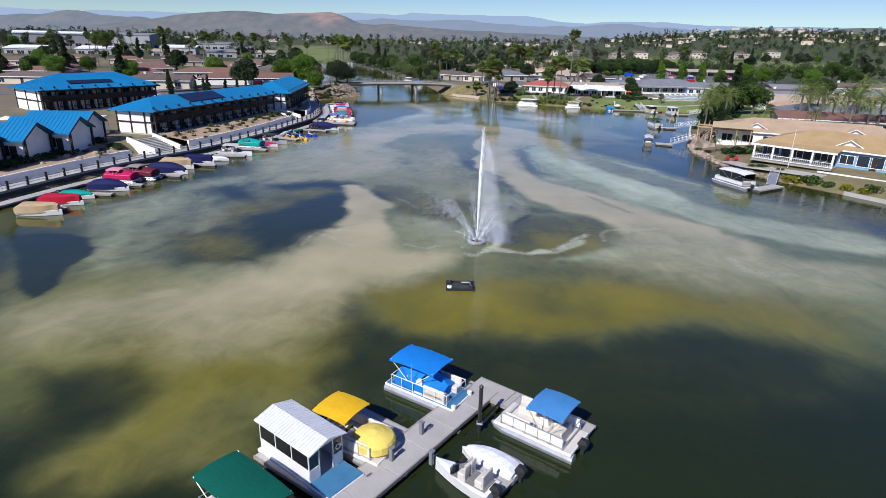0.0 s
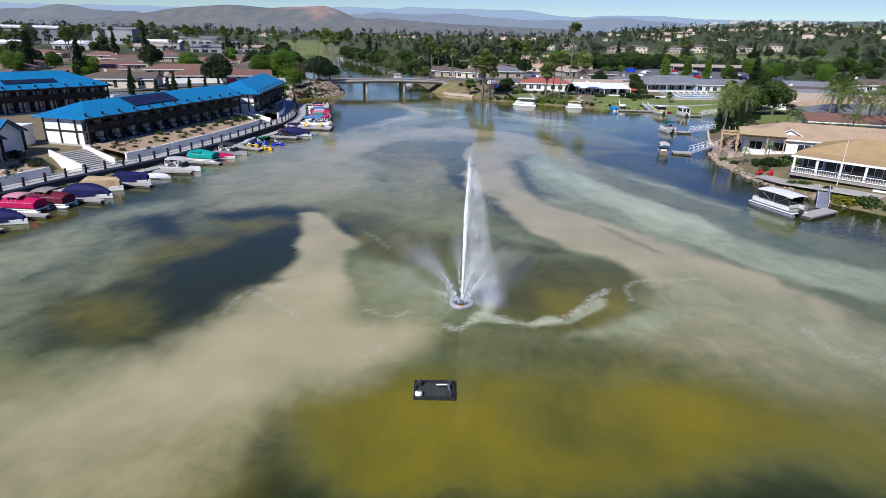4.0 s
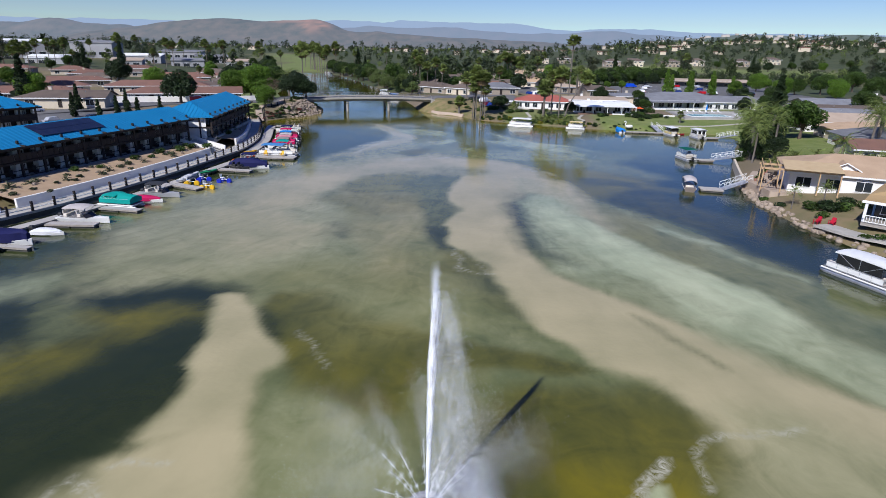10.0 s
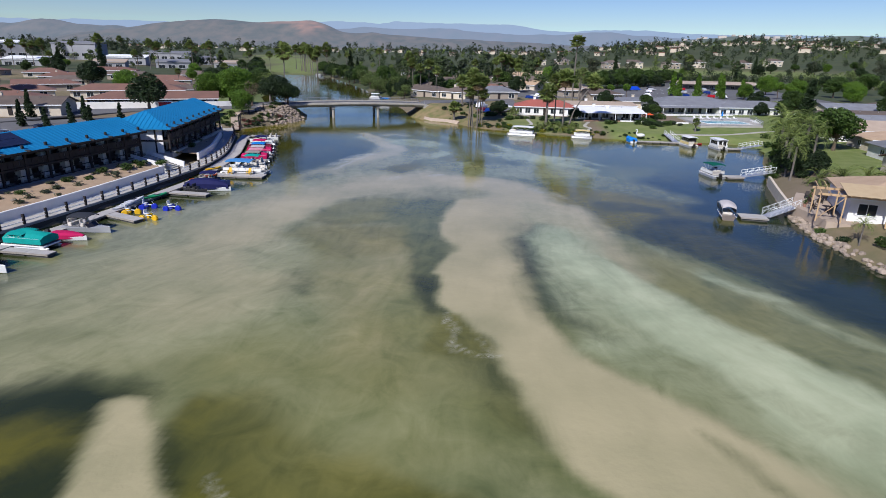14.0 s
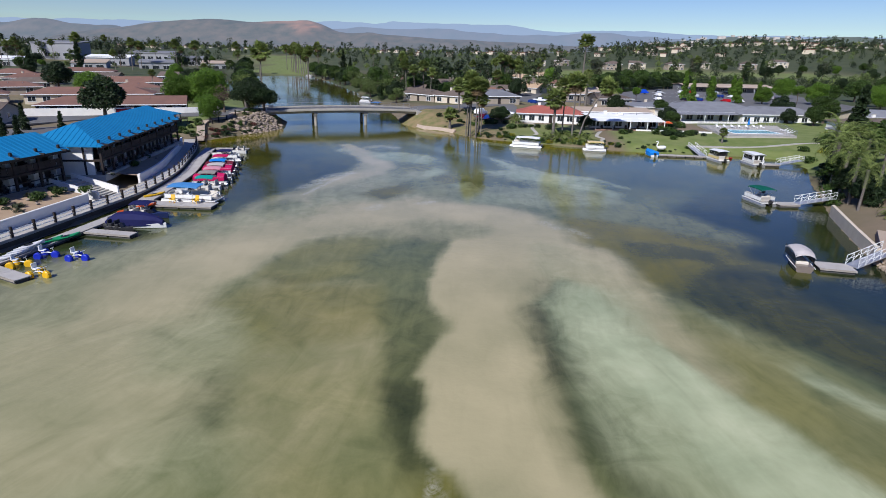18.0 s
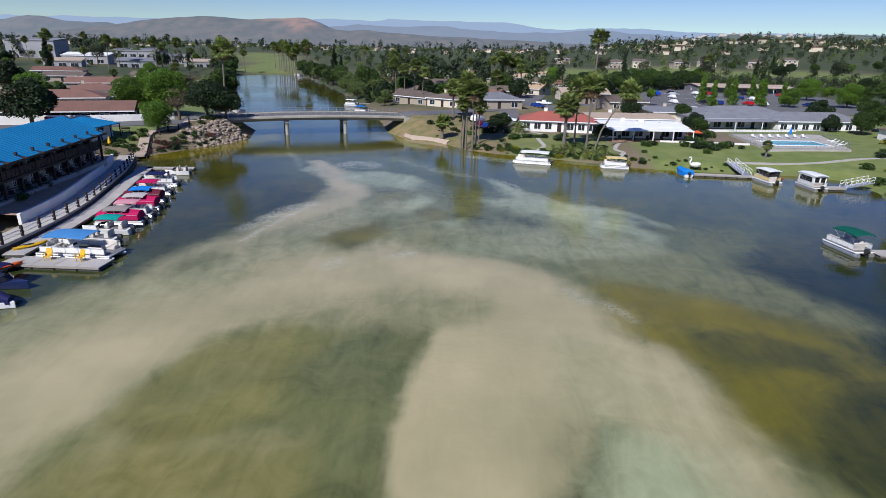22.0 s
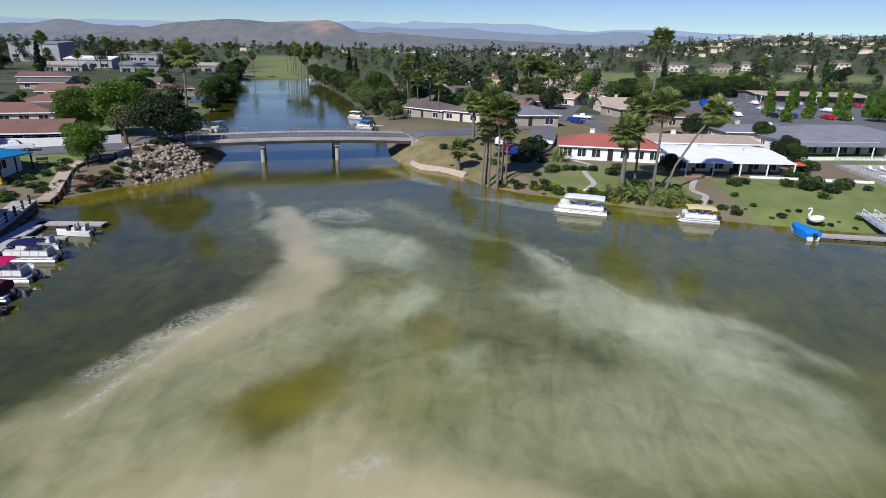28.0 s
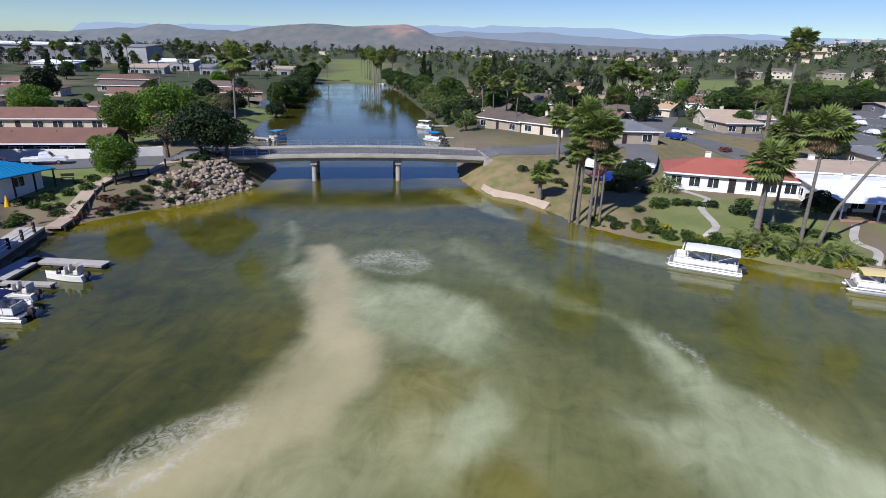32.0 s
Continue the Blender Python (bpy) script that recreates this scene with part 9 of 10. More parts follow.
for x, y, a in ((44.6, 113.8, 200), (45.6, 112.4, 215)):
    deck_chair(x, y, gz(x, y) + 0.02, a, C_RED, "red garden chair on the lakeside patio")
solo("flagpole", M().tube([(0, 0, 0), (0, 0, 6.4)], [0.05, 0.03], 8), WHITE_PAINT, "slender white flagpole on the veranda edge", "flagpole", at=pose(50.7, 103.6, 1.6))
bench = thing("bench", "dark wooden park bench on the lawn", "bench", at=pose(-68.5, 213.2, gz(-68.5, 213.2), 0, 0, 30))
part("seat", M().box((0, 0, 0.45), (1.6, 0.45, 0.06)), DARK_WOOD, bench)
part("backrest", M().box((0, 0.24, 0.8), (1.6, 0.06, 0.4)), DARK_WOOD, bench)
for s in (-1, 1):
    part("leg", M().box((s * 0.65, 0, 0.22), (0.08, 0.42, 0.45)), DARK_WOOD, bench)
# boats and docks on the upper lake
dock_run("grey floating dock on the upper lake", (-79, 276.5), (-71, 274.6), 1.6, 0.45)
pontoon("white boat with pale blue top on the upper lake", -69.2, 274.8, 80, 5.4, 2.3, C_SKY, 3.6, 0, 2.5)
for i, (x, y) in enumerate(((-34.0, 288.6), (-41.8, 311.5), (-46.5, 364), (-50.5, 378), (-55, 392), (-70, 425), (-90, 470), (-120, 515))):
    pontoon("white moored boat on the upper lake", x, y, 160, 5.4, 2.3, (C_BLUE, WHITE_PAINT, None, None, C_TAN, None, WHITE_PAINT, None)[i], 3.4, 0, 2.3, group="upper lake boats")
    dock_run("grey dock on the upper lake", (x + 2, y + 4), (x + 9, y + 7), 1.6, 0.45)

# furniture on the stone patio
for i, (x, y, a) in enumerate(((47.2, 131.2, 200), (48.6, 132.6, 120), (46.6, 133.4, 300), (49.4, 137.0, 160), (50.8, 138.6, 80), (49.0, 139.6, 250), (47.6, 136.2, 30))):
    deck_chair(x, y, 1.55, a, DARK_WOOD, "dark slatted garden chair on the stone patio")
for x, y in ((47.6, 132.4), (50.0, 138.2)):
    tb = thing("garden_table", "round dark garden table on the stone patio", "table", "patio tables", pose(x, y, 1.55))
    part("tabletop", M().tube([(0, 0, 0.70), (0, 0, 0.74)], 0.55, 16), DARK_WOOD, tb)
    part("pedestal", M().tube([(0, 0, 0.02), (0, 0, 0.7)], 0.05, 8), DARK_WOOD, tb)
    part("foot", M().tube([(0, 0, 0), (0, 0, 0.03)], 0.28, 12), DARK_WOOD, tb)
for i in range(5):
    pot = thing("flower_pot", "terracotta flower pot with green plant on the patio", "flower pot", "patio pots", pose(46.0 + i * 1.3, 134.6 + i * 1.9, 1.55))
    part("pot", M().tube([(0, 0, 0), (0, 0, 0.4), (0, 0, 0.45)], [0.16, 0.24, 0.27], 12), BRICK_RED, pot)
    lm = M()
    clump(lm, random.Random(i), (0, 0, 0.65), 0.3, 60, 0.1)
    part("foliage", lm, LEAF, pot)

# ---- trees ----
T_OAK = tree("oak_tree", "broad leafy green tree with uneven crown", 3, 9, 4.6, LEAF, 6000, 0.27, low=0.14, lobes=12)
T_OAK2 = tree("oak_tree", "rounded dense dark green tree", 4, 8, 4.2, LEAF_DARK, 6000, 0.26, low=0.10, lobes=12)
T_BRIGHT = tree("ficus_tree", "dense bright green rounded tree", 6, 10, 4.6, LEAF_BRIGHT, 17000, 0.18, lobes=24, low=0.08)
T_DARK = tree("pine_tree", "dark spreading pine with open branches", 8, 9.5, 5.2, LEAF_DARK, 8000, 0.22, lobes=18, low=0.14, flat=0.6)
T_GREY = tree("eucalyptus_tree", "tall grey-green eucalyptus with airy crown", 9, 16, 4.6, LEAF_GREY, 3600, 0.27, lobes=12, low=0.3, flat=0.95)
T_YOUNG = tree("young_tree", "young upright tree with bright leaves", 12, 7, 2.2, LEAF_BRIGHT, 3200, 0.2, trunk=0.14, lobes=8, low=0.28, flat=1.1)
T_WILLOW = tree("willow_tree", "soft pale green willow by the water", 14, 6.5, 3.9, leaf_mat("willow_leaf", (0.12, 0.16, 0.045), (0.08, 0.11, 0.03)), 1700, 0.26, lobes=10, low=0.12, flat=0.8)
T_CYP = cypress("cypress_tree", "tall dark green conifer", 15, 15, 3.2, LEAF_DARK, 3600, 0.34)
T_SLIM = cypress("column_tree", "slim bright green columnar tree", 16, 10, 2.3, LEAF_BRIGHT, 2400, 0.30)
T_DRY = tree("bare_tree", "half bare grey-brown tree", 17, 8, 3.6, leaf_mat("dusty_leaf", (0.13, 0.10, 0.06), (0.08, 0.065, 0.04)), 700, 0.22, lobes=10, low=0.3)
P_12 = fan_palm("tall fan palm with shaggy brown skirt", 5, 12)
P_14 = fan_palm("tall fan palm with shaggy brown skirt", 6, 13.5, (0.5, 0.3))
P_8 = fan_palm("fan palm with full green crown", 7, 8, (0.2, 0), 2.4, 2.0, r=0.28)
P_5 = fan_palm("short fan palm with round crown", 8, 4.4, (0, 0), 1.9, 1.5, r=0.3)
P_LEAN = fan_palm("tall leaning fan palm", 9, 12.2, (6.6, 1.2), 2.4, 2.0)
P_24 = fan_palm("very tall slender fan palm", 10, 21.5, (0.4, 0.2), 2.6, 1.3, r=0.22)
P_DATE = feather_palm("stout date palm with dense arching fronds", 11, 8.5, 4.2, 60)
P_QUEEN = feather_palm("slender feather palm with arching fronds", 12, 6.0, 3.0, 30, r=0.17)
P_CYCAD = feather_palm("low cycad with arching fronds", 13, 0.7, 1.8, 26, name="cycad", r=0.25)
B_G = bush("rounded leafy green garden shrub", 1, 1.0, LEAF, 420)
B_D = bush("dense dark green clipped shrub", 2, 1.0, LEAF_DARK, 420, name="clipped_bush")
B_Y = bush("bright yellow green garden shrub", 3, 1.0, LEAF_YEL, 420)
B_GREY = bush("low dry grey green shrub", 4, 0.7, LEAF_GREY, 240, flat=0.5, name="sage_bush")
B_RED = bush("reddish brown leafy garden shrub", 5, 1.0, leaf_mat("red_brown_leaf", (0.15, 0.055, 0.04), (0.09, 0.04, 0.03)), 380)
B_AGAVE = feather_palm("spiky grey-green agave clump in mulch", 18, 0.15, 1.1, 22, name="agave", r=0.15, leaf=LEAF_GREY)

rng = random.Random(77)


def grove(kinds, places, s0=0.9, s1=1.1, group=""):
    for i, p in enumerate(places):
        k = kinds[i % len(kinds)]
        put(k, p[0], p[1], rng.uniform(0, 360), (p[2] if len(p) > 2 else 1.0) * rng.uniform(s0, s1), 0.0, p[3] if len(p) > 3 else None, group=group)


# west bank by the bridge
grove([T_BRIGHT], [(-85.0, 246.0, 1.12), (-77.8, 248.0, 1.2), (-81.5, 252.0, 1.1)])
grove([T_DRY], [(-66, 231, 0.9)])
grove([T_DARK], [(-58.6, 229.5, 0.95), (-55.0, 230.8, 0.8)])
grove([T_BRIGHT], [(-63.6, 216.6, 0.64)])
put(P_14, -58.6, 240.0, 40, 1.15)
put(P_DATE, -63.5, 240.0, 10, 0.9)
grove([T_OAK2], [(-88.4, 214.0, 1.2), (-104, 300, 1.2), (-118, 320, 1.2), (-160, 300, 1.3)])
grove([P_14, P_12], [(-345 + 11.5 * i + rng.uniform(-6, 6), 400 + 9 * i + rng.uniform(-30, 30), rng.uniform(1.0, 1.45)) for i in range(18)])
# planted slope and rocky point
for i in range(84):
    f = rng.random()
    x, y = -60.5 + 9.0 * f - rng.uniform(0.3, 4.6), 203 + 17.6 * f + rng.uniform(0, 1.5)
    put(rng.choice([B_GREY, B_G, B_RED, B_GREY, B_AGAVE, B_D]), x, y, rng.uniform(0, 360), rng.uniform(0.35, 0.85))
for i in range(16):
    put(rng.choice([B_GREY, B_D, B_G]), -57 + rng.uniform(-4, 5), 226 + rng.uniform(-3, 5), rng.uniform(0, 360), rng.uniform(0.6, 1.2))
# reeds and shrubs along the east shore, round the houses and the lawn
for i in range(36):
    f = i / 35
    x = 2.5 + 47 * f
    y = 221.6 - 16.6 * f ** 0.8 + rng.uniform(-0.6, 2.2)
    put(rng.choice([B_GREY, B_G, B_D, B_G]), x, y + 0.6, rng.uniform(0, 360), rng.uniform(0.35, 0.7))
grove([B_D, B_G, B_GREY], [(53 + rng.uniform(-4, 5), 224 + rng.uniform(-6, 9), rng.uniform(0.7, 1.4)) for i in range(18)])
grove([T_OAK2, T_OAK], [(9.2, 240, 0.5), (56.5, 240.5, 0.5), (93, 250.5, 0.6), (60, 262, 0.6), (100, 268, 0.8)])
grove([P_QUEEN], [(85 + rng.uniform(-6, 14), 141 + 2.6 * i + rng.uniform(-2, 2), rng.uniform(1.1, 1.5)) for i in range(12)])
# lodges' car park trees
grove([T_CYP], [(-84, 168, 0.44), (-88, 181, 0.4), (-79, 185, 0.42), (-97, 178, 0.46), (-92, 192, 0.4), (-104, 190, 0.45), (-76, 170, 0.4), (-110, 172, 0.46), (-100, 160, 0.45)])
grove([B_D, B_G], [(-80 + 3.0 * i, 200 + 1.3 * i, rng.uniform(0.7, 1.2)) for i in range(5)])
# bridge right bank
grove([P_14, P_12], [(0.5, 222.6), (1.9, 221.8, 1.02), (0.0, 224.2, 0.98), (2.6, 223.6, 1.05), (-0.6, 222.9, 0.82), (3.2, 222.4, 0.7)])
put(P_5, -5.0, 231.6, 30, 1.0)
put(P_8, -3.0, 247.0, 120, 0.95)
grove([P_8], [(20.7, 218.2, 1.05)])
grove([P_12], [(23.4, 221.6, 0.98), (25.1, 217.0, 0.98)])
put(P_LEAN, 26.4, 216.2, 4, 1.0)
put(P_24, 33.3, 255.6, 0, 1.0)
put(P_DATE, 41.4, 288.5, 0, 1.05)
grove([P_CYCAD], [(18.5, 216.6, 1.0), (20, 215.6, 1.1), (22, 215.2, 1.2), (24.3, 214.8, 1.2), (26.5, 213.8, 1.2), (28.3, 213.4, 1.1), (21.4, 217, 1.0), (12.4, 236.6, 1.3), (13.6, 236.2, 1.2)])
grove([T_OAK2], [(8.0, 238.4, 0.55), (29.8, 226.0, 0.5), (47.5, 270, 0.8), (56, 244, 0.6)])
grove([B_D, B_G], [(5.5, 236.5, 1.5), (6.8, 235.4, 1.3), (10, 234.5, 1.0), (11, 228, 1.4), (21, 226.5, 1.4), (22.6, 231, 1.1), (8.5, 226, 0.8), (9.5, 221.5, 1.0), (-8.5, 241, 1.0), (1, 236, 0.9), (29, 219, 1.0), (38.5, 221, 1.2), (40.2, 222, 1.0), (46.5, 221, 1.4), (48.5, 219.5, 1.6), (50.5, 221.5, 1.5), (51.5, 218.5, 1.3), (49, 215.5, 1.0), (54, 233, 1.8), (57, 236, 1.7), (55, 239, 1.6), (36.6, 216, 0.7)])
grove([B_RED], [(40, 223.6, 0.8), (53.6, 238, 1.4), (60, 246, 1.0), (30.4, 276, 1.5)])
grove([B_D], [(-0.5 + 2.1 * i, 247.6 - 0.25 * i, 1.0) for i in range(5)])
shore = smooth_line([(2.5, 222.4), (12.4, 217.8), (19.5, 214.9), (27, 212.2), (34, 208.6)], 8)
for p in shore:
    for k in range(2):
        put(rng.choice([B_G, B_D, B_G, B_Y]), p.x + rng.uniform(-1, 1), p.y + rng.uniform(0.2, 2.0), rng.uniform(0, 360), rng.uniform(0.5, 1.0))
grove([B_G, B_D, B_GREY, B_RED], [(rng.uniform(9, 46), rng.uniform(250.5, 257), rng.uniform(0.6, 1.3)) for i in range(22)])
grove([B_D, B_G], [(12 + 1.5 * i, 229.4 - 0.18 * i, 0.9) for i in range(5)] + [(22 + 1.4 * i, 221.4 - 0.5 * i, 1.1) for i in range(5)])
grove([B_GREY, B_G, B_D], [(rng.uniform(-8, 6), rng.uniform(234, 250), rng.uniform(0.5, 1.1)) for i in range(18)])
# lawn
grove([P_5], [(59.5, 213.5, 0.55)])
grove([T_OAK], [(104, 252, 1.0), (98, 246, 0.7)])
grove([B_D, B_G, B_Y], [(82 + 3 * i, 214 - 2.4 * i, 1.3) for i in range(6)] + [(90, 208, 1.8), (86, 219, 1.2), (95, 232, 1.4), (100, 240, 1.5), (74, 205.5, 1.2), (77, 203, 1.4)])
# point with palms and a tall conifer
put(T_CYP, 74.5, 190.5, 0, 1.02)
grove([T_OAK, T_OAK2], [(71, 184, 1.0), (67, 178, 0.9), (78, 184, 1.0), (63, 170, 0.75), (80, 196, 0.9)])
grove([P_QUEEN], [(58.5, 166, 1.15), (60.5, 172, 1.25), (63, 177, 1.3), (56, 159.5, 1.1), (66.5, 174, 1.2), (54.5, 155, 0.9), (62, 163, 1.1), (69, 181, 1.2)])
grove([B_G, B_D], [(54.5, 160.8, 1.3), (56.5, 164, 1.5), (58.8, 169, 1.6), (61.5, 174, 1.7), (65, 181, 1.6), (69, 188, 1.4), (70.5, 196, 1.3), (57, 156, 1.2), (64, 168, 1.6), (70, 176, 1.6)])
grove([P_CYCAD], [(56 + i * 3.0, 149.5 - i * 1.0, 1.5) for i in range(7)])
grove([T_OAK2, T_OAK, T_OAK2], [(58.5, 163.5, 0.62), (61.5, 170, 0.7), (56.8, 158, 0.5), (64.5, 175.5, 0.75), (68, 183, 0.8), (60, 158, 0.55)])
# tan houses' gardens
grove([P_QUEEN], [(62, 140.5, 0.8), (72, 138.5, 0.9), (95, 136, 1.1), (101, 132, 1.2), (84, 118, 1.0), (90, 122, 1.1), (44.8, 120.6, 0.42), (48, 119.2, 0.45), (100, 118, 1.3), (92, 145, 1.2)])
grove([B_G, B_D, B_G], [(46.5, 118.6, 1.3), (47.9, 117.4, 1.5), (49.6, 117.6, 1.2), (46, 115.4, 0.9), (51.3, 119.5, 1.1), (52.6, 118.0, 1.0), (43.8, 126.6, 0.8), (44.2, 122.4, 0.7), (46.5, 106.7, 1.0), (47.6, 105.6, 1.0), (50.6, 98.6, 1.0), (51.6, 97.4, 1.5), (53.2, 95.6, 1.0), (49.4, 103.0, 0.9), (57.5, 91.5, 1.2), (62.5, 85.5, 1.2)])
grove([B_Y], [(49.0, 99.6, 1.2), (49.7, 98.6, 1.2), (55, 93.6, 0.9), (56.4, 91.8, 0.9), (60, 87, 1.0), (65, 81, 1.1)])
# beds in front of the lodges
for line, far in (bed_c, bed_d, bed_b):
    for i in range(len(line)):
        for k in range(2):
            f = rng.uniform(0.25, 0.9)
            p = line[i] + (far[i] - line[i]) * f
            if rng.random() < 0.75:
                put(rng.choice([B_GREY, B_GREY, B_G, B_AGAVE]), p.x + rng.uniform(-1, 1), p.y + rng.uniform(-1, 1), rng.uniform(0, 360), rng.uniform(0.5, 0.95), 0.05, 2.0 + 0.75 * f)
grove([B_D, B_G], [(-67.4, 77 + 2.2 * i, rng.uniform(1.0, 1.5), 2.2) for i in range(11)])
grove([B_GREY, B_G], [(-63.5 - rng.random() * 4, 199 + 1.2 * i, rng.uniform(0.8, 1.3)) for i in range(14)])
# along the streets, east of the bridge and up the lake
grove([T_WILLOW], [(-44, 336, 1.2), (-38, 327, 1.1), (-33, 318, 1.2), (-48, 350, 1.2), (-54, 368, 1.2), (-28, 300, 0.9), (-60, 385, 1.3)])
grove([T_OAK2, T_OAK], [(-30, 312, 1.0), (-36, 335, 1.1), (-20, 330, 1.2), (-44, 360, 1.2), (-14, 318, 1.0), (2, 300, 0.9), (-2, 340, 1.2), (14, 345, 1.1), (20, 330, 0.9)])
grove([P_14, P_12], [(14, 366, 1.0), (16.5, 370, 1.05), (18.5, 368, 1.0), (20.5, 373, 0.95), (23, 371, 1.0), (25, 376, 1.05), (-22, 310, 0.9), (-19, 316, 1.0), (-15, 300, 0.85), (10, 300, 0.9), (-35, 380, 1.2), (48, 322, 0.9)])
grove([P_14, P_12, P_14], [(-112 - 2.2 * i + rng.uniform(-3, 3), 505 + 3.0 * i + rng.uniform(-5, 5), 1.35) for i in range(16)])
grove([T_OAK, T_WILLOW, T_OAK2], [(-104 - i * 4.2, 345 + i * 11 + rng.uniform(-4, 4), 1.3) for i in range(16)])
grove([T_DRY, T_OAK2], [(-96, 296, 1.0), (-101, 310, 0.9), (-108, 330, 1.0), (-92, 318, 0.8)])
grove([T_OAK, T_OAK2, T_WILLOW], [(-66 - i * 5.2, 402 + i * 12 + rng.uniform(-4, 4), 1.25) for i in range(11)])
# car park trees by the clubhouse, hedge behind it
grove([T_SLIM], [(85, 306, 0.95), (97, 318, 0.95), (106, 315, 1.0), (112, 330, 1.0), (121, 330, 0.9), (90, 329, 1.0), (111, 356, 1.0), (123, 360, 1.0)])
grove([T_YOUNG], [(64, 306, 0.9), (133, 322, 1.1), (60, 318, 0.8)])
grove([T_BRIGHT, T_OAK], [(138, 318, 0.95), (150, 330, 1.0), (162, 318, 0.9), (170, 345, 1.1), (155, 305, 0.9), (185, 330, 1.1), (142, 352, 1.0), (200, 370, 1.2)])
grove([T_OAK, T_OAK2], [(46 + i * 5.4, 352 + i * 5.2 + rng.uniform(-4, 4), 0.95) for i in range(15)] + [(52 + i * 6, 372 + i * 5.2 + rng.uniform(-4, 4), 1.1) for i in range(13)])
grove([B_D], [(60 + i * 2.4, 360 + i * 2.3, 1.6) for i in range(14)])
# among the bungalows
for i in range(44):
    x, y = rng.uniform(-270, -110), rng.uniform(185, 420)
    put(rng.choice([T_OAK, T_OAK2, T_YOUNG, T_BRIGHT, P_14, P_12, T_CYP]), x, y, rng.uniform(0, 360), rng.uniform(0.6, 1.1))
for i in range(46):
    x, y = rng.uniform(112, 260), rng.uniform(90, 330)
    put(rng.choice([T_OAK, T_OAK2, T_YOUNG, T_BRIGHT, P_QUEEN, T_OAK]), x, y, rng.uniform(0, 360), rng.uniform(0.5, 0.95))
for i in range(30):
    x, y = rng.uniform(-40, 45), rng.uniform(300, 470)
    put(rng.choice([T_OAK, T_OAK2, P_14, T_OAK, T_CYP]), x, y, rng.uniform(0, 360), rng.uniform(0.6, 1.0))
# mid-distance belts
kinds = [T_OAK, T_OAK2, T_GREY, T_GREY, T_OAK, T_DARK, P_14, T_CYP, T_BRIGHT]
n = 0
while n < 95:
    x, y = rng.uniform(-420, 480), rng.uniform(400, 640)
    if abs(x + 145 + (y - 530) * 0.3) < 38 and y < 760:
        continue
    if math.hypot(x - 120, y - 590) < 75 or abs(x - 0.95 * y) > 1.9 * y or (inside(np.array([x]), np.array([y]), LAKE)[0]):
        continue
    put(rng.choice(kinds), x, y, rng.uniform(0, 360), rng.uniform(0.8, 1.25))
    n += 1
for line, far in (bed_c, bed_d, bed_b):
    for i in range(len(line)):
        for k in range(1):
            f = rng.uniform(0.15, 0.95)
            p = line[i] + (far[i] - line[i]) * f
            put(rng.choice([B_GREY, B_GREY, B_G, B_AGAVE, B_D if line is bed_b[0] else B_GREY]), p.x + rng.uniform(-1.2, 1.2), p.y + rng.uniform(-1.2, 1.2), rng.uniform(0, 360), rng.uniform(0.4, 0.8) * (1.5 if line is bed_b[0] else 1), 0.05, 2.0 + 0.75 * f)
retire(T_OAK, T_OAK2, T_BRIGHT, T_DARK, T_GREY, T_YOUNG, T_WILLOW, T_CYP, T_SLIM, T_DRY, P_12, P_14, P_8, P_5, P_LEAN, P_24, P_DATE, P_QUEEN, P_CYCAD, B_G, B_D, B_Y, B_GREY, B_RED, B_AGAVE)

# ---- far woods and far houses, past counting ----
def no_trees(x, y):
    a, b = np.array([x]), np.array([y])
    if inside(a, b, LAKE)[0] or seg_dist(a, b, LAKE, True)[0][0] < 6:
        return True
    return seg_dist(a, b, [(50, 470), (70, 560), (180, 620), (300, 560)])[0][0] < 38 or seg_dist(a, b, [(-150, 545), (-165, 620), (-230, 760)])[0][0] < 24 or seg_dist(a, b, [(62, 330), (70, 420), (60, 480)])[0][0] < 20


draw = np.random.default_rng(19)


def far_crown(m, x, y, h, r, n, lobes, size):
    """Leaf clumps over the lobes of a distant crown, with an uneven outline."""
    z = gz(x, y)
    u = draw.normal(size=(lobes, 3))
    mid = np.array([x, y, z + h * 0.56]) + u / np.linalg.norm(u, axis=1)[:, None] * np.array([r * 0.55, r * 0.55, h * 0.27]) * draw.uniform(0.5, 1.1, (lobes, 1))
    rad = r * draw.uniform(0.38, 0.66, lobes)
    k = draw.integers(0, lobes, n)
    v = draw.normal(size=(n, 3)) + np.array([0, 0, 0.25])
    v /= np.linalg.norm(v, axis=1)[:, None]
    c = mid[k] + v * rad[k][:, None] * draw.uniform(0.65, 1.05, (n, 1))
    c[:, 2] = np.maximum(c[:, 2], z + 0.3)
    a = draw.normal(size=(n, 3))
    a *= size / np.linalg.norm(a, axis=1)[:, None] * draw.uniform(0.6, 1.3, (n, 1))
    b = np.cross(a, v + 0.5 * draw.normal(size=(n, 3))) * 0.75
    q = len(m.v)
    m.v += np.stack([c - a, c - b, c + a, c + b], 1).reshape(-1, 3).tolist()
    m.f += [(q + 4 * i, q + 4 * i + 1, q + 4 * i + 2, q + 4 * i + 3) for i in range(n)]


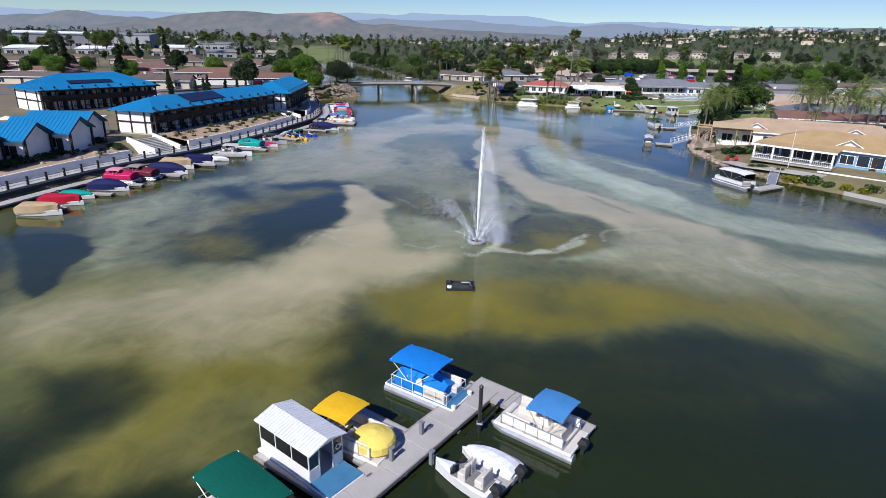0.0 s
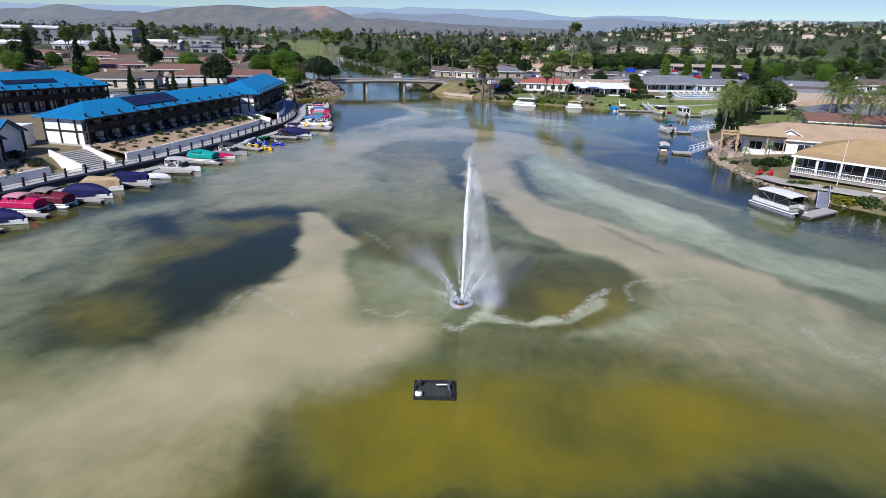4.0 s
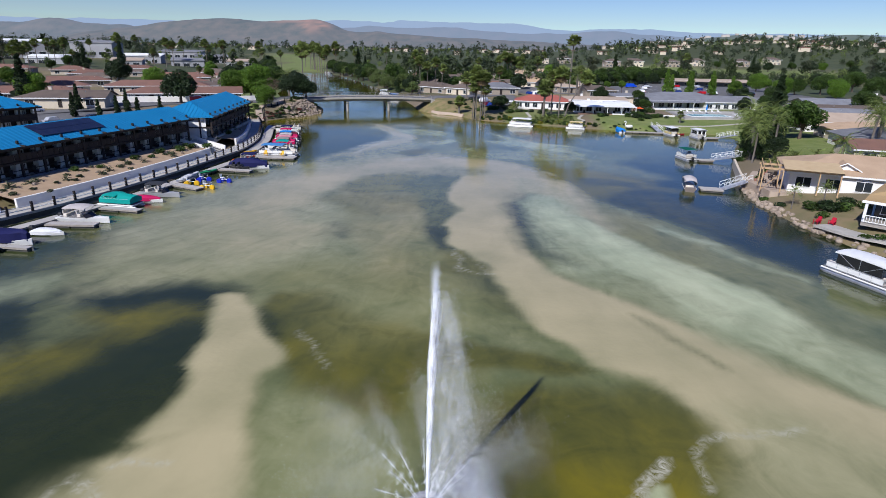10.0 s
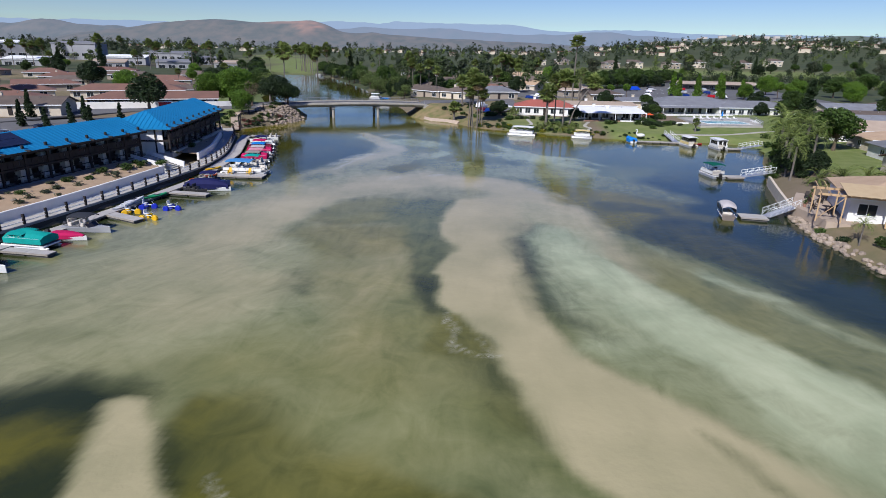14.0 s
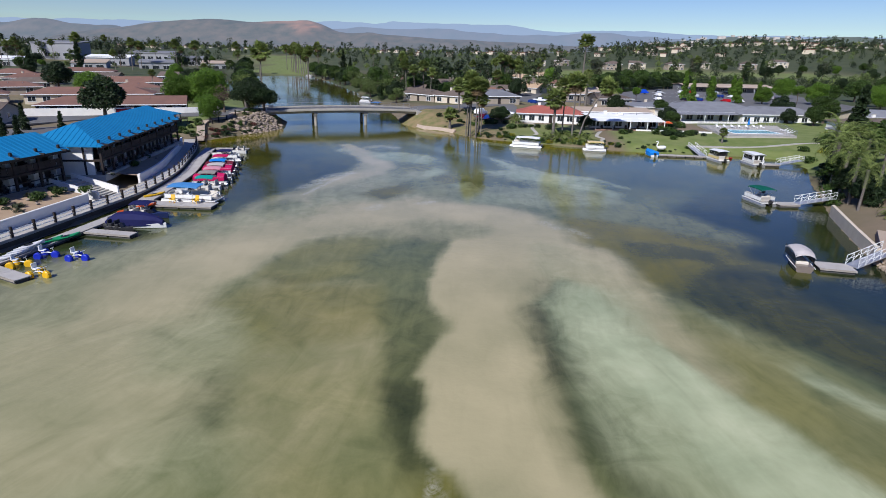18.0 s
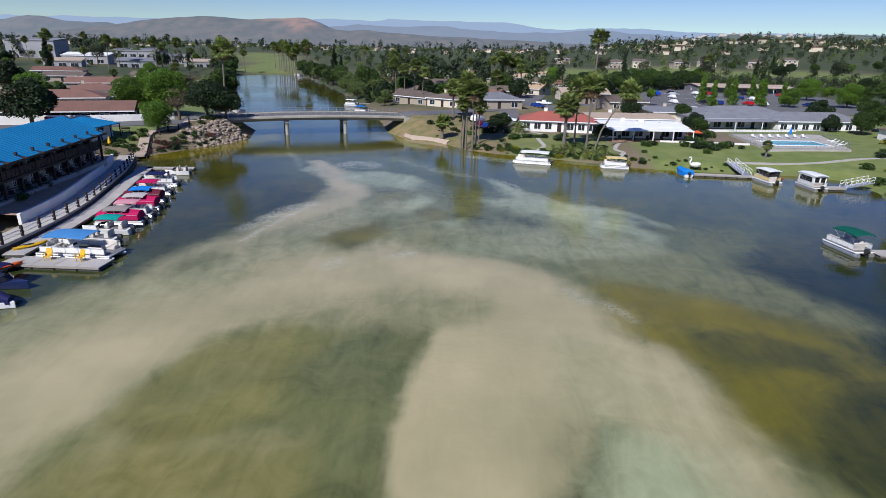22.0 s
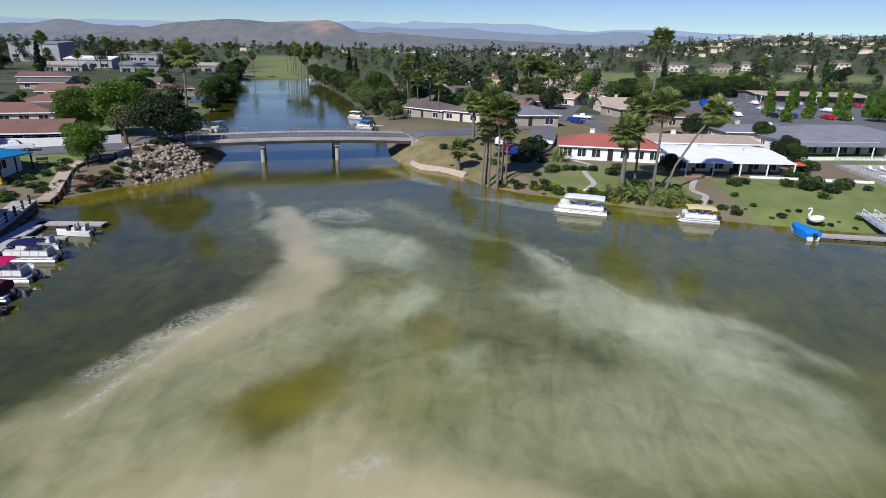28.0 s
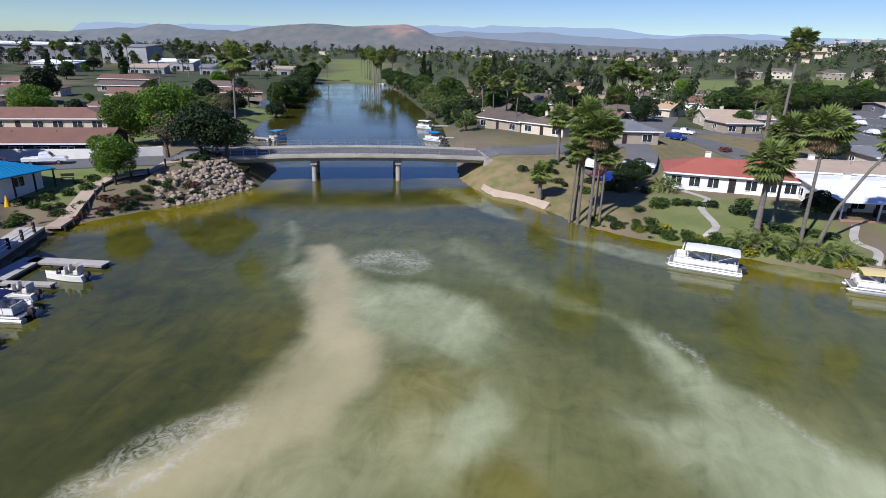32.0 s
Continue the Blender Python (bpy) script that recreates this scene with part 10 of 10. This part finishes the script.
woods = [M(), M(), M()]
for i in range(3300):
    y = rng.uniform(560, 950) if i < 700 else rng.uniform(900, 2400) if i < 2500 else rng.uniform(800, 1500)
    x = rng.uniform(-1.0, 1.05) * y if i < 2500 else rng.uniform(0.2, 0.85) * y
    if (abs(x + 145 + (y - 530) * 0.3) < 40 and y < 760) or (y < 760 and no_trees(x, y)):
        continue
    tall = rng.random() < 0.3
    h = rng.uniform(13, 21) if tall else rng.uniform(5.5, 11)
    far_crown(woods[0 if tall else rng.choice((0, 1, 1, 2))], x, y, h, h * (rng.uniform(0.2, 0.32) if tall else rng.uniform(0.4, 0.6)), 130 if i < 700 else 34, 6, 0.55 if i < 700 else 1.2)
# belts between the lake, the golf course and the houses
for i in range(560):
    if i < 190:
        x, y = rng.uniform(92, 330), rng.uniform(390, 470)
    elif i < 280:
        x, y = rng.uniform(-55, 60), rng.uniform(330, 520)
    elif i < 420:
        x, y = rng.uniform(-480, -130), rng.uniform(415, 640)
    else:
        x, y = rng.uniform(-100, 560), rng.uniform(480, 720)
    if no_trees(x, y) or (96 < x < 162 and 386 < y < 412) or (abs(x + 205) < 60 and 400 < y < 470):
        continue
    tall = rng.random() < (0.05 if i < 190 else 0.22)
    h = rng.uniform(12, 18) if tall else rng.choice([3.5, 4.5, 5.5, 6.5, 8]) * rng.uniform(0.85, 1.15)
    far_crown(woods[rng.choice((0, 0, 1)) if tall else rng.choice((0, 1, 1, 2))], x, y, h, h * (rng.uniform(0.2, 0.3) if tall else rng.uniform(0.45, 0.65)), 330, 7, 0.2 + 0.022 * h)
for m, leaf, label in zip(woods, (FAR_LEAF, MID_LEAF, PALE_LEAF), ("dark green trees scattered across the far town", "mid green trees scattered across the far town", "yellow-green trees scattered across the far town")):
    solo("far_woods", m, leaf, label, "trees", kind="stuff")
far_h, far_r = M(), M()
for _ in range(300):
    if rng.random() < 0.3:
        y = rng.uniform(800, 1500)
        x = rng.uniform(0.25, 0.75) * y
    else:
        y = rng.uniform(900, 2500)
        x = rng.uniform(-1.0, 1.0) * y
    z, L, W, a = gz(x, y), rng.uniform(8, 15), rng.uniform(7, 10), rng.uniform(0, 180)
    h = rng.uniform(3, 5.5)
    far_h.box((x, y, z + h / 2), (L, W, h), a)
    far_r.box((x, y, z + h + 0.4), (L + 1, W + 1, 0.9), a)
solo("far_houses", far_h, CREAM, "pale houses scattered over the far town", "houses", kind="stuff")
solo("far_roofs", far_r, TERRACOTTA, "brown roofs of the far town", "roofs", kind="stuff")

# ---- vehicles ----
def car(label, x, y, rz, paint, L=4.6, W=1.85, H=1.5, kind="car", z=None):
    z = gz(x, y) + 0.14 if z is None else z
    c = thing("car" if kind != "pickup" else "pickup_truck", label, "car" if kind != "pickup" else "pickup truck", "parked vehicles", pose(x, y, z, 0, 0, rz))
    belt = H * 0.58
    prof = {"car": [(-0.5, 0.3), (-0.5, 0.52), (-0.47, 0.56), (-0.36, 0.58), (-0.24, 0.97), (-0.1, 1.0), (0.1, 0.99), (0.22, 0.6), (0.42, 0.54), (0.5, 0.42), (0.5, 0.26)],
            "suv": [(-0.5, 0.3), (-0.5, 0.6), (-0.46, 0.94), (-0.3, 1.0), (0.1, 0.99), (0.22, 0.63), (0.44, 0.58), (0.5, 0.45), (0.5, 0.28)],
            "van": [(-0.5, 0.25), (-0.5, 0.95), (-0.42, 1.0), (0.22, 1.0), (0.36, 0.62), (0.47, 0.55), (0.5, 0.42), (0.5, 0.25)],
            "pickup": [(-0.5, 0.32), (-0.5, 0.6), (-0.12, 0.6), (-0.1, 0.97), (0.1, 1.0), (0.2, 0.64), (0.45, 0.58), (0.5, 0.46), (0.5, 0.3)]}[kind]
    rings = []
    for yy, k in ((-0.5, 0.93), (-0.46, 0.985), (0, 1.0), (0.46, 0.985), (0.5, 0.93)):
        rings.append([(px * L * (0.985 if abs(yy) == 0.5 else 1), yy * W * (1 if pz < 0.66 else 0.86), pz * H * (k if pz > 0.5 else 1)) for px, pz in prof])
    b = part("body", M().loft(rings), paint, c)
    x0, x1 = {"car": (-0.22, 0.12), "suv": (-0.42, 0.12), "van": (-0.46, 0.24), "pickup": (-0.08, 0.12)}[kind]
    for s in (-1, 1):
        part("side_window", M().add([(x0 * L, s * W * 0.452, 0.66 * H), (x1 * L + 0.25, s * W * 0.452, 0.66 * H), (x1 * L - 0.05, s * W * 0.437, 0.9 * H), (x0 * L + 0.2, s * W * 0.437, 0.9 * H)], [(0, 1, 2, 3)]), GLASS_DARK, b)
        for px in (-0.31, 0.31):
            w = part("wheel", M().tube([(px * L, s * (W / 2 - 0.2), 0.33), (px * L, s * (W / 2 + 0.01), 0.33)], 0.33, 12), BLACK, c)
            part("rim", M().tube([(px * L, s * (W / 2 + 0.012), 0.33), (px * L, s * (W / 2 + 0.02), 0.33)], 0.2, 10), METAL, w)
        part("headlight", M().box((L * 0.495, s * W * 0.36, 0.45 * H), (0.05, 0.3, 0.12)), GEL, b)
        part("tail_light", M().box((-L * 0.5, s * W * 0.38, 0.5 * H), (0.04, 0.22, 0.14)), C_RED, b)
    part("windscreen", M().add([(x1 * L + 0.42, -W * 0.4, 0.66 * H), (x1 * L + 0.42, W * 0.4, 0.66 * H), (x1 * L + 0.02, W * 0.36, 0.95 * H), (x1 * L + 0.02, -W * 0.36, 0.95 * H)], [(0, 1, 2, 3)]), GLASS_DARK, b)
    return c


def paint(name, c):
    return mat(name, c, tuple(v * 0.9 for v in c), 1, 0.2, spec=0.6)


PW, PB, PN, PS, PR, PG = paint("white_car_paint", (0.8, 0.8, 0.8)), paint("black_car_paint", (0.012, 0.012, 0.014)), paint("blue_car_paint", (0.01, 0.03, 0.16)), paint("silver_car_paint", (0.42, 0.43, 0.45)), paint("red_car_paint", (0.4, 0.01, 0.015)), paint("maroon_car_paint", (0.08, 0.01, 0.02))
car("white crew-cab pickup truck on the street", -78.5, 219.8, 36, PW, 5.8, 2.0, 1.85, "pickup")
vb = car("small red and white vintage van on the street", -84.2, 215.6, 36, PR, 4.3, 1.75, 1.95, "van")
part("roof_panel", M().box((-0.3, 0, 1.96), (3.2, 1.4, 0.1), b=0.03), PW, vb, "white painted roof")
car("dark maroon car in the driveway", 4.2, 243.0, 60, PG)
car("dark blue car in the driveway", 5.8, 240.8, 60, PN)
car("white van parked in the driveway", 3.4, 247.0, 60, PW, 4.9, 1.9, 1.9, "suv")
car("white pickup truck in the driveway", 10.8, 250.6, -12, PW, 5.4, 1.95, 1.7, "pickup")
car("white pickup truck on the street", 27.0, 303.0, -30, PW, 5.4, 1.95, 1.7, "pickup")
car("dark blue car on the street", 23.6, 292.0, -30, PN, 4.6, 1.85, 1.5, "suv")
car("bright blue van by the hedge", 80.5, 357, 8, paint("bright_blue_paint", (0.01, 0.06, 0.5)), 5.6, 2.1, 2.2, "van", lz)
car("silver car by the hedge", 90, 361, 8, PS, z=lz)
car("black car on the side street", 48.8, 296.5, -18, PB)
car("white car on the side street", 73.5, 290.5, -8, PW)
for i in range(30):
    r, k = divmod(i, 10)
    if (i * 7) % 10 < 6:
        car("parked car in the clubhouse lot", 76 + k * 5.4 + r * 8, 318.4 + r * 26, 98, (PW, PS, PB, PN, PW, PR)[i % 6], 4.6, 1.85, 1.5, ("car", "suv")[i % 2], lz)
for x, y, m, kd in ((-129, 219, PW, "car"), (-150, 246, PB, "suv"), (-122, 205, PW, "suv"), (-90, 176, PB, "suv"), (-86, 172, PW, "car"), (-95, 168, PS, "car"), (-83, 182, PN, "car"), (128, 240, PB, "car"), (-112, 184, PW, "van")):
    car("parked car near the lodges" if x < -80 and y < 190 else "parked car on the side street", x, y, 60 if x < 0 else 10, m, kind=kd)
for i in range(14):
    car("dark car in a row beside the lawn", 168 + i * 2.9, 300 + i * 0.9, 100, (PN, PB, PS, PN)[i % 4], z=gz(185, 306) + 0.1)

# ---- rocks ----
def rock_mesh(seed):
    r = random.Random(seed)
    m = M()
    rings = []
    for u in (0.25, 0.9, 1.6, 2.3, 2.9):
        rings.append([(math.sin(u) * math.cos(v) * r.uniform(0.8, 1.15), math.sin(u) * math.sin(v) * r.uniform(0.75, 1.1), math.cos(u) * 0.65 * r.uniform(0.9, 1.1)) for v in [k * math.pi / 4 for k in range(8)]])
    return m.loft(rings).mesh("rock", ROCK)


RK = [rock_mesh(k) for k in range(6)]
heap = thing("rock_bank", "bank of tumbled brown rocks below the bridge", "rocks", kind="structure")
left = [Vector(p) for p in LEFT_SHORE[:5]]
for i in range(295):
    k = 1 if i % 3 == 0 else 2
    a, b = left[k], left[k + 1]
    p = a + (b - a) * (rng.random() if k == 2 else 0.35 + 0.65 * rng.random())
    nrm = Vector((-(b - a).y, (b - a).x)).normalized()
    q = p + nrm * rng.uniform(-0.4, 5.5 if k else 3.5)
    s = rng.uniform(0.2, 0.55)
    o = part("rock", rng.choice(RK), None, heap, at=pose(q.x, q.y, max(gz(q.x, q.y), 0.0) + 0.1 * s, rng.uniform(-20, 20), rng.uniform(-20, 20), rng.uniform(0, 360)) @ Matrix.Diagonal((s, s, s, 1)))
heap2 = thing("rock_edging", "pale rocks along the lakeside garden", "rocks", kind="structure")
right = [Vector(p) for p in ((51, 154.6), (44.3, 135.5), (42.4, 124), (42.8, 114), (45, 105), (49, 98))]
for i in range(170):
    k = rng.choice([1, 1, 1, 2, 2, 3, 4])
    a, b = right[k], right[k + 1]
    p = a + (b - a) * rng.random()
    s = rng.uniform(0.2, 0.5)
    nrm = Vector((-(b - a).y, (b - a).x)).normalized()
    q = p + nrm * rng.uniform(-0.2, 1.4)
    part("rock", rng.choice(RK), None, heap2, at=pose(q.x, q.y, max(gz(q.x, q.y), 0.05) + 0.1 * s, rng.uniform(-20, 20), rng.uniform(-20, 20), rng.uniform(0, 360)) @ Matrix.Diagonal((s, s, s, 1)))
bed_rocks = thing("rock_garden", "brown boulders and stones scattered in the planted beds", "rocks", kind="structure")
for line, far in (bed_b, bed_c, bed_d):
    for i in range(len(line)):
        for k in range(3 if line is bed_b[0] else 1):
            f = rng.uniform(0.15, 0.9)
            p = line[i] + (far[i] - line[i]) * f
            s = rng.uniform(0.15, 0.6 if line is bed_b[0] else 0.32)
            part("rock", rng.choice(RK), None, bed_rocks, at=pose(p.x + rng.uniform(-1.5, 1.5), p.y + rng.uniform(-1.5, 1.5), 2.0 + 0.75 * f, rng.uniform(-20, 20), rng.uniform(-20, 20), rng.uniform(0, 360)) @ Matrix.Diagonal((s, s, s, 1)))
sandy = smooth_line([(-17, 241.5), (-13.3, 235.2), (-8.5, 232.4), (-4.2, 228.8)], 5)
s2 = shift_line(sandy, 1.3)
solo("sandy_edge", M().loft([[(*sandy[i], -0.3), (*(sandy[i] * 0.5 + s2[i] * 0.5), 0.45 + 0.15 * noise.noise(Vector((i * 0.7, 0, 0)))), (*s2[i], 0.9), (*s2[i], 0.2)] for i in range(len(sandy))]), BEIGE_ROOF, "pale eroded edge of the grassy bank", "bank", kind="structure")
